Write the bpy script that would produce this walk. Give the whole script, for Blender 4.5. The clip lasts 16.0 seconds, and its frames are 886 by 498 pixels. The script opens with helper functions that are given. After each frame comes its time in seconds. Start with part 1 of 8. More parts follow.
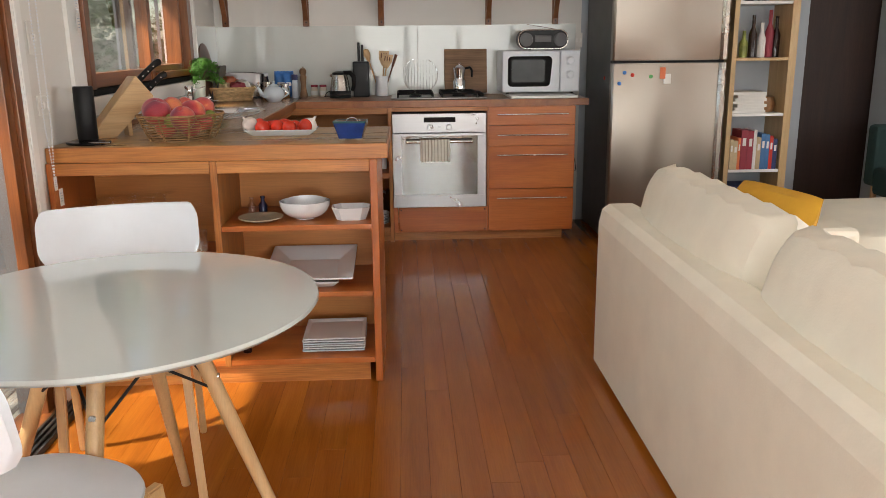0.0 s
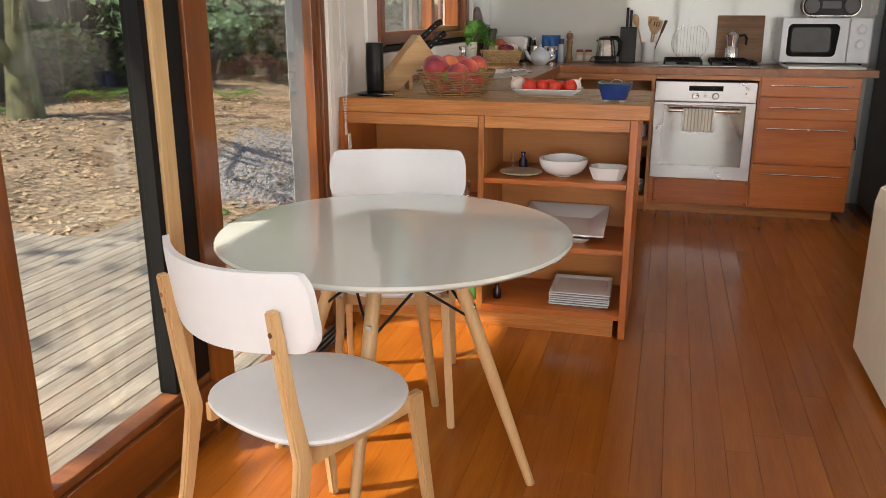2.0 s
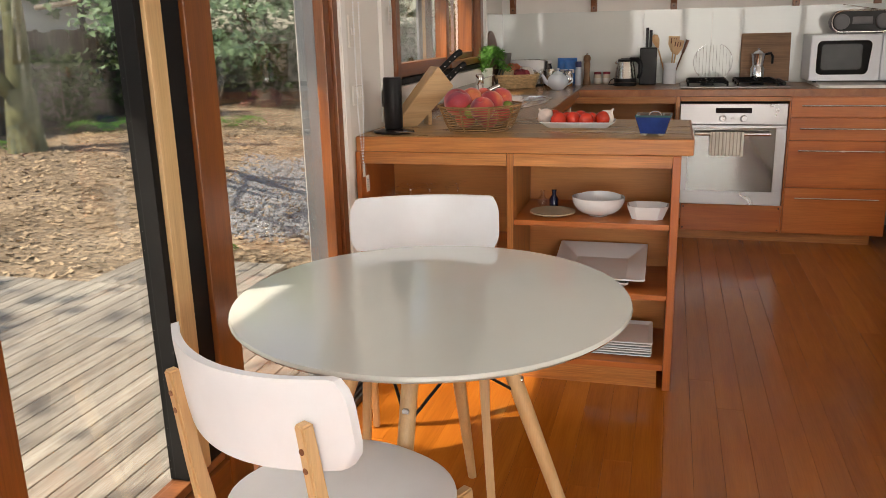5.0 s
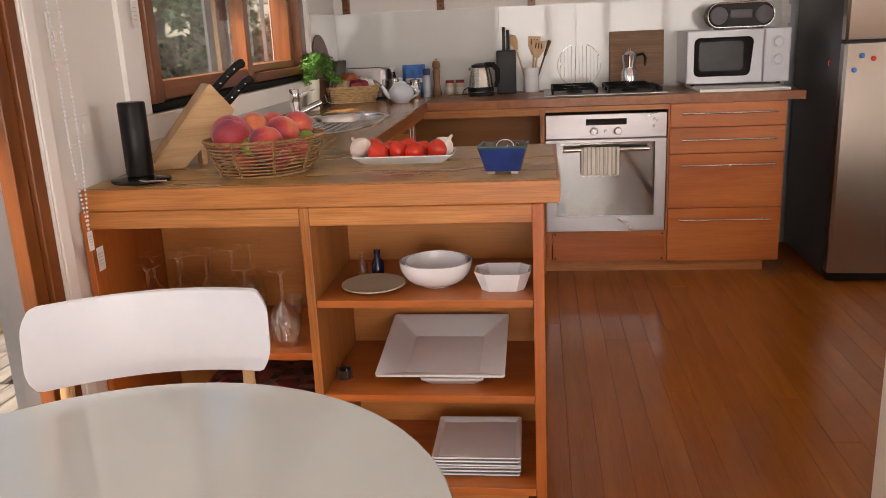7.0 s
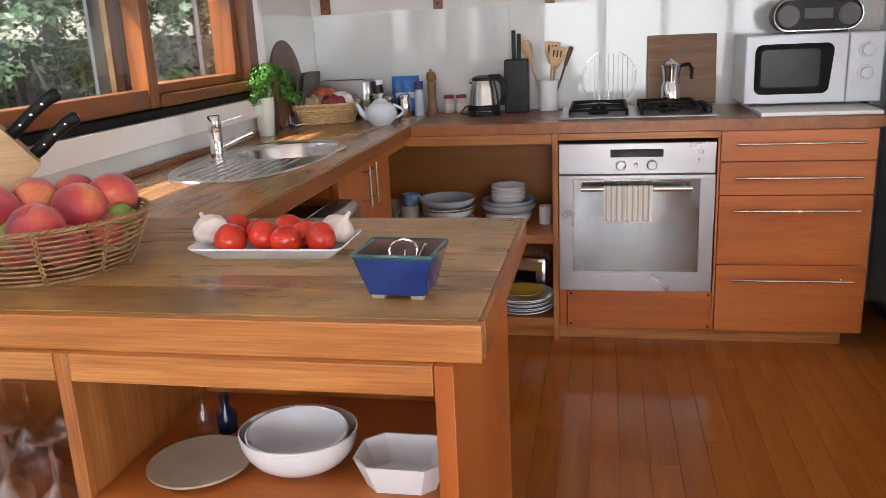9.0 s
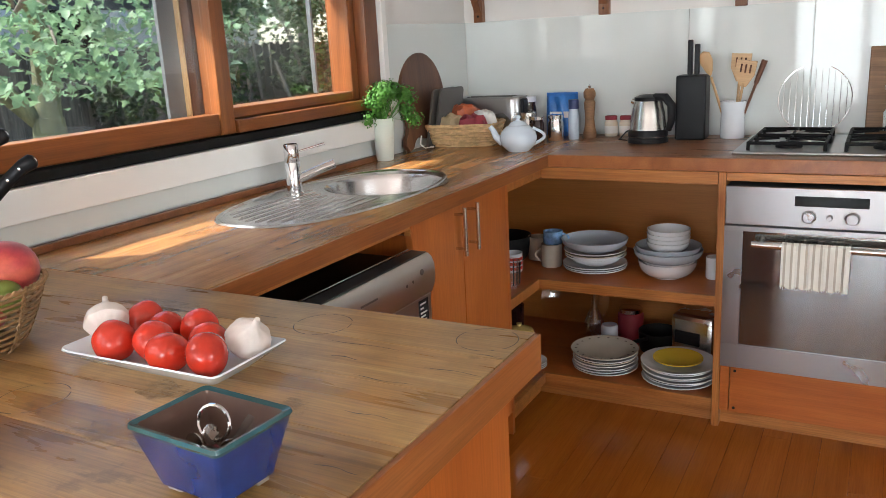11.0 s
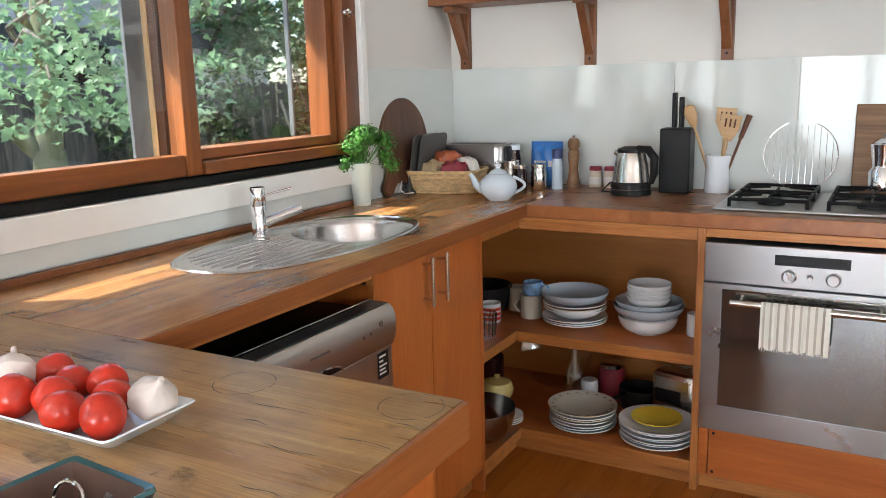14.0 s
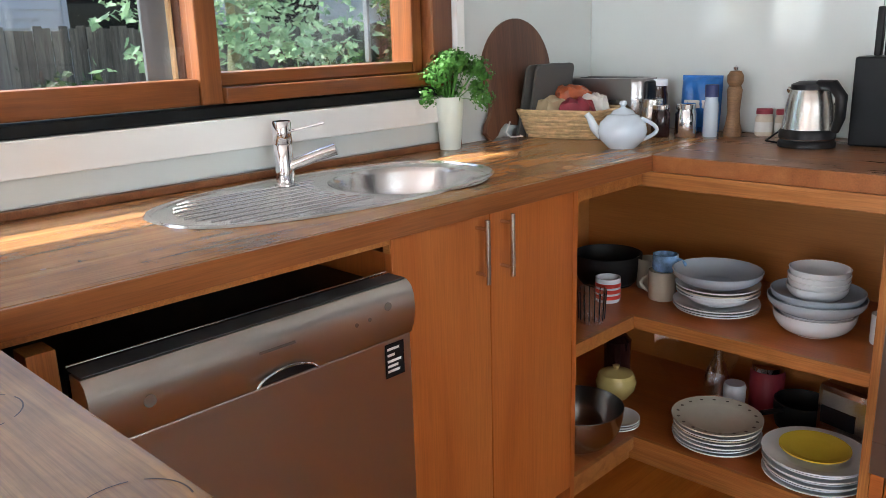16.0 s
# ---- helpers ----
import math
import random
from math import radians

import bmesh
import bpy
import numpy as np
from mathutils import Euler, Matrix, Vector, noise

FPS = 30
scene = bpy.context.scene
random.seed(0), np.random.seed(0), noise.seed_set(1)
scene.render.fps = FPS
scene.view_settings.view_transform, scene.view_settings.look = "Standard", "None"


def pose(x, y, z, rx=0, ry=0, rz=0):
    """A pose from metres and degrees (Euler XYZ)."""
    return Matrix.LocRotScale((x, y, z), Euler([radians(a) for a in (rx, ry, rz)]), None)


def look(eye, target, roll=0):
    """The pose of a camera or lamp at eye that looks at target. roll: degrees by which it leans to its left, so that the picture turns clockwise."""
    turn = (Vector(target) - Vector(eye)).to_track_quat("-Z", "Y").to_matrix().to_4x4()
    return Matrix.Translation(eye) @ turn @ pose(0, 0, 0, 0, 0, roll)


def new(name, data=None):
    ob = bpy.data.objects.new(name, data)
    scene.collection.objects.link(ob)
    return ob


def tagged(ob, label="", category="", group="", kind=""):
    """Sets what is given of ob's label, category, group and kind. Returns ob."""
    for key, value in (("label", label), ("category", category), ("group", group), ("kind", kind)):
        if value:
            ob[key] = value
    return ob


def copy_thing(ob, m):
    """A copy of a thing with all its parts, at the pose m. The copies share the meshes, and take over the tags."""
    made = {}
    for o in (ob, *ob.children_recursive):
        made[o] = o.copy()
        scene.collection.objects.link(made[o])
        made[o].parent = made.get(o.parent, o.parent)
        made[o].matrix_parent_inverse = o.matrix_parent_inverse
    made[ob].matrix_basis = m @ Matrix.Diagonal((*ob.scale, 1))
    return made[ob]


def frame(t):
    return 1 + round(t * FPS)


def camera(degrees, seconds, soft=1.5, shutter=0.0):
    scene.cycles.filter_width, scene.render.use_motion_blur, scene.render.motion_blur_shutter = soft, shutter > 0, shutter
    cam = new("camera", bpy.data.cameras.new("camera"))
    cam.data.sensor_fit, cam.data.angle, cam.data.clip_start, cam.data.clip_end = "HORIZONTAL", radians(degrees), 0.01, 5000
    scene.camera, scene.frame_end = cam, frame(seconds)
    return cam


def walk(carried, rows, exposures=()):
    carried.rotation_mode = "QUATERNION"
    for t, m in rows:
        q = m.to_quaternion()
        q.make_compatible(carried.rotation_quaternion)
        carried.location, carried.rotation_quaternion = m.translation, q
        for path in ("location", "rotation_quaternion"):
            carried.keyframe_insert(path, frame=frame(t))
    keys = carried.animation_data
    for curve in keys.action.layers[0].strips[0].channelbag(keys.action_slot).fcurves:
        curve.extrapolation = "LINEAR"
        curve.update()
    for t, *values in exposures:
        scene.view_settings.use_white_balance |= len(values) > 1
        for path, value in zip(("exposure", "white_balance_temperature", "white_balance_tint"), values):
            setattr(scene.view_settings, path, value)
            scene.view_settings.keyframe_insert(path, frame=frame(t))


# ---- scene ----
cam = camera(57.3, 16.0, soft=0.5)
PATH = [
    (0, (1.211, 0.91, 1.285), (1.295, 2.847, 0.794), -0.6),
    (0.5, (1.22, 0.902, 1.281), (1.081, 2.834, 0.785), -0.7),
    (1, (1.216, 0.872, 1.282), (0.922, 2.785, 0.779), -0.6),
    (1.5, (1.196, 0.811, 1.271), (0.758, 2.69, 0.745), -0.4),
    (2, (1.198, 0.778, 1.263), (0.691, 2.63, 0.704), 0.0),
    (2.5, (1.196, 0.782, 1.258), (0.655, 2.618, 0.678), 0.2),
    (3, (1.192, 0.775, 1.26), (0.635, 2.608, 0.684), 0.3),
    (5.3, (1.042, 1.123, 1.327), (0.547, 2.993, 0.818), -2.2),
    (5.5, (1.051, 1.246, 1.332), (0.588, 3.126, 0.829), -2.4),
    (6, (1.032, 1.475, 1.33), (0.65, 3.373, 0.829), -2.4),
    (6.5, (0.999, 1.732, 1.318), (0.71, 3.645, 0.811), -2.4),
    (7, (1.095, 1.956, 1.29), (0.852, 3.873, 0.772), -2.6),
    (7.5, (1.208, 2.125, 1.303), (0.953, 4.039, 0.781), -3.0),
    (8, (1.235, 2.361, 1.319), (0.954, 4.271, 0.796), -3.1),
    (8.2, (1.24, 2.471, 1.316), (0.94, 4.378, 0.793), -3.0),
    (10.3, (1.478, 3.414, 1.327), (0.777, 5.213, 0.805), -2.8),
    (10.5, (1.51, 3.464, 1.341), (0.73, 5.231, 0.82), -2.9),
    (11, (1.553, 3.513, 1.345), (0.614, 5.207, 0.847), -3.1),
    (11.5, (1.542, 3.495, 1.365), (0.477, 5.12, 0.89), -3.2),
    (12, (1.52, 3.477, 1.401), (0.332, 5.032, 0.986), -3.2),
    (12.5, (1.499, 3.476, 1.433), (0.301, 5.034, 1.062), -2.6),
    (13, (1.505, 3.478, 1.44), (0.347, 5.072, 1.095), -2.1),
    (13.5, (1.554, 3.519, 1.418), (0.511, 5.187, 1.059), -1.8),
    (14, (1.617, 3.622, 1.35), (0.657, 5.332, 0.952), -1.5),
    (14.5, (1.616, 3.762, 1.324), (0.62, 5.44, 0.884), -1.2),
    (15, (1.560, 3.983, 1.285), (0.419, 5.562, 0.834), -1.3),
    (15.5, (1.576, 4.157, 1.268), (0.257, 5.584, 0.794), -1.2),
    (16, (1.607, 4.272, 1.258), (0.252, 5.653, 0.748), -1.7),
]
EXPOSURES = [(0.0, 0.44, 6900, 12), (1.0, 0.42, 7000, 13), (3.0, 0.23, 7300, 14), (6.0, 0.40, 7450, 18), (7.0, 0.48, 7500, 23), (8.0, 0.74, 6900, 21), (10.5, 1.04, 6200, 10), (11.5, 1.27, 6250, 9), (13.0, 1.00, 5850, 5), (14.5, 1.36, 6250, 9), (16.0, 1.33, 6000, 9)]
walk(cam, [(t, look(eye, target, roll)) for t, eye, target, roll in PATH], EXPOSURES)

# ---- light ----
TRAVEL = Vector((0.50, 0.36, -0.79)).normalized()
world = bpy.data.worlds.new("sky")
scene.world = world
world.use_nodes = True
_wn = world.node_tree
_sky = _wn.nodes.new("ShaderNodeTexSky")
_sky.sky_type, _sky.sun_disc = "NISHITA", False
_sky.sun_elevation = math.asin(-TRAVEL.z)
_sky.sun_rotation = math.atan2(-TRAVEL.x, -TRAVEL.y)
_wn.links.new(_sky.outputs[0], _wn.nodes["Background"].inputs[0])
_wn.nodes["Background"].inputs[1].default_value = 0.15
sun_data = bpy.data.lights.new("sun", "SUN")
sun_data.energy, sun_data.angle, sun_data.color = 5.0, radians(0.9), (1.0, 0.93, 0.82)
sun = new("sun", sun_data)
sun.matrix_world = look((-6, -4, 9), Vector((-6, -4, 9)) + TRAVEL)


def window_light(name, x, y, z, w, h, towards, watts, colour=(0.93, 0.97, 1.0)):
    d = bpy.data.lights.new(name, "AREA")
    d.shape, d.size, d.size_y, d.energy, d.color = "RECTANGLE", w, h, watts, colour
    o = new(name, d)
    o.matrix_world = look((x, y, z), (x + towards[0], y + towards[1], z + towards[2]))
    return o


window_light("daylight_door", -0.22, 1.5, 1.84, 4.0, 0.44, (1, 0, -0.35), 14)
window_light("daylight_south", 2.2, -2.28, 1.25, 3.6, 2.0, (0, 1, 0), 80)
window_light("daylight_east", 6.08, 2.6, 1.5, 2.4, 1.3, (-1, 0, 0), 32)

# ---- materials ----
MATS = {}


def tree_of(name):
    m = bpy.data.materials.new(name)
    m.use_nodes = True
    t = m.node_tree
    return m, t, t.nodes["Principled BSDF"]


def node(t, kind, **values):
    n = t.nodes.new(kind)
    for k, v in values.items():
        n.inputs[k].default_value = v
    return n


def coords(t, scale=(1, 1, 1), rnd=True):
    c = t.nodes.new("ShaderNodeTexCoord")
    mp = t.nodes.new("ShaderNodeMapping")
    mp.inputs["Scale"].default_value = scale
    t.links.new(c.outputs["Object"], mp.inputs[0])
    if rnd:
        info = t.nodes.new("ShaderNodeObjectInfo")
        mul = t.nodes.new("ShaderNodeMath")
        mul.operation = "MULTIPLY"
        mul.inputs[1].default_value = 37.0
        t.links.new(info.outputs["Random"], mul.inputs[0])
        t.links.new(mul.outputs[0], mp.inputs["Location"])
    return mp.outputs[0]


def ramp(t, fac, stops):
    r = t.nodes.new("ShaderNodeValToRGB")
    e = r.color_ramp.elements
    while len(e) < len(stops):
        e.new(0.5)
    for el, (p, c) in zip(e, stops):
        el.position, el.color = p, (*c, 1)
    t.links.new(fac, r.inputs[0])
    return r.outputs[0]


def mixed(t, a, b, fac, mode="MIX"):
    n = t.nodes.new("ShaderNodeMix")
    n.data_type, n.blend_type = "RGBA", mode
    for sock, v in ((n.inputs[6], a), (n.inputs[7], b), (n.inputs[0], fac)):
        if hasattr(v, "is_linked"):
            t.links.new(v, sock)
        elif isinstance(v, tuple):
            sock.default_value = (*v, 1)
        else:
            sock.default_value = v
    return n.outputs[2]


def bump(t, bsdf, height, strength, dist=0.002):
    b = node(t, "ShaderNodeBump", Strength=strength, Distance=dist)
    t.links.new(height, b.inputs["Height"])
    t.links.new(b.outputs[0], bsdf.inputs["Normal"])


def spread(t, value, lo, hi):
    n = t.nodes.new("ShaderNodeMapRange")
    n.inputs["To Min"].default_value, n.inputs["To Max"].default_value = lo, hi
    t.links.new(value, n.inputs[0])
    return n.outputs[0]


def plain(name, col, rough=0.5, metal=0.0, var=0.08, vscale=7.0, bstr=0.08, bscale=120.0, coat=0.0, rvar=0.08, stretch=(1, 1, 1), spec=0.5):
    """Painted, cast or woven surface with uneven tone and fine relief."""
    m, t, b = tree_of(name)
    v = coords(t, stretch)
    n1 = node(t, "ShaderNodeTexNoise", Scale=vscale, Detail=5.0, Roughness=0.6)
    t.links.new(v, n1.inputs[0])
    dark = tuple(max(0, c * (1 - var)) for c in col)
    lite = tuple(min(1, c * (1 + var)) for c in col)
    t.links.new(ramp(t, n1.outputs[0], [(0.3, dark), (0.7, lite)]), b.inputs["Base Color"])
    n2 = node(t, "ShaderNodeTexNoise", Scale=bscale, Detail=4.0)
    t.links.new(v, n2.inputs[0])
    if bstr:
        bump(t, b, n2.outputs[0], bstr)
    t.links.new(spread(t, n1.outputs[0], max(0, rough - rvar), min(1, rough + rvar)), b.inputs["Roughness"])
    b.inputs["Metallic"].default_value = metal
    b.inputs["Coat Weight"].default_value = coat
    b.inputs["Specular IOR Level"].default_value = spec
    MATS[name] = m
    return m


def wood(name, dark, mid, lite, axis="x", rough=0.35, size=1.0, grain=0.35, coat=0.0, piece=0.25, bstr=0.12, knots=False, rvar=1.0):
    """Timber with long figure, fine pores and tone that differs from board to board."""
    m, t, b = tree_of(name)
    i = "xyz".index(axis)
    long_s, fine_s = [11.0 / size] * 3, [260.0] * 3
    long_s[i], fine_s[i] = 0.9 / size, 7.0
    v1, v2 = coords(t, tuple(long_s)), coords(t, tuple(fine_s))
    n1 = node(t, "ShaderNodeTexNoise", Scale=1.0, Detail=6.0, Roughness=0.55, Distortion=0.9)
    n2 = node(t, "ShaderNodeTexNoise", Scale=1.0, Detail=3.0, Roughness=0.7)
    t.links.new(v1, n1.inputs[0])
    t.links.new(v2, n2.inputs[0])
    base = ramp(t, n1.outputs[0], [(0.28, dark), (0.5, mid), (0.74, lite)])
    pores = ramp(t, n2.outputs[0], [(0.35, (1 - grain,) * 3), (0.6, (1, 1, 1))])
    col = mixed(t, base, pores, 1.0, "MULTIPLY")
    if knots:
        w = node(t, "ShaderNodeTexNoise", Scale=3.3, Detail=2.0)
        t.links.new(coords(t), w.inputs[0])
        stain = ramp(t, w.outputs[0], [(0.58, (1, 1, 1)), (0.70, (0.55, 0.48, 0.42))])
        col = mixed(t, col, stain, 0.8, "MULTIPLY")
        crack_s = [46.0] * 3
        crack_s[i] = 1.1
        cr = node(t, "ShaderNodeTexNoise", Scale=1.0, Detail=2.0, Roughness=0.5)
        t.links.new(coords(t, tuple(crack_s)), cr.inputs[0])
        col = mixed(t, col, ramp(t, cr.outputs[0], [(0.27, (0.38, 0.33, 0.28)), (0.34, (1, 1, 1))]), 0.6, "MULTIPLY")
        blot = node(t, "ShaderNodeTexNoise", Scale=4.6, Detail=7.0, Roughness=0.65)
        t.links.new(coords(t, (1.0, 1.6, 1.0)), blot.inputs[0])
        col = mixed(t, col, ramp(t, blot.outputs[0], [(0.63, (1, 1, 1)), (0.67, (0.5, 0.47, 0.43))]), 0.75, "MULTIPLY")
        worn = node(t, "ShaderNodeTexNoise", Scale=5.5, Detail=5.0, Roughness=0.7)
        t.links.new(coords(t), worn.inputs[0])
        col = mixed(t, col, ramp(t, worn.outputs[0], [(0.38, (0.80, 0.76, 0.72)), (0.5, (1, 1, 1)), (0.66, (1.22, 1.2, 1.12))]), 0.85, "MULTIPLY")
    info = t.nodes.new("ShaderNodeObjectInfo")
    hsv = node(t, "ShaderNodeHueSaturation")
    t.links.new(col, hsv.inputs["Color"])
    t.links.new(spread(t, info.outputs["Random"], 1 - piece, 1 + piece), hsv.inputs["Value"])
    t.links.new(hsv.outputs[0], b.inputs["Base Color"])
    bump(t, b, n2.outputs[0], bstr, 0.001)
    t.links.new(spread(t, n1.outputs[0], rough - 0.06 * rvar, rough + 0.1 * rvar), b.inputs["Roughness"])
    b.inputs["Coat Weight"].default_value = coat
    b.inputs["Coat Roughness"].default_value = 0.12
    MATS[name] = m
    return m


def steel(name, col=(0.62, 0.61, 0.59), rough=0.3, axis="x", line=0.1):
    """Brushed metal: fine lines along one axis."""
    m, t, b = tree_of(name)
    s = [500.0] * 3
    s["xyz".index(axis)] = 4.0
    n = node(t, "ShaderNodeTexNoise", Scale=1.0, Detail=3.0)
    t.links.new(coords(t, tuple(s)), n.inputs[0])
    n2 = node(t, "ShaderNodeTexNoise", Scale=3.0, Detail=4.0)
    t.links.new(coords(t), n2.inputs[0])
    b.inputs["Base Color"].default_value = (*col, 1)
    b.inputs["Metallic"].default_value = 1.0
    t.links.new(spread(t, n2.outputs[0], rough - 0.07, rough + 0.09), b.inputs["Roughness"])
    bump(t, b, n.outputs[0], line, 0.0005)
    MATS[name] = m
    return m


def clear(name, tint=(1, 1, 1), rough=0.0, ior=1.45):
    m, t, b = tree_of(name)
    b.inputs["Base Color"].default_value = (*tint, 1)
    b.inputs["Transmission Weight"].default_value = 1.0
    b.inputs["Roughness"].default_value = rough
    b.inputs["IOR"].default_value = ior
    n = node(t, "ShaderNodeTexNoise", Scale=9.0, Detail=4.0)
    t.links.new(coords(t), n.inputs[0])
    t.links.new(spread(t, n.outputs[0], rough, rough + 0.04), b.inputs["Roughness"])
    MATS[name] = m
    return m


VENEER = wood("veneer", (0.34, 0.080, 0.014), (0.47, 0.130, 0.024), (0.57, 0.185, 0.040), "z", 0.34, 1.6, 0.16, 0.1, 0.07)
VENEER_H = wood("veneer_flat", (0.34, 0.080, 0.014), (0.47, 0.130, 0.024), (0.57, 0.185, 0.040), "x", 0.34, 1.6, 0.16, 0.1, 0.07)
EDGE = wood("edge_timber", (0.38, 0.125, 0.026), (0.48, 0.18, 0.042), (0.58, 0.25, 0.07), "x", 0.38, 0.5, 0.3, 0.1, 0.08)
EDGE_Z = wood("edge_timber_upright", (0.38, 0.125, 0.026), (0.48, 0.18, 0.042), (0.58, 0.25, 0.07), "z", 0.38, 0.5, 0.3, 0.1, 0.08)
# reddish edge timber, with the shade on the worktop edges in its colour
LIP_SHADED = wood("worktop_lipping_shaded", (0.25, 0.078, 0.018), (0.33, 0.110, 0.028), (0.41, 0.15, 0.044), "y", 0.34, 0.7, 0.25, 0.1, 0.06)
LINER = wood("cabinet_lining", (0.46, 0.165, 0.035), (0.55, 0.215, 0.048), (0.63, 0.275, 0.075), "x", 0.45, 1.5, 0.12, 0.0, 0.06)
TOP_X = wood("worktop_timber_x", (0.31, 0.152, 0.045), (0.43, 0.244, 0.083), (0.53, 0.338, 0.137), "x", 0.27, 0.6, 0.3, 0.0, 0.08, knots=True)
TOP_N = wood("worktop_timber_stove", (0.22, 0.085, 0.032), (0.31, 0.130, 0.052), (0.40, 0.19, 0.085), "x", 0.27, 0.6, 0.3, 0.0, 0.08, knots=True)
TOP_Y = wood("worktop_timber_y", (0.31, 0.125, 0.038), (0.42, 0.195, 0.066), (0.51, 0.275, 0.105), "y", 0.22, 0.6, 0.24, 0.1, 0.08, knots=True)
FLOORW = wood("floor_timber", (0.30, 0.082, 0.009), (0.355, 0.107, 0.0125), (0.42, 0.138, 0.017), "y", 0.2, 1.0, 0.14, 0.1, 0.085, 0.012, rvar=0.25)
JOINERY = wood("joinery_timber", (0.13, 0.036, 0.007), (0.20, 0.060, 0.012), (0.28, 0.092, 0.021), "z", 0.32, 0.8, 0.2, 0.25, 0.06)
JOINERY_Y = wood("joinery_timber_flat", (0.13, 0.036, 0.007), (0.20, 0.060, 0.012), (0.28, 0.092, 0.021), "y", 0.32, 0.8, 0.2, 0.25, 0.06)
PINE = wood("pale_timber", (0.50, 0.32, 0.15), (0.58, 0.39, 0.19), (0.66, 0.46, 0.25), "z", 0.4, 0.7, 0.12, 0.0, 0.05)
BEECH = wood("beech", (0.50, 0.30, 0.14), (0.58, 0.37, 0.18), (0.64, 0.43, 0.23), "z", 0.38, 0.9, 0.1, 0.05, 0.06)
BLOCKW = wood("block_timber", (0.48, 0.29, 0.13), (0.57, 0.365, 0.18), (0.64, 0.43, 0.23), "x", 0.4, 0.5, 0.15, 0.0, 0.05)
SHELFW = wood("shelf_timber", (0.16, 0.055, 0.02), (0.235, 0.085, 0.03), (0.30, 0.12, 0.045), "x", 0.38, 0.7, 0.3, 0.1, 0.08)
SHELFW_Z = wood("bracket_timber", (0.16, 0.055, 0.02), (0.235, 0.085, 0.03), (0.30, 0.12, 0.045), "z", 0.38, 0.7, 0.3, 0.1, 0.08)
WALNUT = wood("dark_board_timber", (0.07, 0.025, 0.012), (0.15, 0.06, 0.03), (0.26, 0.12, 0.06), "z", 0.42, 1.0, 0.25, 0.0, 0.1)
BOARDW = wood("board_timber", (0.17, 0.085, 0.035), (0.24, 0.125, 0.055), (0.31, 0.17, 0.08), "x", 0.5, 0.6, 0.3, 0.0, 0.08)
DECKW = wood("deck_timber", (0.22, 0.195, 0.16), (0.36, 0.33, 0.28), (0.46, 0.43, 0.37), "y", 0.75, 0.5, 0.4, 0.0, 0.2, 0.4)
FENCEW = wood("fence_timber", (0.075, 0.066, 0.052), (0.15, 0.135, 0.108), (0.24, 0.22, 0.18), "z", 0.85, 0.5, 0.45, 0.0, 0.3, 0.5)
DARKDOOR = wood("dark_door_timber", (0.022, 0.010, 0.008), (0.035, 0.016, 0.012), (0.05, 0.024, 0.018), "z", 0.6, 1.0, 0.2, 0.0, 0.05)
WALL = plain("wall_paint", (0.74, 0.72, 0.68), 0.65, var=0.012, vscale=1.5, bstr=0.03, bscale=320, rvar=0.02)
GREYWALL = plain("grey_wall_paint", (0.40, 0.44, 0.48), 0.65, var=0.03, vscale=2.5, bstr=0.1, bscale=220)
CEIL = plain("ceiling_paint", (0.80, 0.79, 0.76), 0.7, var=0.02, vscale=2.0)
TRIM = plain("white_gloss_paint", (0.80, 0.79, 0.76), 0.3, var=0.01, vscale=1.5, bstr=0.03, rvar=0.015)
SPLASH = plain("back_painted_glass", (0.67, 0.705, 0.68), 0.06, var=0.01, vscale=1.2, bstr=0.0, rvar=0.03, coat=0.6)
GASKET = plain("black_rubber", (0.008, 0.008, 0.008), 0.6, var=0.2, spec=0.15)
ALU = plain("grey_aluminium", (0.24, 0.255, 0.275), 0.4, 0.7, var=0.06, stretch=(1, 1, 0.2))
INOX = steel("brushed_steel", (0.41, 0.40, 0.40), 0.28, axis="x")
INOX_Z = steel("brushed_steel_upright", (0.39, 0.35, 0.305), 0.3, "x", 0.15)
INOX_D = steel("appliance_steel", (0.50, 0.47, 0.44), 0.3, "y", 0.1)
SINKS = steel("sink_steel", (0.66, 0.66, 0.66), 0.2, "y", 0.05)
CHROME = plain("chrome", (0.75, 0.75, 0.76), 0.08, 1.0, var=0.03, bstr=0.0, rvar=0.04)
SATIN = plain("satin_steel", (0.66, 0.64, 0.60), 0.25, 1.0, var=0.03, bstr=0.02)
IRON = plain("cast_iron", (0.011, 0.011, 0.012), 0.5, 0.0, spec=0.25, var=0.25, bstr=0.3, bscale=300)
BLACKP = plain("black_plastic", (0.010, 0.010, 0.011), 0.34, var=0.2, bstr=0.05, spec=0.22)
BLACKG = plain("black_glass", (0.012, 0.011, 0.012), 0.08, var=0.2, bstr=0.0, rvar=0.03, spec=0.18)
DARKGREY = plain("dark_grey_enamel", (0.055, 0.055, 0.058), 0.35, 0.2, var=0.15)
WHITEP = plain("white_plastic", (0.73, 0.77, 0.82), 0.32, var=0.03, vscale=9, bstr=0.03)
TABLEW = plain("white_lacquer", (0.55, 0.59, 0.56), 0.1, var=0.02, vscale=3, bstr=0.0, coat=0.7, rvar=0.04)
CERAM = plain("white_glaze", (0.77, 0.80, 0.83), 0.12, var=0.02, bstr=0.02, bscale=30, coat=0.3, rvar=0.04)
CERAM_B = plain("blue_grey_glaze", (0.46, 0.53, 0.60), 0.16, var=0.05, bstr=0.02, bscale=30, coat=0.3)
CERAM_C = plain("cream_glaze", (0.62, 0.58, 0.48), 0.16, var=0.05, bstr=0.02, coat=0.3)
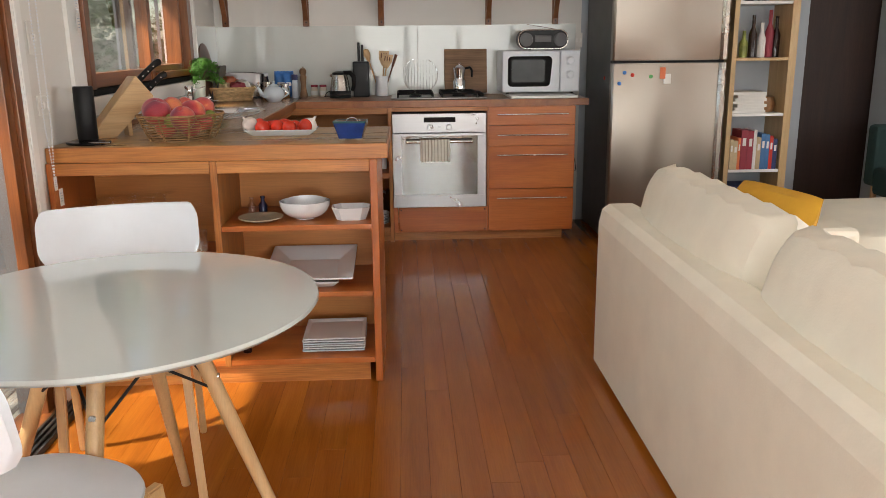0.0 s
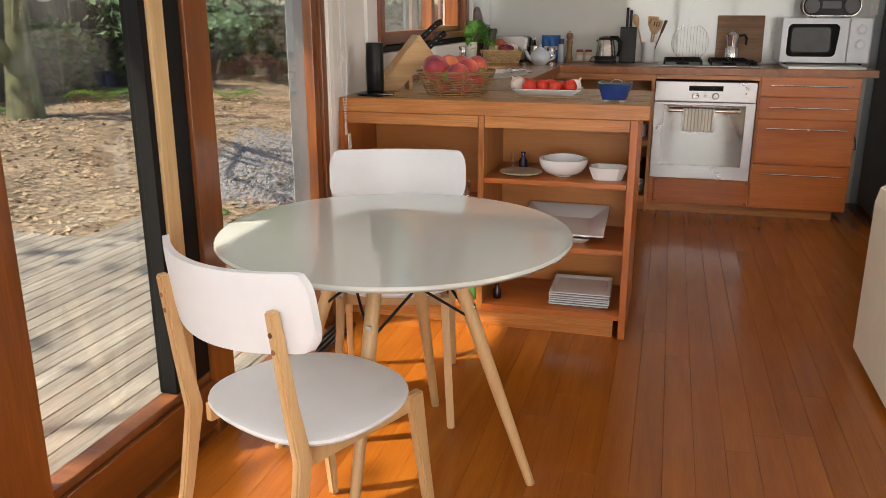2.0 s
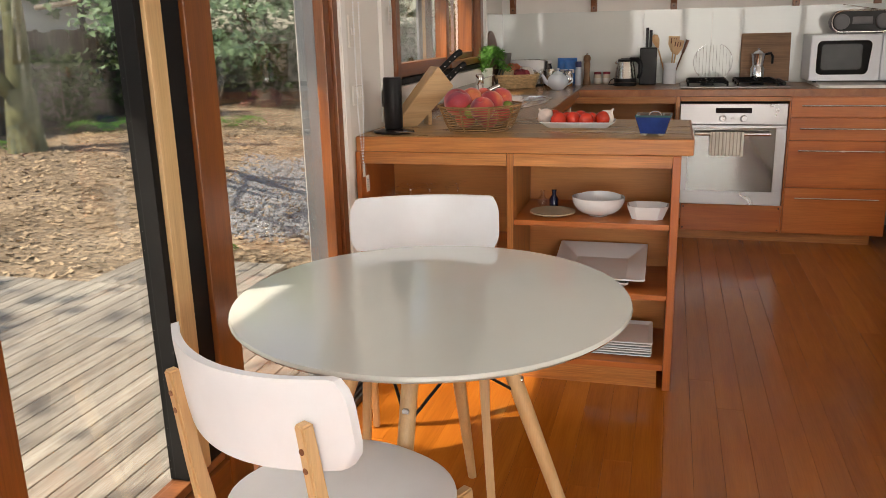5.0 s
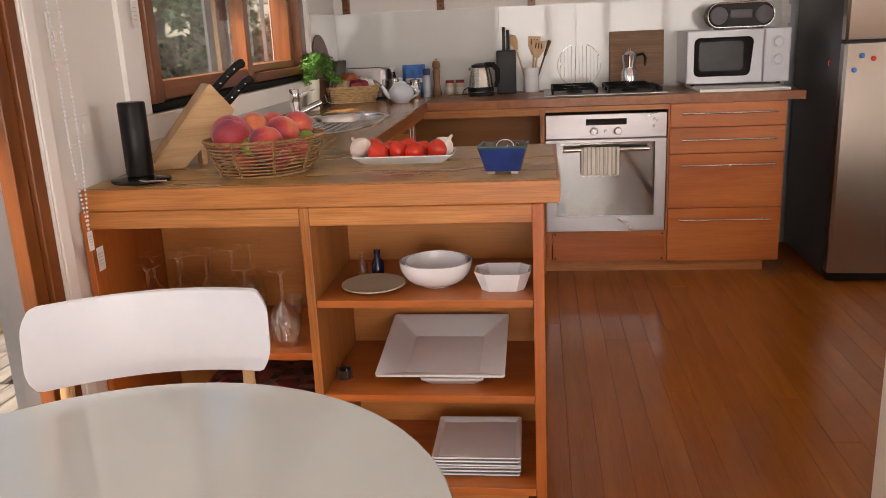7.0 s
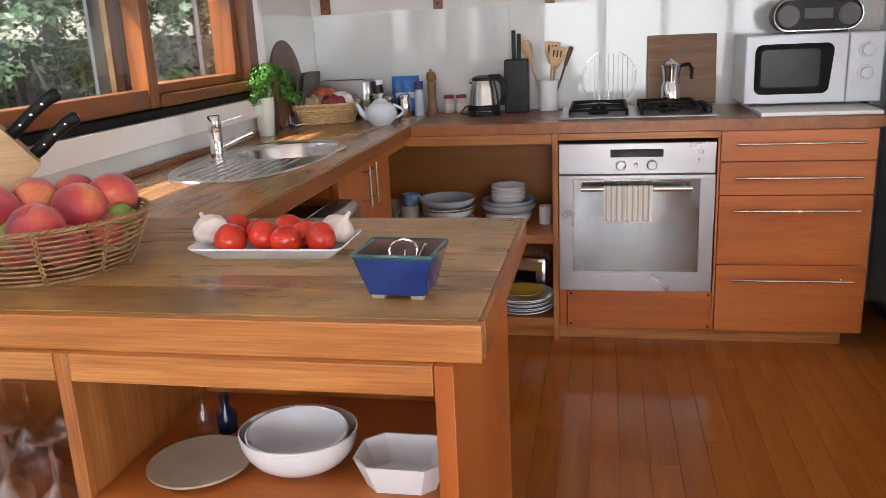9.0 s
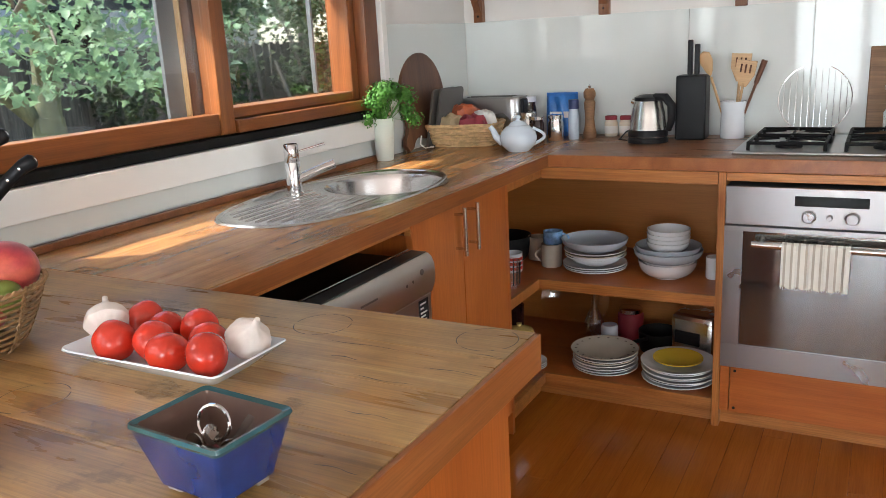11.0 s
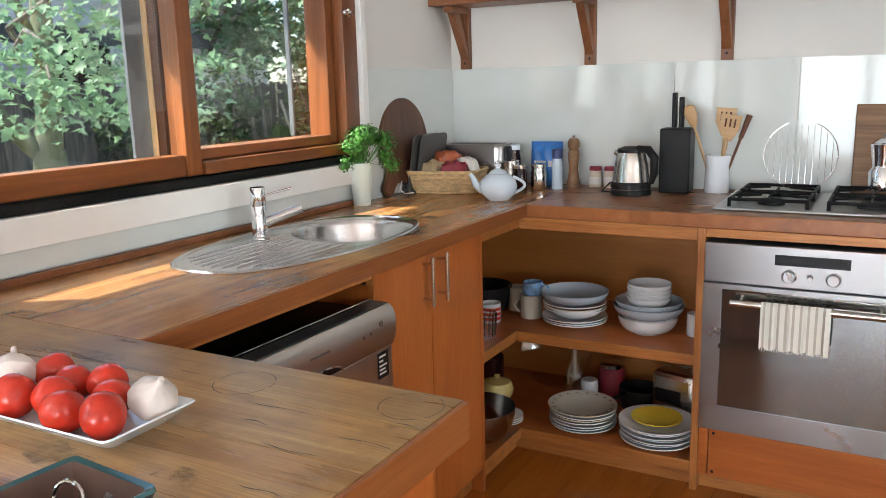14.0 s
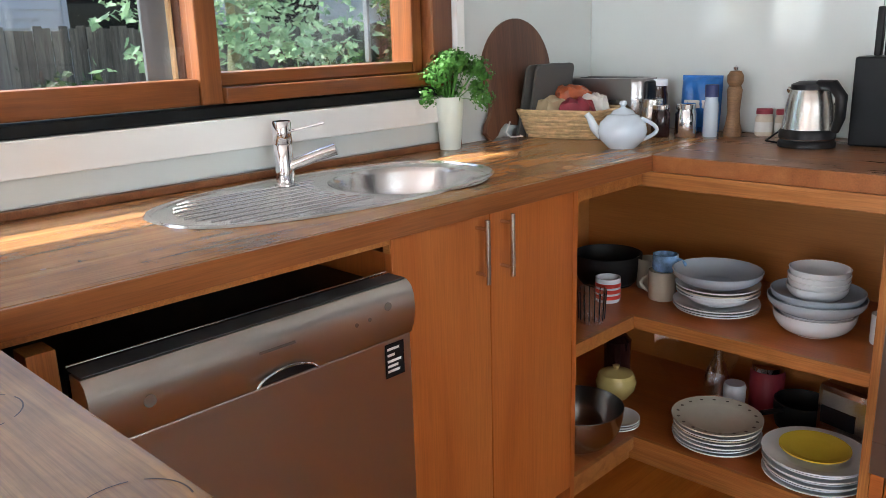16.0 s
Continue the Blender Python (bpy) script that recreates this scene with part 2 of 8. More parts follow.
CERAM_Y = plain("yellow_glaze", (0.72, 0.53, 0.05), 0.14, var=0.06, bstr=0.02, coat=0.3)
CERAM_T = plain("tan_stoneware", (0.42, 0.36, 0.27), 0.3, var=0.12, bstr=0.05)
CERAM_LB = plain("pale_blue_glaze", (0.62, 0.70, 0.78), 0.1, var=0.02, bstr=0.02, coat=0.3)
COBALT = plain("cobalt_glaze", (0.012, 0.04, 0.19), 0.12, var=0.3, vscale=14, bstr=0.04, bscale=40, coat=0.4)
LEATHER = plain("cream_leather", (0.86, 0.81, 0.68), 0.42, var=0.05, vscale=5, bstr=0.25, bscale=160)
MUSTARD = plain("mustard_cloth", (0.62, 0.33, 0.03), 0.85, var=0.12, bstr=0.4, bscale=400)
GREENCLOTH = plain("dark_green_cloth", (0.015, 0.045, 0.042), 0.8, var=0.15, bstr=0.3, bscale=300)
WICKER = plain("wicker", (0.28, 0.155, 0.062), 0.55, var=0.35, vscale=30, bstr=0.3)
STRAW = plain("pale_straw", (0.66, 0.46, 0.24), 0.65, var=0.3, vscale=35, bstr=0.4)
GARLIC = plain("garlic_skin", (0.72, 0.63, 0.57), 0.5, var=0.2, vscale=18, bstr=0.15, stretch=(1, 1, 0.3))
TOMATO = plain("tomato_skin", (0.58, 0.032, 0.012), 0.24, var=0.3, vscale=12, bstr=0.02, coat=0.3)
LIME = plain("lime_skin", (0.20, 0.26, 0.045), 0.35, var=0.25, vscale=14, bstr=0.1)
PARSLEY = plain("parsley_leaf", (0.075, 0.23, 0.03), 0.5, var=0.4, vscale=30, bstr=0.1)
CLOTH = plain("towel_cloth", (0.74, 0.71, 0.64), 0.9, var=0.06, bstr=0.4, bscale=500)
CLOTH_S = plain("towel_stripe", (0.46, 0.41, 0.34), 0.9, var=0.1, bstr=0.4, bscale=500)
REDP = plain("red_card", (0.62, 0.04, 0.02), 0.4, var=0.1)
NAVY = plain("navy_card", (0.03, 0.04, 0.13), 0.45, var=0.1)
BLUEP = plain("blue_film", (0.03, 0.17, 0.52), 0.3, var=0.2, vscale=20, bstr=0.2, bscale=40)
YELLOWP = plain("yellow_card", (0.68, 0.60, 0.12), 0.45, var=0.1)
GREENP = plain("green_card", (0.08, 0.34, 0.10), 0.45, var=0.1)
ORANGEP = plain("orange_plastic", (0.75, 0.18, 0.06), 0.4, var=0.1)
PAPER = plain("paper", (0.74, 0.72, 0.68), 0.8, var=0.05)
BROWNP = plain("brown_paste", (0.30, 0.15, 0.06), 0.4, var=0.3, vscale=20)
OLIVE = plain("olive_content", (0.22, 0.25, 0.05), 0.4, var=0.4, vscale=40)
FLOUR = plain("flour", (0.66, 0.58, 0.46), 0.8, var=0.12, vscale=30)
BURG = plain("burgundy_cloth", (0.30, 0.03, 0.05), 0.55, var=0.12)
REDBLUE = plain("blue_cloth", (0.05, 0.16, 0.36), 0.6, var=0.12)
TANP = plain("tan_card", (0.52, 0.40, 0.24), 0.6, var=0.12)
WINE = plain("dark_wine_glass", (0.025, 0.008, 0.008), 0.1, var=0.2, coat=0.4)
GLASS, _gt, _gb = tree_of("clear_glass")         # thin blown glass: clear, with a bright rim and gloss
_tp = node(_gt, "ShaderNodeBsdfTransparent", Color=(0.985, 0.988, 0.986, 1))
_gl = node(_gt, "ShaderNodeBsdfGlossy", Roughness=0.03, Color=(1, 1, 1, 1))
_lw = node(_gt, "ShaderNodeLayerWeight", Blend=0.24)
_fr = _gt.nodes.new("ShaderNodeMapRange")
_fr.inputs["To Min"].default_value, _fr.inputs["To Max"].default_value = 0.075, 0.85
_gt.links.new(_lw.outputs["Facing"], _fr.inputs[0])
scene.cycles.transparent_max_bounces = 40        # many glasses stand behind one another
_sm = node(_gt, "ShaderNodeTexNoise", Scale=14.0, Detail=3.0)
_gt.links.new(coords(_gt), _sm.inputs[0])
_gt.links.new(spread(_gt, _sm.outputs[0], 0.015, 0.07), _gl.inputs["Roughness"])
_gm = _gt.nodes.new("ShaderNodeMixShader")
_gt.links.new(_fr.outputs[0], _gm.inputs[0])
_gt.links.new(_tp.outputs[0], _gm.inputs[1])
_gt.links.new(_gl.outputs[0], _gm.inputs[2])
_gt.links.new(_gm.outputs[0], _gt.nodes["Material Output"].inputs[0])
PANE = clear("window_glass", (0.97, 0.99, 0.98), 0.0, 1.5)
FROST = plain("frosted_vase_glass", (0.84, 0.92, 0.84), 0.35, var=0.05, bstr=0.02)
FROST.node_tree.nodes["Principled BSDF"].inputs["Transmission Weight"].default_value = 0.2
CONCRETE = plain("concrete", (0.35, 0.34, 0.32), 0.9, var=0.12)
TRACK = plain("dark_track_metal", (0.09, 0.085, 0.08), 0.4, 0.8, var=0.3)

# ---- building helpers ----


def box(bm, x0, y0, z0, x1, y1, z1, bev=0.0, seg=2):
    v = [bm.verts.new(p) for p in ((x0, y0, z0), (x1, y0, z0), (x1, y1, z0), (x0, y1, z0), (x0, y0, z1), (x1, y0, z1), (x1, y1, z1), (x0, y1, z1))]
    f = [bm.faces.new([v[i] for i in q]) for q in ((3, 2, 1, 0), (4, 5, 6, 7), (0, 1, 5, 4), (1, 2, 6, 5), (2, 3, 7, 6), (3, 0, 4, 7))]
    if bev > 0:
        edges = list({e for face in f for e in face.edges})
        r = bmesh.ops.bevel(bm, geom=edges, offset=bev, segments=seg, affect="EDGES", profile=0.5)
        return list({w for face in r["faces"] for w in face.verts})
    return v


def lathe(bm, prof, seg=32, at=(0, 0, 0), sx=1.0, sy=1.0, closed=False):
    """Revolves (radius, height) pairs about the upright axis."""
    rings = []
    for r, z in prof:
        if r < 1e-6:
            rings.append([bm.verts.new((at[0], at[1], at[2] + z))])
        else:
            rings.append([bm.verts.new((at[0] + sx * r * math.cos(a), at[1] + sy * r * math.sin(a), at[2] + z)) for a in (2 * math.pi * i / seg for i in range(seg))])
    pairs = list(zip(rings, rings[1:]))
    if closed:
        pairs.append((rings[-1], rings[0]))
    for a, b in pairs:
        for i in range(seg):
            j = (i + 1) % seg
            if len(a) == 1 and len(b) == 1:
                continue
            if len(a) == 1:
                bm.faces.new((a[0], b[i], b[j]))
            elif len(b) == 1:
                bm.faces.new((a[i], a[j], b[0]))
            else:
                bm.faces.new((a[i], a[j], b[j], b[i]))
    return [v for ring in rings for v in ring]


def tube(bm, pts, r, seg=8, closed=False):
    """A round bar along a line of points; r may be a list."""
    pts = [Vector(p) for p in pts]
    n = len(pts)
    rr = r if isinstance(r, (list, tuple)) else [r] * n
    up, rings = None, []
    for i, p in enumerate(pts):
        a = pts[(i - 1) % n] if closed or i > 0 else p
        b = pts[(i + 1) % n] if closed or i < n - 1 else p
        d = (b - a).normalized()
        if up is None:
            up = d.orthogonal().normalized()
        up = (up - d * up.dot(d)).normalized()
        side = d.cross(up)
        rings.append([bm.verts.new(p + rr[i] * (math.cos(t) * up + math.sin(t) * side)) for t in (2 * math.pi * k / seg for k in range(seg))])
    for i in range(n if closed else n - 1):
        a, b = rings[i], rings[(i + 1) % n]
        for k in range(seg):
            bm.faces.new((a[k], a[(k + 1) % seg], b[(k + 1) % seg], b[k]))
    if not closed:
        bm.faces.new(rings[0][::-1])
        bm.faces.new(rings[-1])
    return [v for ring in rings for v in ring]


def prism(bm, outline, z0, z1, bev=0.0):
    """An upright slab on a plan outline."""
    lo = [bm.verts.new((x, y, z0)) for x, y in outline]
    hi = [bm.verts.new((x, y, z1)) for x, y in outline]
    n = len(lo)
    faces = [bm.faces.new(lo[::-1]), bm.faces.new(hi)]
    for i in range(n):
        faces.append(bm.faces.new((lo[i], lo[(i + 1) % n], hi[(i + 1) % n], hi[i])))
    if bev > 0:
        edges = list({e for f in faces[:2] for e in f.edges})
        r = bmesh.ops.bevel(bm, geom=edges, offset=bev, segments=2, affect="EDGES", profile=0.5)
        return list({v for f in r["faces"] for v in f.verts} | set(lo) | set(hi))
    return lo + hi


def moved(bm, m, verts=None):
    vs = [v for v in (verts or bm.verts) if v.is_valid]
    bmesh.ops.transform(bm, matrix=m, verts=vs)


def rounded(w, d, r, n=5):
    """Outline of a rectangle with round corners, centred."""
    out = []
    for cx, cy, a0 in ((w / 2 - r, d / 2 - r, 0), (-w / 2 + r, d / 2 - r, 90), (-w / 2 + r, -d / 2 + r, 180), (w / 2 - r, -d / 2 + r, 270)):
        for k in range(n + 1):
            a = radians(a0 + 90 * k / n)
            out.append((cx + r * math.cos(a), cy + r * math.sin(a)))
    return out


def oval(a, b, n=40):
    return [(a * math.cos(2 * math.pi * k / n), b * math.sin(2 * math.pi * k / n)) for k in range(n)]


def mesh_of(name, bm, mat):
    bmesh.ops.recalc_face_normals(bm, faces=bm.faces)
    for f in bm.faces:
        # broad flat faces stay flat, so that only the rounded edges bend the light
        f.smooth = not (max(abs(c) for c in f.normal) > 0.99999 and f.calc_area() > 2e-4)
    for e in bm.edges:
        if len(e.link_faces) == 2 and e.calc_face_angle(0) > radians(38):
            e.smooth = False
    me = bpy.data.meshes.new(name)
    bm.to_mesh(me)
    bm.free()
    for mm in mat if isinstance(mat, (list, tuple)) else [mat]:
        me.materials.append(mm)
    return me


def part(name, bm, mat, parent=None, label=""):
    ob = new(name, mesh_of(name, bm, mat))
    ob.parent = parent
    if label:
        tagged(ob, label)
    return ob


def thing(name, label, category, x=0.0, y=0.0, z=0.0, rz=0.0, group="", rx=0.0, ry=0.0):
    e = new(name)
    e.empty_display_size = 0.05
    e.matrix_basis = pose(x, y, z, rx, ry, rz)
    return tagged(e, label, category, group)


def solid(name, label, category, bm, mat, x=0.0, y=0.0, z=0.0, rz=0.0, group="", rx=0.0, ry=0.0):
    ob = new(name, mesh_of(name, bm, mat))
    ob.matrix_basis = pose(x, y, z, rx, ry, rz)
    return tagged(ob, label, category, group)


def setting(name, label, category, bm, mat):
    ob = new(name, mesh_of(name, bm, mat))
    return tagged(ob, label, category, kind="structure")


def slab(*a, bev=0.0):
    bm = bmesh.new()
    box(bm, *a, bev=bev)
    return bm

# ---- the room ----
WX, WB, WR, WS, CEILZ = -0.10, 6.80, 6.0, -2.2, 2.60     # inner faces: west, north, east, south walls; ceiling
TOP = 0.933                                               # worktop height


def wall_with(name, label, mat, plane, t, a0, a1, z1, holes):
    """A wall along x or y, cut by openings (a0, a1, z0, z1)."""
    bm = bmesh.new()
    cuts = sorted({a0, a1, *(h[0] for h in holes), *(h[1] for h in holes)})
    for u, w in zip(cuts, cuts[1:]):
        spans, zz = [], -0.05
        for h in sorted((h for h in holes if h[0] <= u + 1e-6 and h[1] >= w - 1e-6), key=lambda h: h[2]):
            if h[2] > zz:
                spans.append((zz, h[2]))
            zz = h[3]
        if zz < z1:
            spans.append((zz, z1))
        for lo, hi in spans:
            if plane == "x":
                box(bm, t[0], u, lo, t[1], w, hi)
            else:
                box(bm, u, t[0], lo, w, t[1], hi)
    bmesh.ops.remove_doubles(bm, verts=bm.verts, dist=1e-5)
    return setting(name, label, "wall", bm, mat)


wall_west = wall_with("wall_west", "white painted wall with the glazed door and the kitchen window", WALL, "x", (WX - 0.15, WX), WS, WB + 0.15, CEILZ,
                      [(-0.60, 3.752, -0.05, 2.12), (4.32, 6.07, 1.09, 2.12)])
wall_north = wall_with("wall_north", "white painted kitchen wall above the splashback", WALL, "y", (WB, WB + 0.15), WX, 2.46, CEILZ, [])
wall_hall = wall_with("wall_hall", "blue grey painted wall behind the fridge and bookcase", GREYWALL, "y", (WB, WB + 0.15), 2.46, WR + 0.15, CEILZ, [(4.10, 4.95, -0.05, 2.06)])
wall_pier = setting("wall_pier", "grey painted return wall beside the dark door", "wall", slab(4.62, 6.45, 0, WR, WB - 0.002, CEILZ - 0.002), GREYWALL)
wall_east = wall_with("wall_east", "white painted side wall with a wide window", WALL, "x", (WR, WR + 0.15), WS, WB, CEILZ, [(1.3, 3.9, 0.85, 2.15)])
wall_south = wall_with("wall_south", "white painted end wall with glazed doors", WALL, "y", (WS - 0.15, WS), WX - 0.15, WR + 0.15, CEILZ, [(0.3, 4.1, -0.05, 2.15)])
ceiling = setting("ceiling", "white painted flat ceiling", "ceiling", slab(WX - 0.15, WS - 0.15, CEILZ, WR + 0.15, WB + 0.15, CEILZ + 0.12), CEIL)
subfloor = setting("floor", "polished orange timber strip floor", "floor", slab(WX - 0.14, WS - 0.14, -0.10, WR + 0.14, WB + 0.14, -0.024), FLOORW)

# door at the back of the hall
hall_door = tagged(new("door_2"), "dark brown timber hall door standing closed", "door", kind="structure")
part("door_leaf", slab(4.125, WB + 0.05, 0.01, 4.925, WB + 0.09, 2.03, bev=0.003), DARKDOOR, hall_door)
bm = bmesh.new()
for a in ((4.10, 0, 4.125, 2.06), (4.925, 0, 4.95, 2.06)):
    box(bm, a[0], WB + 0.01, a[1], a[2], WB + 0.13, a[3])
box(bm, 4.125, WB + 0.01, 2.035, 4.925, WB + 0.13, 2.06)
part("door_frame", bm, DARKDOOR, hall_door)
setting("wall_beyond", "dark space closing the hall behind the door", "wall", slab(3.9, WB + 0.16, 0, 5.2, WB + 0.2, 2.2), GREYWALL)

# glazed door in the west wall
DX0, DX1 = -0.17, -0.075
door = tagged(new("door_1"), "timber framed glazed sliding door looking on the deck", "glazed door", kind="structure")


def bar(name, parent, mat, y0, y1, z0, z1, x0=DX0, x1=DX1, bev=0.004, label=""):
    return part(name, slab(x0, y0, z0, x1, y1, z1, bev=bev), mat, parent, label)


bar("stile", door, JOINERY, 1.935, 2.095, 0.0, 2.06)
bar("stile", door, JOINERY, 1.83, 1.93, 0.0, 2.06, -0.17, -0.085)
bar("stile", door, JOINERY, 2.785, 2.905, 0.0, 2.06)
bar("weather_strip", door, GASKET, 2.705, 2.783, 0.215, 2.06, -0.16, -0.088, 0.002, "black weathered strip between the sashes")
bar("outer_stile", door, PINE, 2.640, 2.703, 0.215, 2.06, -0.16, -0.082, 0.003, "pale bare timber edge of the outer sash")
bar("gasket", door, GASKET, 2.612, 2.638, 0.215, 2.06, -0.15, -0.092, 0.002)
bar("bottom_rail", door, JOINERY_Y, 2.097, 2.783, 0.035, 0.185)
bar("bottom_bead", door, SHELFW, 2.097, 2.783, 0.187, 0.213, -0.15, -0.088)
bar("jamb_outer", door, ALU, 3.66, 3.745, 0.0, 2.06, -0.205, -0.133, 0.003, "weathered grey outer jamb")
bar("jamb_inner", door, JOINERY, 3.652, 3.70, 0.0, 2.06, -0.131, -0.092)
bar("jamb_face", door, JOINERY, 3.702, 3.745, 0.0, 2.06, -0.131, -0.078)
bar("architrave", door, TRIM, 3.754, 3.80, 0.0, 2.12, -0.0995, -0.070)
bar("lining", door, TRIM, 3.746, 3.7515, 0.0, 2.06, -0.16, -0.072, 0.001)
bar("head_rail", door, JOINERY_Y, -0.60, 3.745, 2.062, 2.118)
bar("threshold", door, JOINERY_Y, -0.60, 3.745, -0.04, 0.012, -0.2, -0.078)
for k in range(4):
    bar("floor_track", door, TRACK, 2.91, 3.74, 0.0, 0.022, -0.072 + 0.022 * k, -0.060 + 0.022 * k, 0.002, "dark slotted metal door track")
bar("stile", door, JOINERY, 0.52, 0.66, 0.0, 2.06)
bar("stile", door, JOINERY, -0.60, -0.48, 0.0, 2.06)
bar("bottom_rail", door, JOINERY_Y, -0.478, 0.518, 0.035, 0.185)
bar("bottom_rail", door, JOINERY_Y, 0.662, 1.828, 0.035, 0.185)
for y0, y1, z0 in ((2.085, 2.625, 0.19), (2.90, 3.664, 0.015), (-0.485, 0.525, 0.18), (0.655, 1.835, 0.18)):
    g = part("pane", slab(-0.136, y0, z0, -0.130, y1, 2.07), PANE, door)
    g.visible_shadow = False

# kitchen window
window = tagged(new("window_1"), "orange timber kitchen window with a sliding and a fixed sash", "window", kind="structure")


def wbar(name, y0, y1, z0, z1, x0, x1, mat, bev=0.004, label="", parent=None):
    return part(name, slab(x0, y0, z0, x1, y1, z1, bev=bev), mat, parent or window, label)


wbar("frame_side", 4.345, 4.40, 1.115, 2.10, -0.19, -0.065, JOINERY)
wbar("frame_side", 5.965, 6.045, 1.115, 2.10, -0.21, -0.068, JOINERY)
wbar("frame_bottom", 5.29, 5.963, 1.118, 1.155, -0.21, -0.075, JOINERY_Y)
wbar("frame_top", 4.40, 5.965, 2.06, 2.10, -0.19, -0.065, JOINERY_Y)
# black strip puts the shadow under the frame into colour
wbar("seal", 4.345, 6.045, 1.088, 1.113, -0.20, -0.075, GASKET, 0.002, "black strip standing for the shadow gap under the window frame")
wbar("sash_stile", 4.402, 4.455, 1.118, 2.058, -0.15, -0.09, JOINERY)
wbar("sash_stile", 5.232, 5.287, 1.118, 2.058, -0.15, -0.085, JOINERY)
wbar("sash_rail", 4.457, 5.230, 1.118, 1.178, -0.15, -0.09, JOINERY_Y)
wbar("sash_rail", 4.457, 5.230, 2.0, 2.058, -0.15, -0.09, JOINERY_Y)
# grey and dark upright strips imitate the window jamb's reflection in the glass
wbar("outer_edge", 5.175, 5.268, 1.14, 2.05, -0.235, -0.222, ALU, 0.002, "grey strip standing for the jamb reflection in the pane")
wbar("screen_bead", 5.236, 5.243, 1.14, 2.05, -0.2215, -0.205, BEECH, 0.001)
wbar("inner_edge", 5.246, 5.285, 1.14, 2.05, -0.215, -0.178, WALNUT, 0.002, "dark strip standing for the jamb reflection behind the sash")
wbar("fixed_stile", 5.925, 5.963, 1.157, 2.058, -0.205, -0.112, JOINERY)
wbar("fixed_rail", 5.29, 5.923, 1.157, 1.188, -0.205, -0.112, JOINERY_Y)
wbar("side_trim", 6.047, 6.078, 1.09, 2.11, -0.0995, -0.05, TRIM, 0.002, "white painted side trim")
wbar("fixed_edge", 5.84, 5.85, 1.19, 2.058, -0.225, -0.207, ALU, 0.002)
bm = bmesh.new()
lathe(bm, [(0, 0), (0.014, 0), (0.014, 0.012), (0.008, 0.018), (0.008, 0.03), (0, 0.03)], 14)
moved(bm, pose(-0.068, 5.985, 1.598, 0, 90, 0))
box(bm, -0.055, 5.95, 1.592, -0.045, 5.99, 1.604, 0.002)
part("latch", bm, CHROME, window, "small chrome key latch")
for y0, y1, z0, z1, x in ((4.45, 5.235, 1.172, 2.01, -0.122), (5.285, 5.93, 1.183, 2.06, -0.196)):
    g = part("pane", slab(x, y0, z0, x + 0.005, y1, z1), PANE, window)
    g.visible_shadow = False
wbar("reveal", 6.048, 6.068, 1.09, 2.11, -0.249, -0.098, TRIM, 0.001, "white painted reveal")
setting("trim_window", "white board beside the kitchen window", "trim", slab(-0.099, 4.215, 1.012, -0.082, 4.342, 2.16, bev=0.002), TRIM)
setting("window_sill", "white painted board under the window", "sill", slab(-0.0995, 4.215, 1.012, -0.060, 5.985, 1.086, bev=0.003), TRIM)

# splashback panels of painted glass
splash = tagged(new("splashback"), "pale grey green painted glass splashback panels", "splashback", kind="structure")
for x0, x1 in ((WX + 0.008, 0.862), (0.864, 1.30), (1.302, 2.42)):
    part("glass_panel", slab(x0, WB - 0.008, TOP + 0.002, x1, WB - 0.0005, 1.412, bev=0.001), SPLASH, splash)
part("glass_panel", slab(WX + 0.0005, 6.085, TOP + 0.002, WX + 0.008, WB - 0.009, 1.412, bev=0.001), SPLASH, splash)
part("glass_panel", slab(WX + 0.0005, 4.215, TOP + 0.02, WX + 0.008, 6.08, 1.011, bev=0.001), SPLASH, splash)
setting("upstand", "dark timber strip behind the sink worktop", "trim", slab(WX + 0.009, 4.535, TOP + 0.0005, WX + 0.028, 6.08, TOP + 0.018, bev=0.002), SHELFW)

# wall shelf and brackets
shelf = thing("wall_shelf", "long brown timber wall shelf holding jars and boxes", "shelf")
part("board", slab(WX + 0.004, 6.60, 1.662, 1.0725, WB - 0.002, 1.70, bev=0.003), SHELFW, shelf)
part("board", slab(1.7795, 6.60, 1.662, 2.62, WB - 0.002, 1.70, bev=0.003), SHELFW, shelf)
hood = thing("range_hood", "slim white range hood above the hob", "range hood", 1.425, WB, 1.625)
bm = bmesh.new()
prof = [(-0.345, 0.002), (-0.345, 0.045), (-0.30, 0.056), (-0.002, 0.085), (-0.002, 0.002)]
lo = [bm.verts.new((-0.3495, y, z)) for y, z in prof]
hi = [bm.verts.new((0.3495, y, z)) for y, z in prof]
bm.faces.new(lo)
bm.faces.new(hi[::-1])
for i in range(len(prof)):
    bm.faces.new((lo[i], lo[(i + 1) % 5], hi[(i + 1) % 5], hi[i]))
bmesh.ops.bevel(bm, geom=bm.edges[:], offset=0.003, segments=2, affect="EDGES")
part("body", bm, TRIM, hood)
part("filter", slab(-0.30, -0.30, -0.002, 0.30, -0.05, 0.0018), ALU, hood)
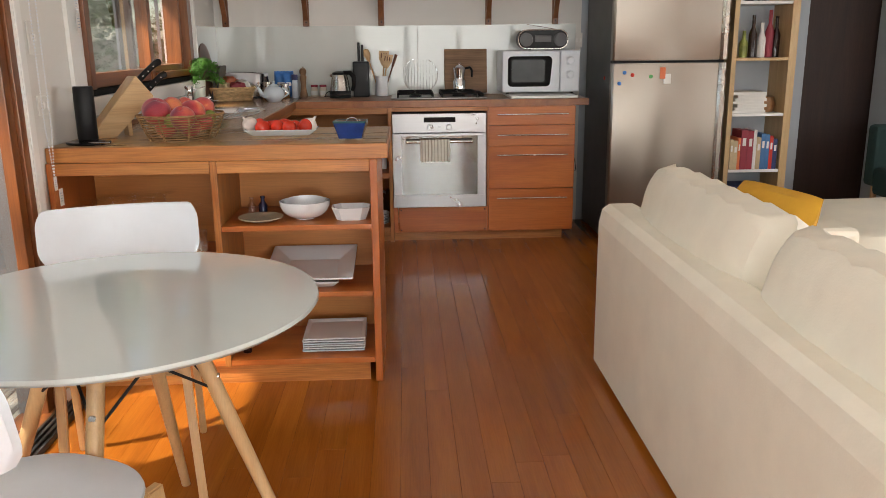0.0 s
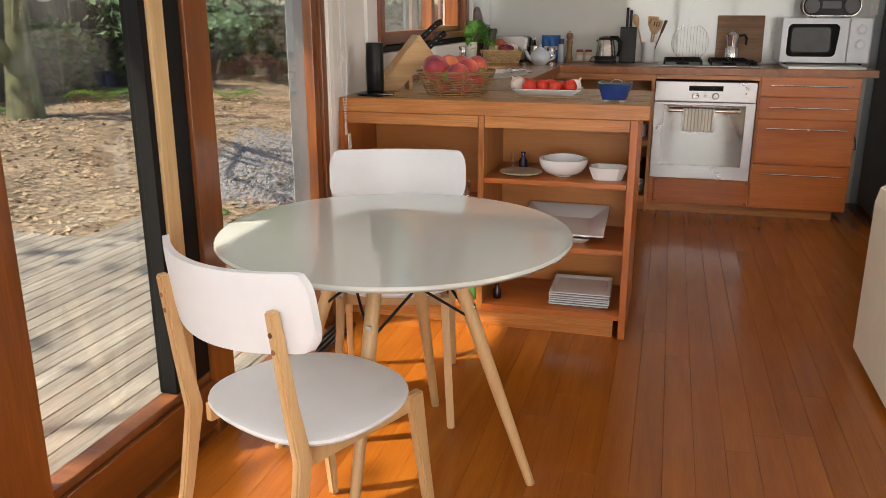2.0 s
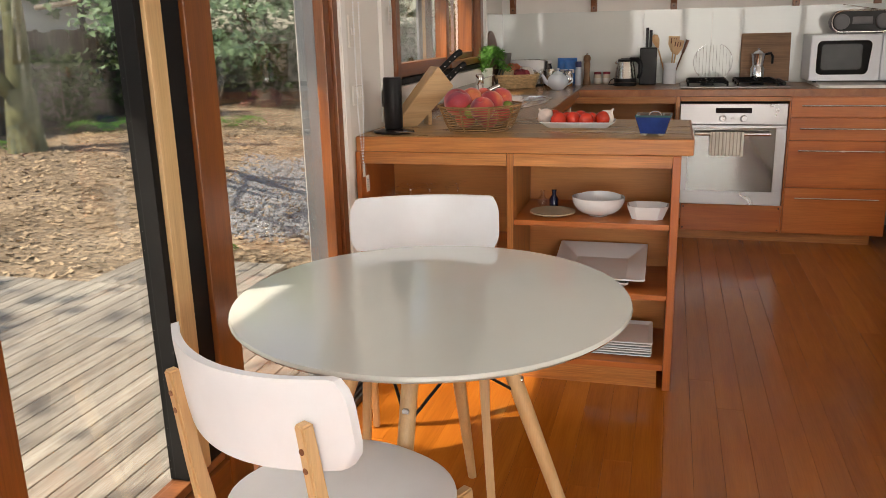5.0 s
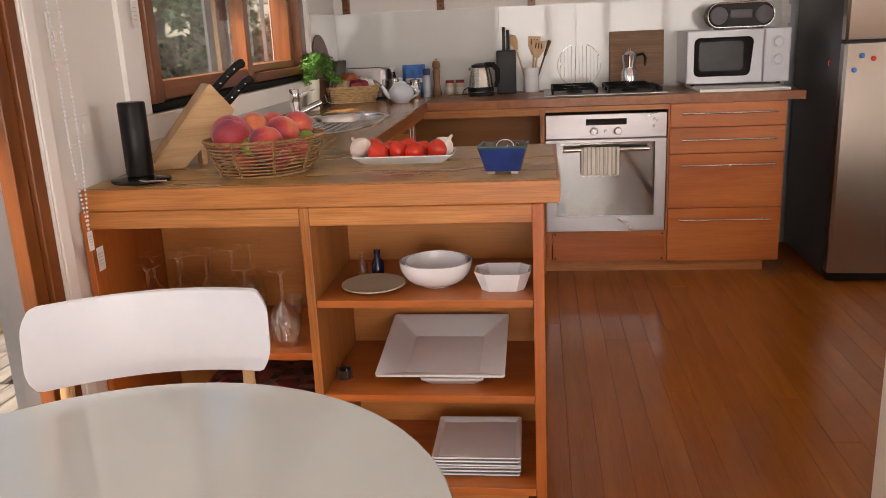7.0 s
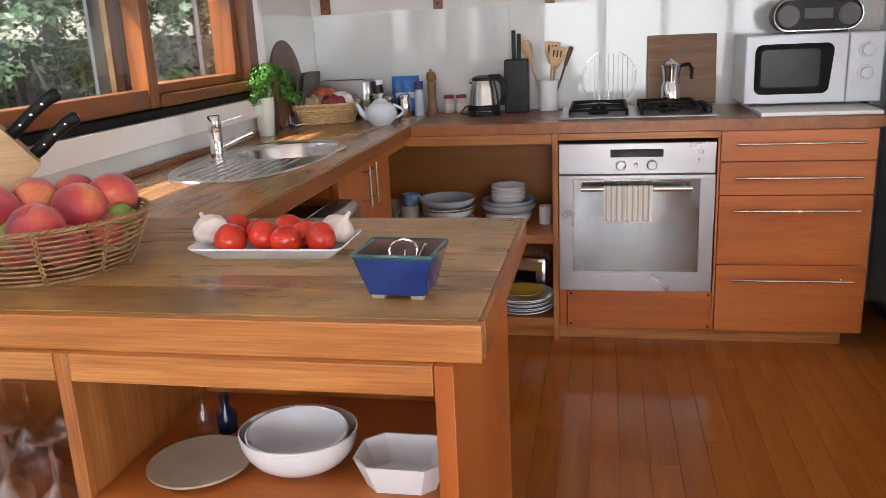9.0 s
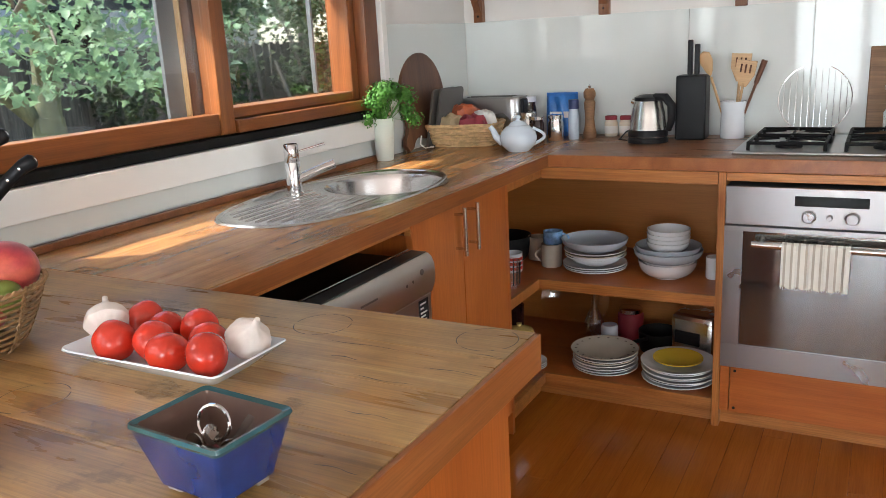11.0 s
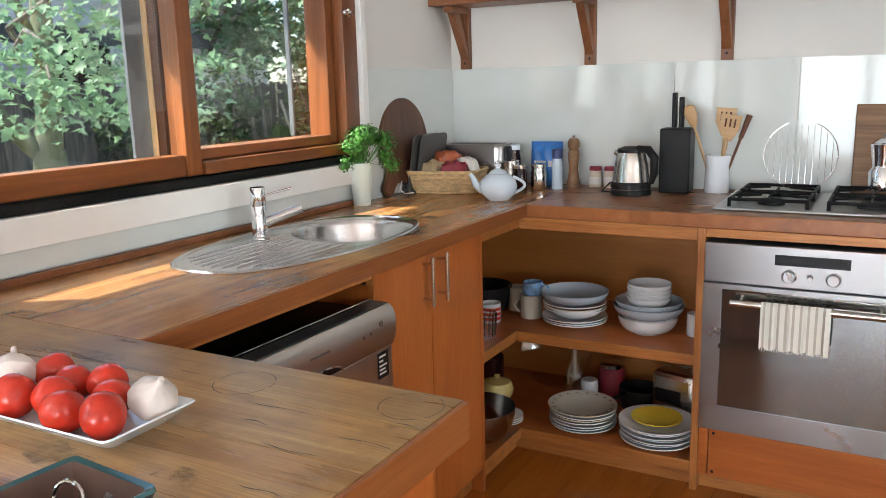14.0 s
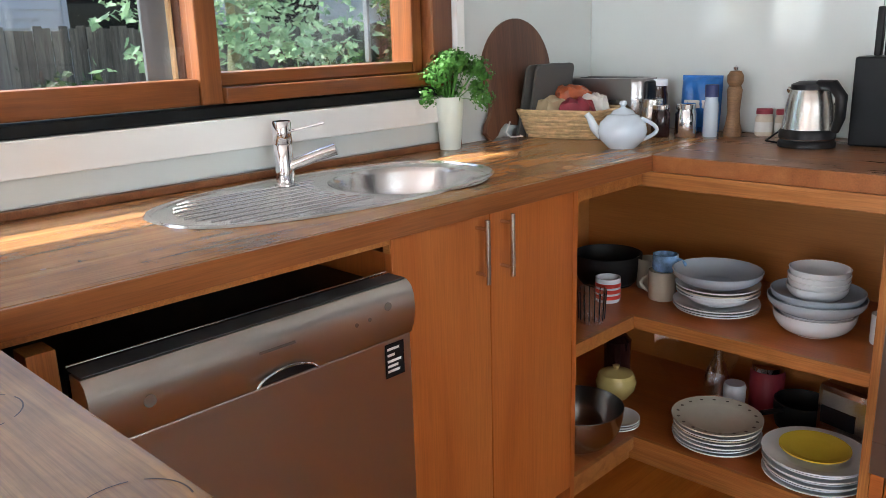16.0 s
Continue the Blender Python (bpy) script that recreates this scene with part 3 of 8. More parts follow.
for bx in (-0.02, 0.533, 1.052, 1.80, 2.27):
    bm = bmesh.new()
    box(bm, bx - 0.021, WB - 0.03, 1.41, bx + 0.021, WB - 0.002, 1.66, 0.002)
    box(bm, bx - 0.021, 6.63, 1.638, bx + 0.021, WB - 0.031, 1.661, 0.002)
    o = [(6.652, 1.637), (6.70, 1.637), (WB - 0.031, 1.50), (WB - 0.031, 1.45)]
    lo = [bm.verts.new((bx - 0.016, y, z)) for y, z in o]
    hi = [bm.verts.new((bx + 0.016, y, z)) for y, z in o]
    bm.faces.new(lo)
    bm.faces.new(hi[::-1])
    for i in range(4):
        bm.faces.new((lo[i], lo[(i + 1) % 4], hi[(i + 1) % 4], hi[i]))
    bk = part("bracket", bm, SHELFW_Z, shelf)
    bm = bmesh.new()
    for z in (1.43, 1.46):
        lathe(bm, [(0, 0), (0.005, 0), (0, 0.002)], 8)
    moved(bm, pose(bx, WB - 0.0305, 1.435, 90, 0, 0))
    part("screw", bm, IRON, bk)

# ---- worktops ----
top_p = thing("peninsula_worktop", "thick brown timber peninsula worktop with dark ring stains", "worktop")
strips = ((3.92, 4.045), (4.045, 4.165), (4.165, 4.30), (4.30, 4.42), (4.42, 4.531))
for i, (a, b) in enumerate(strips):
    part("plank", slab(WX + 0.004, a + 0.0002, TOP - 0.055, 1.132, b - 0.0002, TOP, bev=0.0008), TOP_X, top_p)
part("front_lipping", slab(WX + 0.004, 3.9005, TOP - 0.056, 1.138, 3.9195, TOP - 0.001, bev=0.002), EDGE, top_p, "orange timber lipping along the front edge")
part("end_lipping", slab(1.1325, 3.9197, TOP - 0.056, 1.141, 4.531, TOP - 0.0008, bev=0.0015), LIP_SHADED, top_p, "red brown timber end lipping")
RING = plain("dark_stain", (0.07, 0.045, 0.03), 0.45, var=0.3, vscale=60, bstr=0.1)
for cx, cy, r in ((1.08, 4.481, 0.044), (0.815, 4.452, 0.045), (0.625, 4.093, 0.045)):
    bm = bmesh.new()
    n = 48
    for k in range(n):
        if (k * 7919 + int(cx * 100)) % 11 < 2:
            continue
        q = []
        for kk, dr in ((k, -0.0008), (k + 1, -0.0008), (k + 1, 0.0007), (k, 0.0007)):
            a = 2 * math.pi * kk / n
            q.append(bm.verts.new((cx + (r + dr) * math.cos(a), cy + (r + dr) * math.sin(a), TOP + 0.0004)))
        bm.faces.new(q)
    part("ring_stain", bm, RING, top_p, "dark ring left by a hot pot")
for x0, x1, y, w in ((0.86, 0.985, 4.40, 0.0012), (1.045, 1.13, 4.362, 0.0014), (0.97, 1.06, 4.305, 0.001), (0.66, 0.76, 4.452, 0.0009), (1.02, 1.085, 4.215, 0.0011), (0.90, 0.95, 4.352, 0.0016), (1.09, 1.138, 4.425, 0.0012), (0.80, 0.91, 4.122, 0.0009), (0.46, 0.58, 4.372, 0.001), (1.06, 1.12, 4.10, 0.0012), (0.58, 0.68, 4.0, 0.001)):
    bm = bmesh.new()
    up, lo = [], []
    for k in range(9):
        u = k / 8
        c = y + 0.002 * math.sin(7 * u + 40 * x0)
        h = w * math.sin(math.pi * u) ** 0.5 * (0.7 + 0.3 * math.sin(9 * u + 5 * x1))
        up.append(bm.verts.new((x0 + (x1 - x0) * u, c + h, TOP + 0.0004)))
        lo.append(bm.verts.new((x0 + (x1 - x0) * u, c - h - 0.0001, TOP + 0.0004)))
    for k in range(8):
        bm.faces.new((lo[k], lo[k + 1], up[k + 1], up[k]))
    part("crack", bm, RING, top_p)
STAIN, _st, _sb = tree_of("soaked_in_stain")
_sn = node(_st, "ShaderNodeTexNoise", Scale=42.0, Detail=6.0, Roughness=0.7)
_st.links.new(coords(_st), _sn.inputs[0])
_sr = _st.nodes.new("ShaderNodeMapRange")
_sr.inputs["From Min"].default_value, _sr.inputs["From Max"].default_value, _sr.inputs["To Max"].default_value = 0.44, 0.66, 0.45
_st.links.new(_sn.outputs[0], _sr.inputs[0])
_sb.inputs["Base Color"].default_value, _sb.inputs["Roughness"].default_value = (0.06, 0.055, 0.04, 1), 0.4
_sx, _sm2 = _st.nodes.new("ShaderNodeBsdfTransparent"), _st.nodes.new("ShaderNodeMixShader")
for _a, _b in ((_sr.outputs[0], _sm2.inputs[0]), (_sx.outputs[0], _sm2.inputs[1]), (_sb.outputs[0], _sm2.inputs[2]), (_sm2.outputs[0], _st.nodes["Material Output"].inputs[0])):
    _st.links.new(_a, _b)
for cx, cy, ra, rb in ((0.775, 4.176, 0.045, 0.024), (0.80, 4.062, 0.05, 0.03), (0.50, 4.44, 0.06, 0.025), (0.95, 4.20, 0.03, 0.018)):
    bm = bmesh.new()
    out = []
    for k in range(36):
        a = 2 * math.pi * k / 36
        q = 1 + 0.22 * math.sin(3 * a + 50 * cx) + 0.14 * math.sin(7 * a + 30 * cy)
        out.append(bm.verts.new((cx + ra * q * math.cos(a), cy + rb * q * math.sin(a), TOP + 0.0003)))
    bm.faces.new(out)
    part("stain", bm, STAIN, top_p, "dark soaked-in water stain")
top_s = thing("sink_worktop", "thick brown timber worktop under the window with an inset sink", "worktop")
SCX, SCY = 0.195, 5.38          # middle of the sink
top_n = thing("stove_worktop", "long brown timber worktop along the kitchen wall", "worktop")
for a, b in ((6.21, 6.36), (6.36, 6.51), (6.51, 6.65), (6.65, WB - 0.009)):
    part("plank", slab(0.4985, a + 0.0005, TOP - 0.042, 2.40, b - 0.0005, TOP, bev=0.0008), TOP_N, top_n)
BOWLX, BOWLY, BOWLR = SCX + 0.035, SCY + 0.178, 0.189
for a, b in ((WX + 0.009, 0.05), (0.05, 0.20), (0.20, 0.35), (0.35, 0.4975)):
    a, b = a + 0.0005, b - 0.0005
    xs_ = [a + (b - a) * k / 14 for k in range(15)]
    if b < BOWLX - BOWLR or a > BOWLX + BOWLR:
        part("plank", slab(a, 4.532, TOP - 0.042, b, WB - 0.009, TOP, bev=0.0015), TOP_Y, top_s)
        continue
    for sg, end in ((-1, 4.532), (1, WB - 0.009)):
        bm = bmesh.new()
        arc = [(x, BOWLY + sg * math.sqrt(max(0.0, BOWLR ** 2 - (x - BOWLX) ** 2))) for x in xs_]
        prism(bm, [(a, end)] + arc + [(b, end)], TOP - 0.042, TOP)
        part("plank", bm, TOP_Y, top_s)

part("front_lipping", slab(0.498, 4.533, TOP - 0.043, 0.5065, 6.2005, TOP - 0.0006, bev=0.001), LIP_SHADED, top_s, "red brown timber lipping, darkened for the worktop edge's shade")
part("front_lipping", slab(0.507, 6.2005, TOP - 0.043, 2.40, 6.2095, TOP - 0.0006, bev=0.001), LIP_SHADED, top_n, "red brown timber lipping, darkened for the worktop edge's shade")
KNOT = bmesh.new()
lathe(KNOT, [(0, 0.0006), (0.003, 0.0006), (0.0045, 0.0002)], 12, (0.348, 4.692, TOP))
part("knot", KNOT, WALNUT, top_s, "small dark knot")

# ---- peninsula unit (open shelves to the dining side) ----
PF, PB = 3.888, 4.50
pen = thing("peninsula_unit", "open orange timber shelf unit facing the dining table", "shelf unit")
part("end_panel", slab(1.072, PF, 0.0, 1.100, PB, TOP - 0.056, bev=0.002), VENEER, pen)
part("divider", slab(0.490, PF, 0.075, 0.514, 4.28, TOP - 0.056, bev=0.002), EDGE_Z, pen)
part("side_panel", slab(WX + 0.004, PF, 0.075, -0.076, 4.28, TOP - 0.056, bev=0.002), VENEER, pen)
part("back_panel", slab(WX + 0.004, 4.281, 0.03, 1.071, 4.295, TOP - 0.056), LINER, pen)
part("rear_panel", slab(0.50, 4.30, 0.03, 1.071, PB - 0.001, TOP - 0.056), VENEER, pen)
part("top_rail", slab(-0.075, PF - 0.001, 0.832, 0.489, PF + 0.02, TOP - 0.056, bev=0.002), EDGE, pen)
part("top_rail", slab(0.515, PF - 0.001, 0.832, 1.071, PF + 0.02, TOP - 0.056, bev=0.002), EDGE, pen)
for x0, x1, z in ((0.515, 1.071, 0.632), (0.515, 1.071, 0.369), (-0.075, 0.489, 0.487)):
    part("shelf", slab(x0, PF + 0.004, z - 0.02, x1, 4.28, z, bev=0.001), VENEER_H, pen)
part("shelf", slab(-0.075, PF + 0.002, 0.078, 1.071, 4.28, 0.10, bev=0.001), VENEER_H, pen)
part("plinth", slab(WX + 0.004, PF + 0.02, 0.0, 1.05, PF + 0.04, 0.077), EDGE, pen)

# ---- base units along the window and the stove wall ----
CF = 0.488                       # face of the window run
base_w = thing("sink_base_unit", "orange timber base unit with two narrow cupboard doors", "cabinet")
part("rail", slab(CF - 0.022, 5.27, 0.855, CF - 0.004, 6.19, TOP - 0.043), EDGE, base_w)
part("rail", slab(CF - 0.022, 4.532, 0.874, CF - 0.004, 5.269, TOP - 0.043), EDGE, base_w)
part("post", slab(CF - 0.05, 4.605, 0.0, CF - 0.002, 4.645, 0.854, bev=0.001), EDGE_Z, base_w)
part("post", slab(-0.08, 5.275, 0.0, CF - 0.022, 5.293, 0.854), VENEER, base_w)
for a, b, hy in ((5.272, 5.557, 5.515), (5.559, 5.868, 5.597)):
    d = part("door", slab(CF - 0.021, a, 0.085, CF, b, 0.89, bev=0.002), VENEER, base_w)
    bm = bmesh.new()
    tube(bm, [(CF + 0.032, hy, 0.742), (CF + 0.032, hy, 0.882)], 0.006, 10)
    for z in (0.762, 0.862):
        tube(bm, [(CF - 0.002, hy, z), (CF + 0.032, hy, z)], 0.0045, 8)
    part("handle", bm, SATIN, d, "satin steel bar handle")
part("side_panel", slab(-0.08, 5.870, 0.0, CF - 0.001, 5.888, 0.89), VENEER, base_w)
part("plinth", slab(CF - 0.06, 5.294, 0.0, CF - 0.045, 5.868, 0.083), EDGE, base_w)
part("rear_face", slab(WX + 0.01, 4.532, 0.0, WX + 0.02, 5.27, 0.85), LINER, base_w)

NF = 6.19                        # face of the stove run
corner = thing("corner_shelf_unit", "open orange timber corner shelves stacked with crockery", "shelf unit")
part("back_panel", slab(WX + 0.01, WB - 0.02, 0.08, 1.09, WB - 0.009, 0.89), LINER, corner)
part("side_lining", slab(WX + 0.01, 5.89, 0.08, WX + 0.02, WB - 0.021, 0.89), LINER, corner)
part("stile", slab(1.092, NF + 0.004, 0.0, 1.116, WB - 0.021, 0.889, bev=0.002), EDGE_Z, corner)
part("top_rail", slab(0.455, NF + 0.006, 0.848, 1.091, NF + 0.024, 0.889, bev=0.002), EDGE, corner)
part("top_rail", slab(0.44, 5.889, 0.848, 0.454, NF + 0.024, 0.889, bev=0.001), EDGE, corner)
for z, inset in ((0.46, 0.05), (0.10, 0.02)):
    bm = bmesh.new()
    ox, oy = CF - inset, NF + inset
    prism(bm, [(WX + 0.021, 5.889), (ox, 5.889), (ox, oy), (1.091, oy), (1.091, WB - 0.021), (WX + 0.021, WB - 0.021)], z - 0.02, z)
    part("shelf", bm, VENEER_H, corner)
    part("lipping", slab(ox + 0.0005, oy - 0.016, z - 0.036, 1.091, oy - 0.0005, z + 0.001, bev=0.001), EDGE, corner)
    part("lipping", slab(ox + 0.0005, 5.889, z - 0.036, ox + 0.016, oy - 0.017, z + 0.001, bev=0.001), EDGE, corner)
part("plinth", slab(CF - 0.06, NF + 0.05, 0.0, 2.25, NF + 0.066, 0.062), EDGE, corner)
part("plinth", slab(CF - 0.06, 5.87, 0.0, CF - 0.045, NF + 0.049, 0.062), EDGE, corner)

oven_unit = thing("oven_housing", "orange timber housing with a plain panel under the oven", "cabinet")
part("top_rail", slab(1.117, NF + 0.004, 0.862, 1.742, NF + 0.024, 0.889, bev=0.002), EDGE, oven_unit)
part("side_panel", slab(1.7365, NF + 0.004, 0.063, 1.744, WB - 0.02, 0.889), VENEER, oven_unit)
fp = part("front_panel", slab(1.150, NF + 0.004, 0.064, 1.7355, NF + 0.024, 0.232, bev=0.002), VENEER_H, oven_unit)
part("front_panel", slab(1.117, NF + 0.006, 0.064, 1.147, NF + 0.024, 0.232, bev=0.002), VENEER_H, oven_unit)
bm = bmesh.new()
for x, z in ((1.165, 0.08), (1.165, 0.215), (1.722, 0.08), (1.722, 0.215)):
    bm = bmesh.new()
    vs = lathe(bm, [(0, 0), (0.005, 0), (0.005, 0.002), (0, 0.002)], 8)
    moved(bm, pose(x, NF + 0.004, z, 90, 0, 0), vs)
    part("screw", bm, IRON, fp)

drawers = thing("drawer_unit", "orange timber unit of four drawers with long steel handles", "drawers")
part("body", slab(1.745, NF + 0.022, 0.063, 2.312, WB - 0.02, 0.889), VENEER, drawers)
for z0, z1, hz in ((0.768, 0.886, 0.838), (0.634, 0.765, 0.705), (0.350, 0.631, 0.575), (0.066, 0.347, 0.290)):
    d = part("drawer_front", slab(1.747, NF, z0, 2.312, NF + 0.021, z1, bev=0.002), VENEER_H, drawers)
    bm = bmesh.new()
    tube(bm, [(1.80, NF - 0.03, hz), (2.262, NF - 0.03, hz)], 0.005, 10)
    for x in (1.84, 2.222):
        tube(bm, [(x, NF + 0.002, hz), (x, NF - 0.03, hz)], 0.004, 8)
    part("handle", bm, SATIN, d, "long satin steel bar handle")

# ---- oven ----
oven = thing("oven", "stainless steel built-in oven with a dark glass door", "oven", 1.4235, NF - 0.018, 0.238)
bm = slab(-0.302, 0.018, 0.0, 0.302, 0.56, 0.612)
part("body", bm, DARKGREY, oven)
cp = part("control_panel", slab(-0.304, 0.0, 0.488, 0.304, 0.0175, 0.612, bev=0.003), INOX, oven)
part("display", slab(-0.10, -0.002, 0.556, 0.105, 0.001, 0.588, bev=0.001), BLACKG, cp, "black display window")
for kx, kr in ((-0.058, 0.019), (0.0, 0.008), (0.062, 0.019)):
    bm = bmesh.new()
    lathe(bm, [(0, 0), (kr * 1.15, 0), (kr * 1.15, 0.003), (kr, 0.004), (kr * 0.92, 0.02), (kr * 0.8, 0.022), (0, 0.022)], 20)
    moved(bm, pose(kx, 0, 0.525, 90, 0, 0))
    part("knob", bm, INOX, cp)
dr = part("door", slab(-0.304, -0.004, 0.0, 0.304, 0.0175, 0.082, bev=0.0015), INOX, oven)
for x0, z0, x1, z1 in ((-0.304, 0.468, 0.304, 0.484), (-0.304, 0.0822, -0.248, 0.4678), (0.248, 0.0822, 0.304, 0.4678)):
    part("door_rail", slab(x0, -0.004, z0, x1, 0.0175, z1, bev=0.0012), INOX, dr)
bm = bmesh.new()
n = 12
lo = [(-0.2478 + 0.4956 * k / n, 0.0825 - 0.012 * math.sin(math.pi * k / n) + 0.012) for k in range(n + 1)]
v1 = [bm.verts.new((x, 0.003, z - 0.012)) for x, z in lo]
v2 = [bm.verts.new((x, 0.003, 0.4675)) for x, z in lo]
for k in range(n):
    bm.faces.new((v1[k], v1[k + 1], v2[k + 1], v2[k]))
r = bmesh.ops.extrude_face_region(bm, geom=bm.faces[:])
bmesh.ops.translate(bm, vec=(0, 0.008, 0), verts=[g for g in r["geom"] if isinstance(g, bmesh.types.BMVert)])
OVENGLASS = plain("mirror_oven_glass", (0.27, 0.26, 0.245), 0.06, 0.9, var=0.03, vscale=2, bstr=0.0, rvar=0.02)
part("window", bm, OVENGLASS, dr, "smoky reflecting oven glass")
bm = bmesh.new()
tube(bm, [(-0.215, -0.045, 0.437), (0.215, -0.045, 0.437)], 0.011, 14)
for x in (-0.19, 0.19):
    tube(bm, [(x, -0.003, 0.437), (x, -0.045, 0.437)], 0.008, 10)
part("handle", bm, SATIN, dr)

# tea towel over the oven handle
towel = thing("tea_towel", "cream tea towel with brown stripes hung over the oven handle", "tea towel", 1.4235, NF - 0.018, 0.238)
bm = bmesh.new()
nx, cols = 28, []
for i in range(nx + 1):
    x = -0.125 + 0.19 * i / nx
    wob = 0.004 * math.sin(i * 0.9) + 0.003 * math.sin(i * 2.3 + 1)
    prof = [(-0.030, 0.33 + 0.004 * math.sin(i * 1.7)), (-0.031, 0.38), (-0.032, 0.43), (-0.038, 0.448), (-0.046, 0.451), (-0.055, 0.446), (-0.060, 0.43), (-0.061, 0.37), (-0.060, 0.31 + 0.004 * math.sin(i * 1.1))]
    cols.append([bm.verts.new((x, y - abs(wob) * (1 if j > 4 else 0.2) + wob * 0.3, z)) for j, (y, z) in enumerate(prof)])
for i in range(nx):
    for j in range(8):
        f = bm.faces.new((cols[i][j], cols[i + 1][j], cols[i + 1][j + 1], cols[i][j + 1]))
        f.material_index = 1 if i % 3 == 1 else 0
part("cloth", bm, [CLOTH, CLOTH_S], towel)
bm = bmesh.new()
for i in range(0, nx, 1):
    x = -0.122 + 0.19 * i / nx
    tube(bm, [(x, -0.063, 0.311), (x + 0.002 * math.sin(i * 3.1), -0.063, 0.305 + 0.003 * math.sin(i * 5))], 0.0012, 4)
part("fringe", bm, CLOTH, towel)

# ---- fridge ----
fridge = thing("fridge", "tall brushed steel fridge freezer with dark grey sides", "fridge", 2.488, 5.976, 0.0)
FW = 0.715
part("body", slab(0.004, 0.062, 0.02, FW - 0.004, 0.76, 1.78, bev=0.006), DARKGREY, fridge)
for z0, z1 in ((0.055, 1.155), (1.172, 1.78)):
    bm = bmesh.new()
    o = [(0.0, 0.06), (0.0, 0.012), (0.012, 0.0), (0.2, -0.006), (FW / 2, -0.008), (FW - 0.2, -0.006), (FW - 0.05, 0.0), (FW - 0.05, 0.06)]
    prism(bm, o, z0, z1, 0.003)
    d = part("door", bm, INOX_Z, fridge)
    bm = bmesh.new()
    prism(bm, [(FW - 0.049, 0.06), (FW - 0.049, -0.004), (FW - 0.035, -0.018), (FW - 0.012, -0.018), (FW, -0.004), (FW, 0.06)], z0, z1, 0.003)
    part("handle", bm, SATIN, d, "full height bright steel edge handle")
part("gap_trim", slab(0.01, 0.02, 1.157, FW - 0.01, 0.061, 1.170), BLACKP, fridge)
part("kick_grille", slab(0.01, 0.03, 0.012, FW - 0.01, 0.061, 0.053), BLACKP, fridge)
for fx, fy in ((0.05, 0.1), (FW - 0.05, 0.1), (0.05, 0.7), (FW - 0.05, 0.7)):
    bm = bmesh.new()
    lathe(bm, [(0, 0), (0.02, 0), (0.02, 0.025), (0, 0.025)], 12, (fx, fy, 0))
    part("foot", bm, BLACKP, fridge)
for mx, mz, mat, lab in ((0.075, 1.10, BLUEP, "blue"), (0.045, 1.035, BLUEP, "blue"), (0.125, 1.085, REDP, "red"), (-0.004, 1.06, REDP, "red"), (0.24, 1.075, GREENP, "green")):
    bm = bmesh.new()
    lathe(bm, [(0, 0), (0.012, 0), (0.012, 0.004), (0.009, 0.007), (0, 0.007)], 14)
    side = mx < 0
    solid("fridge_magnet", "round %s magnet on the fridge" % lab, "magnet", bm, mat, 2.488 + (0.0035 if side else mx), 5.976 + (0.2 if side else -0.002 - 0.005 * min(1, mx / 0.2)), mz, 0, "magnets on the fridge", 0 if side else 90, -90 if side else 0)
note = thing("fridge_note", "orange clip magnet holding a small white note", "note", 2.488 + 0.33, 5.966, 1.03)
part("clip", slab(-0.035, -0.004, 0.03, 0.0, 0.001, 0.10, bev=0.002), ORANGEP, note)
part("paper", slab(-0.01, -0.003, 0.0, 0.035, 0.001, 0.06), PAPER, note)

# ---- dishwasher, its door a little open ----
FAINT = plain("worn_grey_print", (0.20, 0.185, 0.17), 0.45, 0.6, var=0.2)
dish = thing("dishwasher", "stainless steel dishwasher with its door slightly ajar", "dishwasher", CF, 4.652, 0.0)
part("body", slab(-0.57, 0.004, 0.10, -0.012, 0.608, 0.80), BLACKP, dish, "black tub and top")
part("kick_plate", slab(-0.06, 0.01, 0.0, -0.045, 0.610, 0.098), BLACKP, dish)
bm = bmesh.new()
ctrl = [(0.012, 0.715), (0.012, 0.818), (0.048, 0.818), (0.059, 0.809), (0.066, 0.792), (0.068, 0.765), (0.064, 0.738), (0.055, 0.715)]
lo = [bm.verts.new((x, 0.0, z)) for x, z in ctrl]
hi = [bm.verts.new((x, 0.612, z)) for x, z in ctrl]
bm.faces.new(lo)
bm.faces.new(hi[::-1])
for i in range(len(lo)):
    bm.faces.new((lo[i], lo[(i + 1) % len(lo)], hi[(i + 1) % len(lo)], hi[i]))
cpan = part("control_panel", bm, INOX_D, dish)
part("door", slab(0.014, 0.0, 0.12, 0.052, 0.612, 0.713, bev=0.003), INOX_D, dish)
part("door_lining", slab(-0.008, 0.01, 0.12, 0.0135, 0.604, 0.815), BLACKP, dish)
part("door_top", slab(0.0005, 0.003, 0.8185, 0.046, 0.609, 0.8215, bev=0.001), DARKGREY, dish, "dark plastic top edge of the door")
bm = bmesh.new()
tube(bm, [(-0.008, 0.004, 0.822), (-0.008, 0.608, 0.822)], 0.002, 8)
part("seal_trim", bm, CHROME, dish)
bm = bmesh.new()
n = 14
for k in range(n):
    a0, a1 = k / n, (k + 1) / n
    def hz(a):
        return 0.722 + 0.02 * math.sin(math.pi * a) ** 0.6
    q = [(0.0665, 0.26 + 0.12 * a0, 0.722), (0.0665, 0.26 + 0.12 * a1, 0.722), (0.0685, 0.26 + 0.12 * a1, hz(a1)), (0.0685, 0.26 + 0.12 * a0, hz(a0))]
    bm.faces.new([bm.verts.new(p) for p in q])
bmesh.ops.remove_doubles(bm, verts=bm.verts, dist=1e-5)
part("grip", bm, BLACKG, cpan, "dark recessed grip")
bm = bmesh.new()
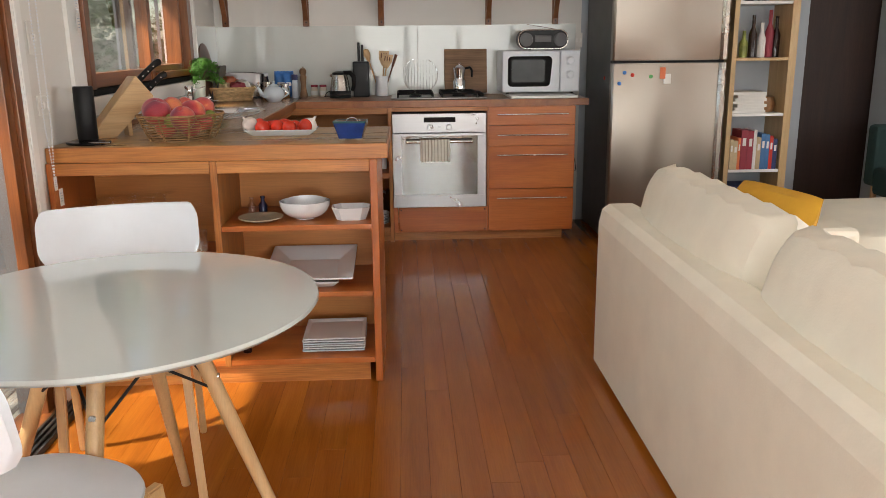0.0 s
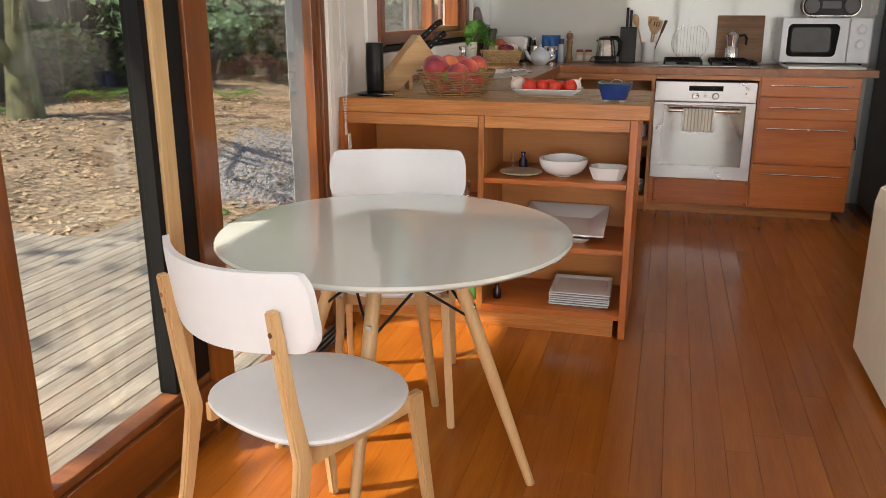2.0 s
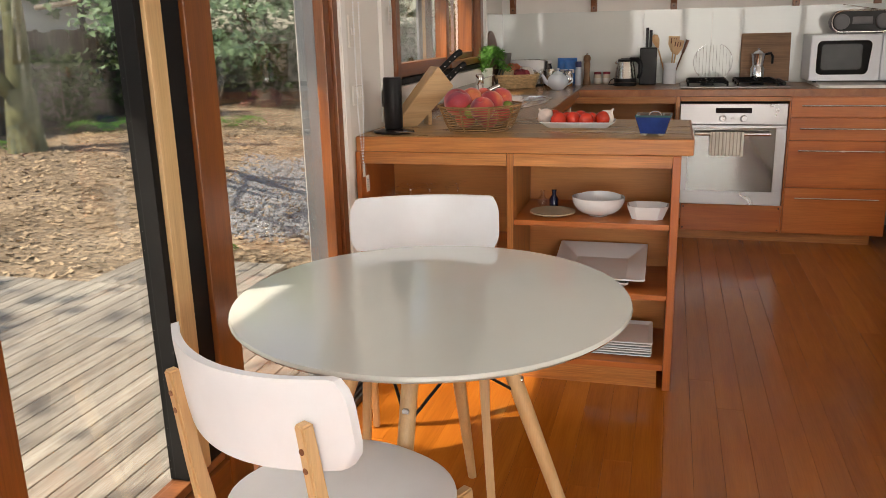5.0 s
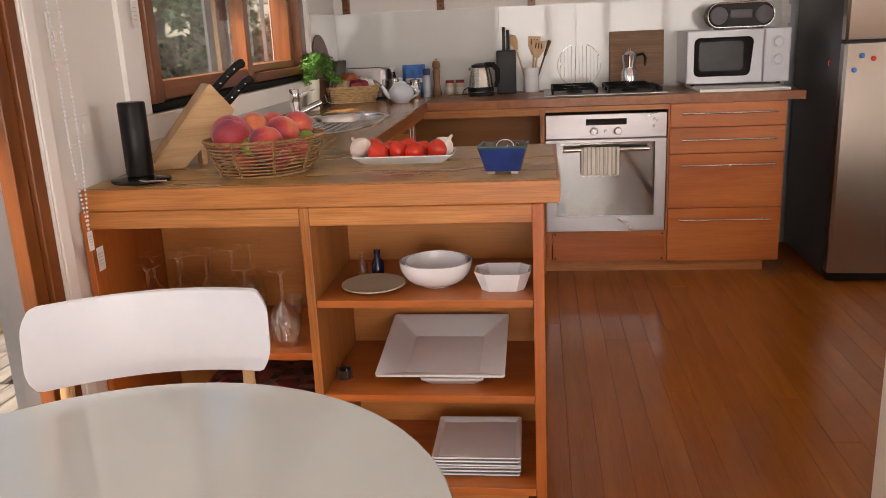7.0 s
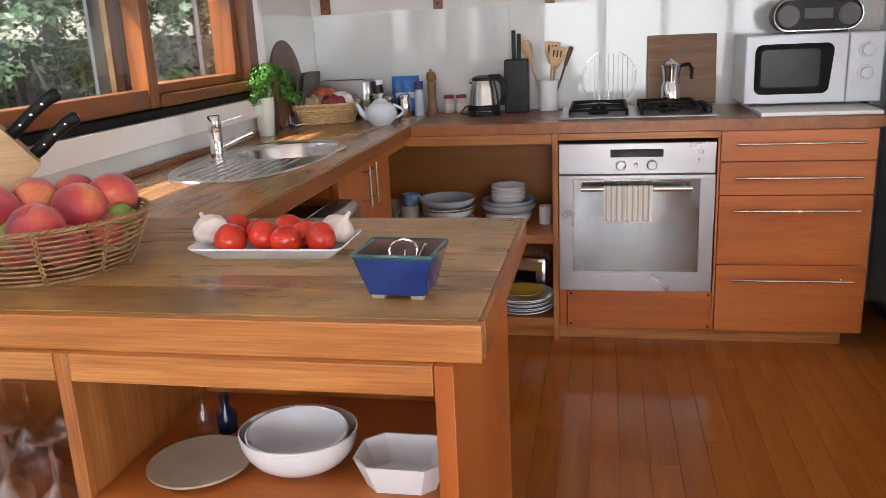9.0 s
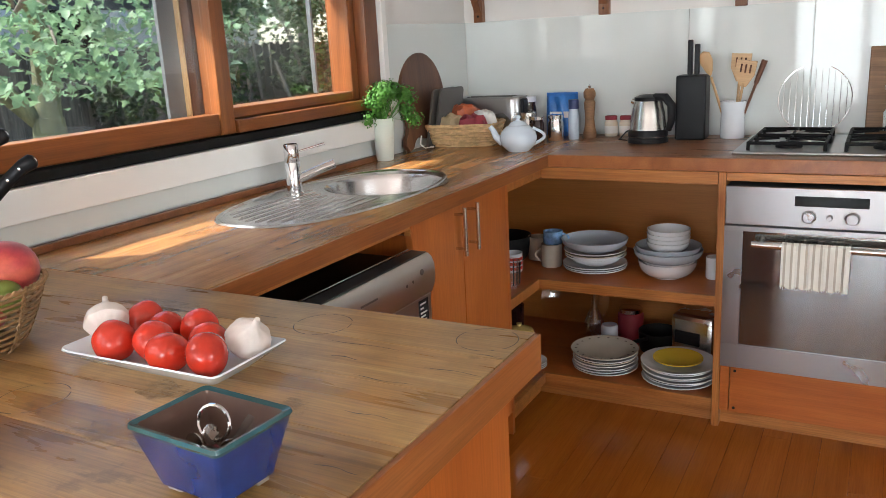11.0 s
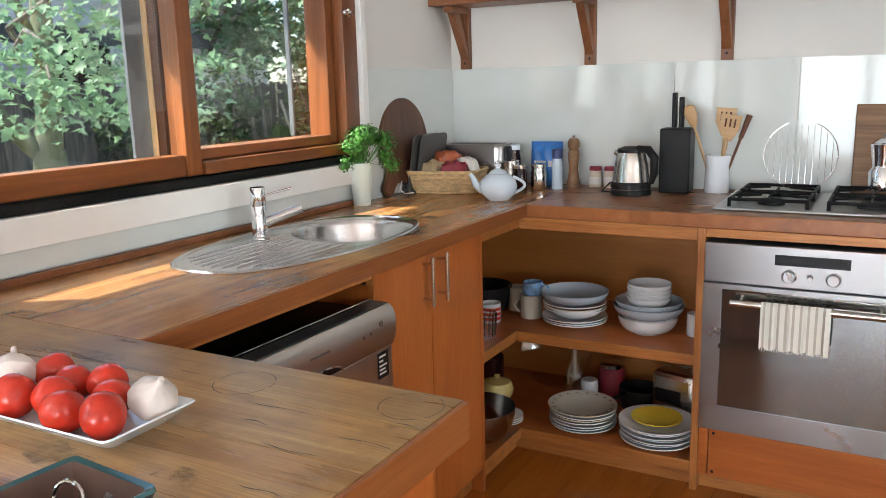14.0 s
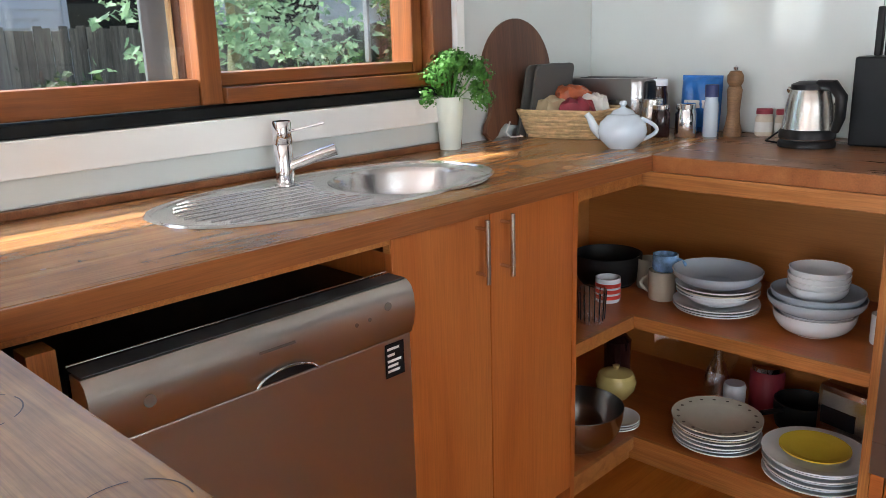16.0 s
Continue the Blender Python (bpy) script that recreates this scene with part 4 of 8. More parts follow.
tube(bm, [(0.069, 0.26 + 0.12 * k / n, 0.722 + 0.02 * math.sin(math.pi * k / n) ** 0.6) for k in range(n + 1)], 0.0022, 6)
part("grip_rim", bm, CHROME, cpan)
part("label", slab(0.0525, 0.545, 0.638, 0.0535, 0.592, 0.705), BLACKP, dish, "black energy label with pale lines")
bm = bmesh.new()
for k, (a, b) in enumerate(((0.0, 0.030), (0.012, 0.018), (0.024, 0.034), (0.034, 0.026), (0.044, 0.03))):
    box(bm, 0.0536, 0.55, 0.692 - a, 0.0539, 0.55 + b, 0.697 - a)
part("label_text", bm, PAPER, dish)
bm = bmesh.new()
for y, z, r in ((0.545, 0.785, 0.008), (0.50, 0.772, 0.004), (0.47, 0.770, 0.004), (0.085, 0.765, 0.010)):
    bm = bmesh.new()
    lathe(bm, [(0, 0), (r, 0), (r, 0.002), (0, 0.002)], 12)
    moved(bm, pose(0.0665, y, z, 0, 90, 0))
    part("button", bm, FAINT, cpan)
part("name_bar", slab(0.0655, 0.27, 0.776, 0.0672, 0.34, 0.781), FAINT, cpan)

# unseen overhangs shading the glazed side, added and sized to limit the sun
setting("eave", "unseen white lined overhang added to limit sun on the glazed side", "eave", slab(-0.67, WS - 0.4, 2.36, WX - 0.152, WB + 0.6, 2.44), CEIL)
setting("eave_door", "unseen deeper overhang added to limit sun through the glazed doors", "eave", slab(-0.90, WS - 0.4, 2.36, -0.724, 3.9, 2.44), CEIL)
setting("roof", "dark metal roof over the house", "roof", slab(-0.74, WS - 0.5, CEILZ + 0.13, WR + 0.6, WB + 0.7, CEILZ + 0.2), DARKGREY)
setting("eave_board", "unseen white fascia board added at the overhang's edge", "eave", slab(-0.72, WS - 0.5, 2.35, -0.672, WB + 0.7, CEILZ + 0.128), TRIM)

# ---- sink and tap ----
sink = thing("sink", "stainless steel sink with a round bowl and oval drainer", "sink", SCX, SCY, TOP)


def egg(a, r0, r1, half):
    """Outline point of the sink plate: two round ends of different size."""
    y = half * math.sin(a)
    w = r0 + (r1 - r0) * (0.5 + 0.5 * math.sin(a))
    return (w * math.copysign(abs(math.cos(a)) ** 0.72, math.cos(a)), y)


bm = bmesh.new()
n = 64
BC, BR = (0.035, 0.178), 0.183      # bowl middle (from the sink's) and radius
outer = [egg(2 * math.pi * k / n, 0.215, 0.235, 0.43) for k in range(n)]
inner = [(BC[0] + BR * math.cos(2 * math.pi * k / n), BC[1] + BR * math.sin(2 * math.pi * k / n)) for k in range(n)]
rings = [[bm.verts.new((x, y, 0.0005)) for x, y in outer], [bm.verts.new((x * 0.985, y * 0.99, 0.005)) for x, y in outer], [bm.verts.new((x * 0.955, y * 0.975, 0.005)) for x, y in outer], [bm.verts.new((x * 0.93, y * 0.965, 0.0015)) for x, y in outer]]
mid = [((0.45 * ox * 0.93 + 0.55 * ix), (0.45 * oy * 0.965 + 0.55 * iy)) for (ox, oy), (ix, iy) in zip(outer, inner)]
rings.append([bm.verts.new((x, y, 0.0018)) for x, y in mid])
for rr, z in ((1.06, 0.0025), (1.0, 0.001), (0.965, -0.012), (0.94, -0.10), (0.86, -0.15), (0.55, -0.160), (0.12, -0.163)):
    rings.append([bm.verts.new((BC[0] + (x - BC[0]) * rr, BC[1] + (y - BC[1]) * rr, z)) for x, y in inner])
for a, b in zip(rings, rings[1:]):
    for k in range(n):
        bm.faces.new((a[k], a[(k + 1) % n], b[(k + 1) % n], b[k]))
bm.faces.new(rings[-1])
part("basin", bm, SINKS, sink)
bm = bmesh.new()
for k in range(9):
    x = -0.125 + 0.033 * k
    y0 = -0.375 + 0.9 * (x - 0.0) ** 2 * 4
    y1 = BC[1] - math.sqrt(max(0.0, (BR + 0.035) ** 2 - (x - BC[0]) ** 2)) if abs(x - BC[0]) < BR + 0.035 else 0.1
    if y1 - y0 > 0.05:
        tube(bm, [(x, y0, 0.0015), (x, y0 + 0.02, 0.0025), (x, y1 - 0.02, 0.0025), (x, y1, 0.0015)], 0.0028, 8)
part("drainer_ribs", bm, SINKS, sink)
bm = bmesh.new()
lathe(bm, [(0, 0), (0.04, 0), (0.04, 0.003), (0.03, 0.004), (0.0, 0.002)], 24, (BC[0], BC[1], -0.163))
part("waste", bm, CHROME, sink)
tap = thing("tap", "chrome mixer tap with a slanted spout", "tap", 0.064, 5.337, TOP + 0.003)
bm = bmesh.new()
lathe(bm, [(0, 0), (0.026, 0), (0.026, 0.005), (0.0215, 0.007), (0.0215, 0.092), (0.0205, 0.094), (0.0215, 0.096), (0.0215, 0.142), (0.019, 0.146), (0, 0.146)], 28)
part("body", bm, CHROME, tap)
bm = bmesh.new()
tube(bm, [(0.012, 0.010, 0.045), (0.055, 0.050, 0.066), (0.088, 0.082, 0.080)], 0.0135, 16)
part("spout", bm, CHROME, tap)
bm = bmesh.new()
tube(bm, [(0.012, 0.01, 0.122), (0.045, 0.045, 0.132), (0.068, 0.068, 0.139)], [0.003, 0.003, 0.0035], 8)
part("lever", bm, CHROME, tap)

# ---- dining table ----
table = thing("dining_table", "round white gloss table on four splayed beech legs", "table", 0.523, 2.763, 0.0)
TR = 0.470
bm = bmesh.new()
lathe(bm, [(0, 0.682), (TR - 0.03, 0.682), (TR - 0.006, 0.690), (TR, 0.697), (TR, 0.701), (TR - 0.003, 0.705), (0, 0.705)], 72)
part("tabletop", bm, TABLEW, table)
LEGA = [radians(0 + 90 * k) for k in range(4)]
for a in LEGA:
    bm = bmesh.new()
    c, s = math.cos(a), math.sin(a)
    tube(bm, [(0.14 * c, 0.14 * s, 0.682), (0.23 * c, 0.23 * s, 0.43), (0.385 * c, 0.385 * s, 0.0)], [0.0195, 0.019, 0.0125], 18)
    lg = part("leg", bm, BEECH, table)
    bm = bmesh.new()
    lathe(bm, [(0, 0), (0.009, 0), (0.008, 0.004), (0, 0.005)], 12)
    moved(bm, pose(0.202 * c, 0.202 * s, 0.51, 0, 90, math.degrees(a)) @ pose(0, 0, 0.0165))
    part("bolt", bm, SATIN, lg)
for i in range(4):
    a, b = LEGA[i], LEGA[(i + 1) % 4]
    for p, q in ((a, b), (b, a)):
        bm = bmesh.new()
        tube(bm, [(0.15 * math.cos(p), 0.15 * math.sin(p), 0.66), (0.212 * math.cos(q), 0.212 * math.sin(q), 0.475)], 0.0038, 8)
        part("brace", bm, IRON, table)

# ---- chairs ----


def build_chair():
    """White chair facing +y, its seat's middle at the origin."""
    c = thing("dining_chair", "white plastic chair with a curved back and beech legs", "chair", 0, 0, 0, group="chairs round the table")
    bm = bmesh.new()
    n, outline = 44, []
    for k in range(n):
        a = 2 * math.pi * k / n
        ca, sa = math.cos(a), math.sin(a)
        w = 0.215 + 0.018 * (-sa)
        outline.append((w * math.copysign(abs(ca) ** 0.8, ca), 0.205 * math.copysign(abs(sa) ** 0.8, sa)))
    for zz, sc in ((0.428, 0.86), (0.430, 0.97), (0.438, 1.0), (0.444, 0.99), (0.446, 0.95), (0.441, 0.6), (0.439, 0.25)):
        for x, y in outline:
            bm.verts.new((x * sc, y * sc, zz))
    bm.verts.ensure_lookup_table()
    for r in range(6):
        for k in range(n):
            bm.faces.new([bm.verts[i] for i in (r * n + k, r * n + (k + 1) % n, (r + 1) * n + (k + 1) % n, (r + 1) * n + k)])
    bm.faces.new([bm.verts[k] for k in range(n)][::-1])
    bm.faces.new([bm.verts[6 * n + k] for k in range(n)])
    part("seat", bm, WHITEP, c)
    # curved backrest: ends swept forward
    bm = bmesh.new()
    nu, nv, grid = 48, 8, {}
    for side, off in ((0, 0.0), (1, 0.016)):
        for i in range(nu + 1):
            u = -1 + 2 * i / nu
            for j in range(nv + 1):
                v = j / nv
                tall = 0.166 * (1 - 0.03 * u * u)
                pinch = 1.0 - 0.03 * (1 - min(1, min(v, 1 - v) / 0.25)) ** 2
                x = 0.23 * u * pinch
                y = -0.268 + 0.08 * u * u + off - 0.02 * (v - 0.5)
                edge = 1 - math.sqrt(max(0.0, 1 - max(0.0, (abs(u) - 0.90) / 0.10) ** 2))
                z = 0.644 + 0.012 * u * u + tall * (0.5 + (v - 0.5) * (1 - 0.26 * edge))
                grid[side, i, j] = bm.verts.new((x, y, z))
    for side in (0, 1):
        for i in range(nu):
            for j in range(nv):
                bm.faces.new([grid[side, i + a, j + b] for a, b in ((0, 0), (1, 0), (1, 1), (0, 1))])
    for i in range(nu):
        for j in (0, nv):
            bm.faces.new([grid[0, i, j], grid[0, i + 1, j], grid[1, i + 1, j], grid[1, i, j]])
    for j in range(nv):
        for i in (0, nu):
            bm.faces.new([grid[0, i, j], grid[0, i, j + 1], grid[1, i, j + 1], grid[1, i, j]])
    part("backrest", bm, WHITEP, c)
    for sx in (-1, 1):
        # rear leg runs up to the backrest
        bm = bmesh.new()
        pts = [(0.190 * sx, -0.275, 0.0), (0.186 * sx, -0.220, 0.24), (0.181 * sx, -0.188, 0.42), (0.178 * sx, -0.210, 0.55), (0.175 * sx, -0.236, 0.745)]
        wid = [0.011, 0.015, 0.019, 0.015, 0.012]
        rings = []
        for (x, y, z), w in zip(pts, wid):
            rings.append([bm.verts.new((x + dx * 0.011, y + dy * w, z)) for dx, dy in ((-1, -1), (1, -1), (1, 1), (-1, 1))])
        for a, b in zip(rings, rings[1:]):
            for k in range(4):
                bm.faces.new((a[k], a[(k + 1) % 4], b[(k + 1) % 4], b[k]))
        bm.faces.new(rings[0][::-1])
        bm.faces.new(rings[-1])
        bmesh.ops.bevel(bm, geom=[e for e in bm.edges], offset=0.004, segments=2, affect="EDGES")
        lg = part("rear_leg", bm, BEECH, c)
        for z in (0.665, 0.70):
            bm = bmesh.new()
            lathe(bm, [(0, 0), (0.0055, 0), (0.0055, 0.0015), (0, 0.0015)], 10)
            moved(bm, pose(0.1757 * sx, -0.2385 - 0.14 * (z - 0.665), z, 90, 0, 0))
            part("screw_hole", bm, SHELFW, lg)
        bm = bmesh.new()
        rings = []
        for (x, y, z), w in zip([(0.18 * sx, 0.215, 0.0), (0.168 * sx, 0.185, 0.25), (0.16 * sx, 0.165, 0.428)], [0.010, 0.016, 0.022]):
            rings.append([bm.verts.new((x + dx * 0.012, y + dy * w, z)) for dx, dy in ((-1, -1), (1, -1), (1, 1), (-1, 1))])
        for a, b in zip(rings, rings[1:]):
            for k in range(4):
                bm.faces.new((a[k], a[(k + 1) % 4], b[(k + 1) % 4], b[k]))
        bm.faces.new(rings[0][::-1])
        bm.faces.new(rings[-1])
        bmesh.ops.bevel(bm, geom=[e for e in bm.edges], offset=0.004, segments=2, affect="EDGES")
        part("front_leg", bm, BEECH, c)
        part("side_rail", slab(sx * 0.157 - 0.009, -0.17, 0.385, sx * 0.157 + 0.009, 0.15, 0.428, bev=0.003), BEECH, c)
    part("front_rail", slab(-0.15, 0.135, 0.39, 0.15, 0.153, 0.427, bev=0.003), BEECH, c)
    return c


chair = build_chair()
chair.matrix_basis = pose(0.472, 2.31, 0, 0, 0, -24)
chair2 = copy_thing(chair, pose(0.382, 3.175, 0, 0, 0, 195))
chair2["label"] = "white plastic chair with its curved back to the shelf unit"

# ---- sofa ----


def cushion(bm, w, d, h, puff=0.35, n=14):
    """A soft block, fuller in the middle, base at z = 0, centred."""
    grid = {}
    for i in range(n + 1):
        for j in range(n + 1):
            u, v = -1 + 2 * i / n, -1 + 2 * j / n
            f = (1 - abs(u) ** 3.2) * (1 - abs(v) ** 3.2)
            x, y = u * w / 2 * (1 - 0.03 * abs(v) ** 4), v * d / 2 * (1 - 0.03 * abs(u) ** 4)
            crease = 0.006 * math.sin(9 * u + 3 * v) * f
            grid[0, i, j] = bm.verts.new((x, y, h / 2 - h / 2 * (f ** puff)))
            grid[1, i, j] = grid[0, i, j] if i in (0, n) or j in (0, n) else bm.verts.new((x, y, h / 2 + h / 2 * (f ** puff) + crease))
    for s in (0, 1):
        for i in range(n):
            for j in range(n):
                q = [grid[s, i + a, j + b] for a, b in ((0, 0), (1, 0), (1, 1), (0, 1))]
                if len(set(q)) == 4:
                    bm.faces.new(q if s else q[::-1])
    return bm


sofa = thing("sofa", "cream leather corner sofa with loose back cushions", "sofa", 1.955, 0.0, 0.0)
SY1 = 3.98
bm = bmesh.new()
o = [(0.0, 0.03), (0.0, 0.60), (0.012, 0.655), (0.04, 0.675), (0.13, 0.675), (0.16, 0.66), (0.17, 0.60), (0.17, 0.03)]
lo = [bm.verts.new((x, 0.9, z)) for x, z in o]
hi = [bm.verts.new((x, SY1, z)) for x, z in o]
bm.faces.new(lo)
bm.faces.new(hi[::-1])
for i in range(len(o)):
    bm.faces.new((lo[i], lo[(i + 1) % len(o)], hi[(i + 1) % len(o)], hi[i]))
bmesh.ops.bevel(bm, geom=[e for e in bm.edges if e.is_manifold and e.calc_face_angle(0) > 0.9], offset=0.012, segments=3, affect="EDGES")
part("back", bm, LEATHER, sofa)
part("arm", slab(0.172, SY1 - 0.2, 0.03, 0.95, SY1, 0.60, bev=0.03), LEATHER, sofa)
part("base", slab(0.172, 0.9, 0.03, 0.95, SY1 - 0.202, 0.26, bev=0.01), LEATHER, sofa)
for k in range(3):
    bm = cushion(bmesh.new(), 0.76, 0.92, 0.20, 0.18)
    moved(bm, pose(0.575, 1.38 + 0.925 * k, 0.262))
    part("seat_cushion", bm, LEATHER, sofa)
for y0, y1 in ((2.87, 3.91), (1.90, 2.85), (0.94, 1.88)):
    bm = cushion(bmesh.new(), 0.47, y1 - y0, 0.24, 0.26, 20)
    moved(bm, pose(0.075, (y0 + y1) / 2, 0.44, 0, -76, 0) @ pose(0.20, 0, -0.20))
    for v in bm.verts:
        wr = 0.008 * math.sin(46 * v.co.y + 5 * v.co.z) * max(0, (v.co.z - 0.62) / 0.2)
        v.co.x += wr
        v.co.z += 0.5 * wr
    part("back_cushion", bm, LEATHER, sofa)
for fx, fy in ((0.05, 1.0), (0.05, SY1 - 0.08), (0.88, 1.0), (0.88, SY1 - 0.08)):
    part("foot", slab(fx - 0.025, fy - 0.025, 0.0, fx + 0.025, fy + 0.025, 0.031), BLACKP, sofa)
chaise = thing("sofa_return", "cream leather chaise part of the corner sofa", "sofa", 2.92, 3.985, 0.0, group="corner sofa")
part("base", slab(0.0, 0.0, 0.03, 1.9, 0.95, 0.30, bev=0.02), LEATHER, chaise)
bm = cushion(bmesh.new(), 1.88, 0.93, 0.22, 0.14)
moved(bm, pose(0.95, 0.475, 0.30))
part("seat_cushion", bm, LEATHER, chaise)
for fx, fy in ((0.08, 0.08), (1.8, 0.08), (0.08, 0.85), (1.8, 0.85)):
    part("foot", slab(fx - 0.025, fy - 0.025, 0.0, fx + 0.025, fy + 0.025, 0.031), BLACKP, chaise)
for x, y, z, rx, ry, rz in ((2.42, 3.60, 0.60, 0, -66, 14), (2.50, 2.62, 0.57, 0, -60, 8)):
    bm = cushion(bmesh.new(), 0.42, 0.42, 0.13, 0.4)
    moved(bm, pose(0, 0, 0, rx, ry, rz) @ pose(0, 0, -0.065))
    solid("scatter_cushion", "mustard yellow square cushion on the cream sofa", "cushion", bm, MUSTARD, x, y, z, 0, "yellow cushions")
armchair = thing("armchair", "dark green upholstered chair in the hall corner", "chair", 4.55, 6.0, 0.0)
part("back", slab(-0.16, 0.28, 0.30, 0.55, 0.40, 0.72, bev=0.03), GREENCLOTH, armchair)
part("seat", slab(-0.16, -0.25, 0.25, 0.55, 0.279, 0.44, bev=0.03), GREENCLOTH, armchair)
for fx, fy in ((-0.1, -0.18), (0.5, -0.18), (-0.1, 0.34), (0.5, 0.34)):
    bm = bmesh.new()
    lathe(bm, [(0, 0), (0.015, 0), (0.022, 0.25 if fy < 0 else 0.30), (0, 0.25 if fy < 0 else 0.30)], 12, (fx, fy, 0))
    part("leg", bm, BEECH, armchair)

# ---- outside ----
SOIL, st, sb = tree_of("leaf_litter")
_v = coords(st, rnd=False)
_n1 = node(st, "ShaderNodeTexNoise", Scale=1.3, Detail=6.0, Roughness=0.65)
_n2 = node(st, "ShaderNodeTexVoronoi", Scale=34.0)
_n3 = node(st, "ShaderNodeTexNoise", Scale=60.0, Detail=4.0)
for _n in (_n1, _n2, _n3):
    st.links.new(_v, _n.inputs[0])
_c = ramp(st, _n1.outputs[0], [(0.3, (0.13, 0.105, 0.075)), (0.5, (0.24, 0.195, 0.145)), (0.72, (0.38, 0.32, 0.25))])
_c = mixed(st, _c, ramp(st, _n2.outputs[1], [(0.0, (0.22, 0.18, 0.14)), (1.0, (1.9, 1.75, 1.5))]), 0.85, "MULTIPLY")
st.links.new(_c, sb.inputs["Base Color"])
sb.inputs["Roughness"].default_value = 0.95
bump(st, sb, _n3.outputs[0], 0.8, 0.02)
GRAVEL = plain("blue_gravel", (0.30, 0.31, 0.325), 0.85, var=0.5, vscale=55, bstr=0.9, bscale=70)
BARK = plain("tree_bark", (0.17, 0.15, 0.12), 0.9, var=0.45, vscale=7, bstr=0.8, bscale=30, stretch=(1, 1, 0.35))
MOSSBARK = plain("mossy_bark", (0.16, 0.17, 0.09), 0.9, var=0.5, vscale=9, bstr=0.8, bscale=30, stretch=(1, 1, 0.4))
LEAF = plain("maple_leaf", (0.24, 0.385, 0.22), 0.55, var=0.4, vscale=2.2, bstr=0.05)
LEAF_D = plain("shrub_leaf", (0.05, 0.085, 0.028), 0.6, var=0.4, vscale=3.0, bstr=0.05)
FERN = plain("fern_frond", (0.10, 0.26, 0.04), 0.55, var=0.35, vscale=6, bstr=0.05)
DRY = plain("dry_leaf", (0.40, 0.30, 0.19), 0.8, var=0.75, vscale=5, bstr=0.05)
CLAD = plain("white_weatherboard", (0.80, 0.80, 0.80), 0.6, var=0.04)
ROOF = plain("dark_roof", (0.05, 0.055, 0.06), 0.6, var=0.15)
for _m in (LEAF, LEAF_D, FERN):
    # light passes through thin leaves
    _t = _m.node_tree
    _b = _t.nodes["Principled BSDF"]
    _tr = _t.nodes.new("ShaderNodeBsdfTranslucent")
    _mx = _t.nodes.new("ShaderNodeMixShader")
    _mx.inputs[0].default_value = 0.4
    _t.links.new(_b.inputs["Base Color"].links[0].from_socket, _tr.inputs[0])
    _t.links.new(_b.outputs[0], _mx.inputs[1])
    _t.links.new(_tr.outputs[0], _mx.inputs[2])
    _t.links.new(_mx.outputs[0], _t.nodes["Material Output"].inputs[0])


def ground_z(x, y):
    rise = min(1.0, max(0.0, (-2.4 - x) / 4.5))
    near = -0.30 + 0.28 * rise * rise * (3 - 2 * rise)
    return near + 0.04 * noise.noise(Vector((x * 0.6, y * 0.6, 0)))


bm = bmesh.new()
xs = [-4000, -600, -120, -40, -20, -12] + [-9 + 0.35 * k for k in range(25)] + [-0.245]
ys = [-4000, -600, -100, -30, -12, -6, -3] + [-1 + 0.4 * k for k in range(40)] + [16, 22, 40, 120, 600, 4000]
gv = [[bm.verts.new((x, y, ground_z(x, y))) for y in ys] for x in xs]
for i in range(len(xs) - 1):
    for j in range(len(ys) - 1):
        bm.faces.new((gv[i][j], gv[i + 1][j], gv[i + 1][j + 1], gv[i][j + 1]))
east = [-0.245, 6.2, 40, 600, 4000]
ev = [gv[-1]] + [[bm.verts.new((x, y, -0.32)) for y in ys] for x in east[1:]]
for i in range(len(east) - 1):
    for j in range(len(ys) - 1):
        bm.faces.new((ev[i][j], ev[i + 1][j], ev[i + 1][j + 1], ev[i][j + 1]))
setting("ground", "bare earth yard strewn with dry leaves and bark", "ground", bm, SOIL)

# gravel patch, real stones over a thin bed
random.seed(5)
bm = bmesh.new()
for k in range(9000):
    u, w = random.random(), random.random()
    x, y = -0.9 - (2.0 + 1.3 * w) * u + 0.12 * random.uniform(-1, 1), 6.9 + 3.6 * w + 0.2 * random.uniform(-1, 1)
    r = random.uniform(0.014, 0.03)
    m = pose(x, y, ground_z(x, y) + 0.006, random.uniform(0, 90), random.uniform(0, 90), random.uniform(0, 360)) @ Matrix.Diagonal((r, r * random.uniform(0.6, 1), r * random.uniform(0.45, 0.8), 1))
    vs = [bm.verts.new(m @ Vector(p)) for p in ((1, 0, 0), (-1, 0, 0), (0, 1, 0), (0, -1, 0), (0, 0, 1), (0, 0, -1))]
    for a, b, c in ((0, 2, 4), (2, 1, 4), (1, 3, 4), (3, 0, 4), (2, 0, 5), (1, 2, 5), (3, 1, 5), (0, 3, 5)):
        bm.faces.new((vs[a], vs[b], vs[c]))
tagged(setting("gravel", "patch of loose blue grey gravel", "gravel", bm, GRAVEL), kind="stuff")

# litter of dry leaves
bm = bmesh.new()
for k in range(11000):
    x, y = random.uniform(-7.5, -0.9), random.uniform(4.6, 13.5)
    if -3.6 < x < -1.0 and 7.0 < y < 10.4 and random.random() < 0.93:
        continue
    r = random.uniform(0.015, 0.045)
    m = pose(x, y, ground_z(x, y) + 0.012, random.uniform(-25, 25), random.uniform(-25, 25), random.uniform(0, 360))
    vs = [bm.verts.new(m @ Vector(p)) for p in ((r, 0, 0.004), (0, r * 0.5, 0), (-r, 0, 0.006), (0, -r * 0.5, 0))]
    bm.faces.new(vs)
tagged(setting("leaf_litter", "scattered dry brown leaves on the earth", "leaves", bm, DRY), kind="stuff")

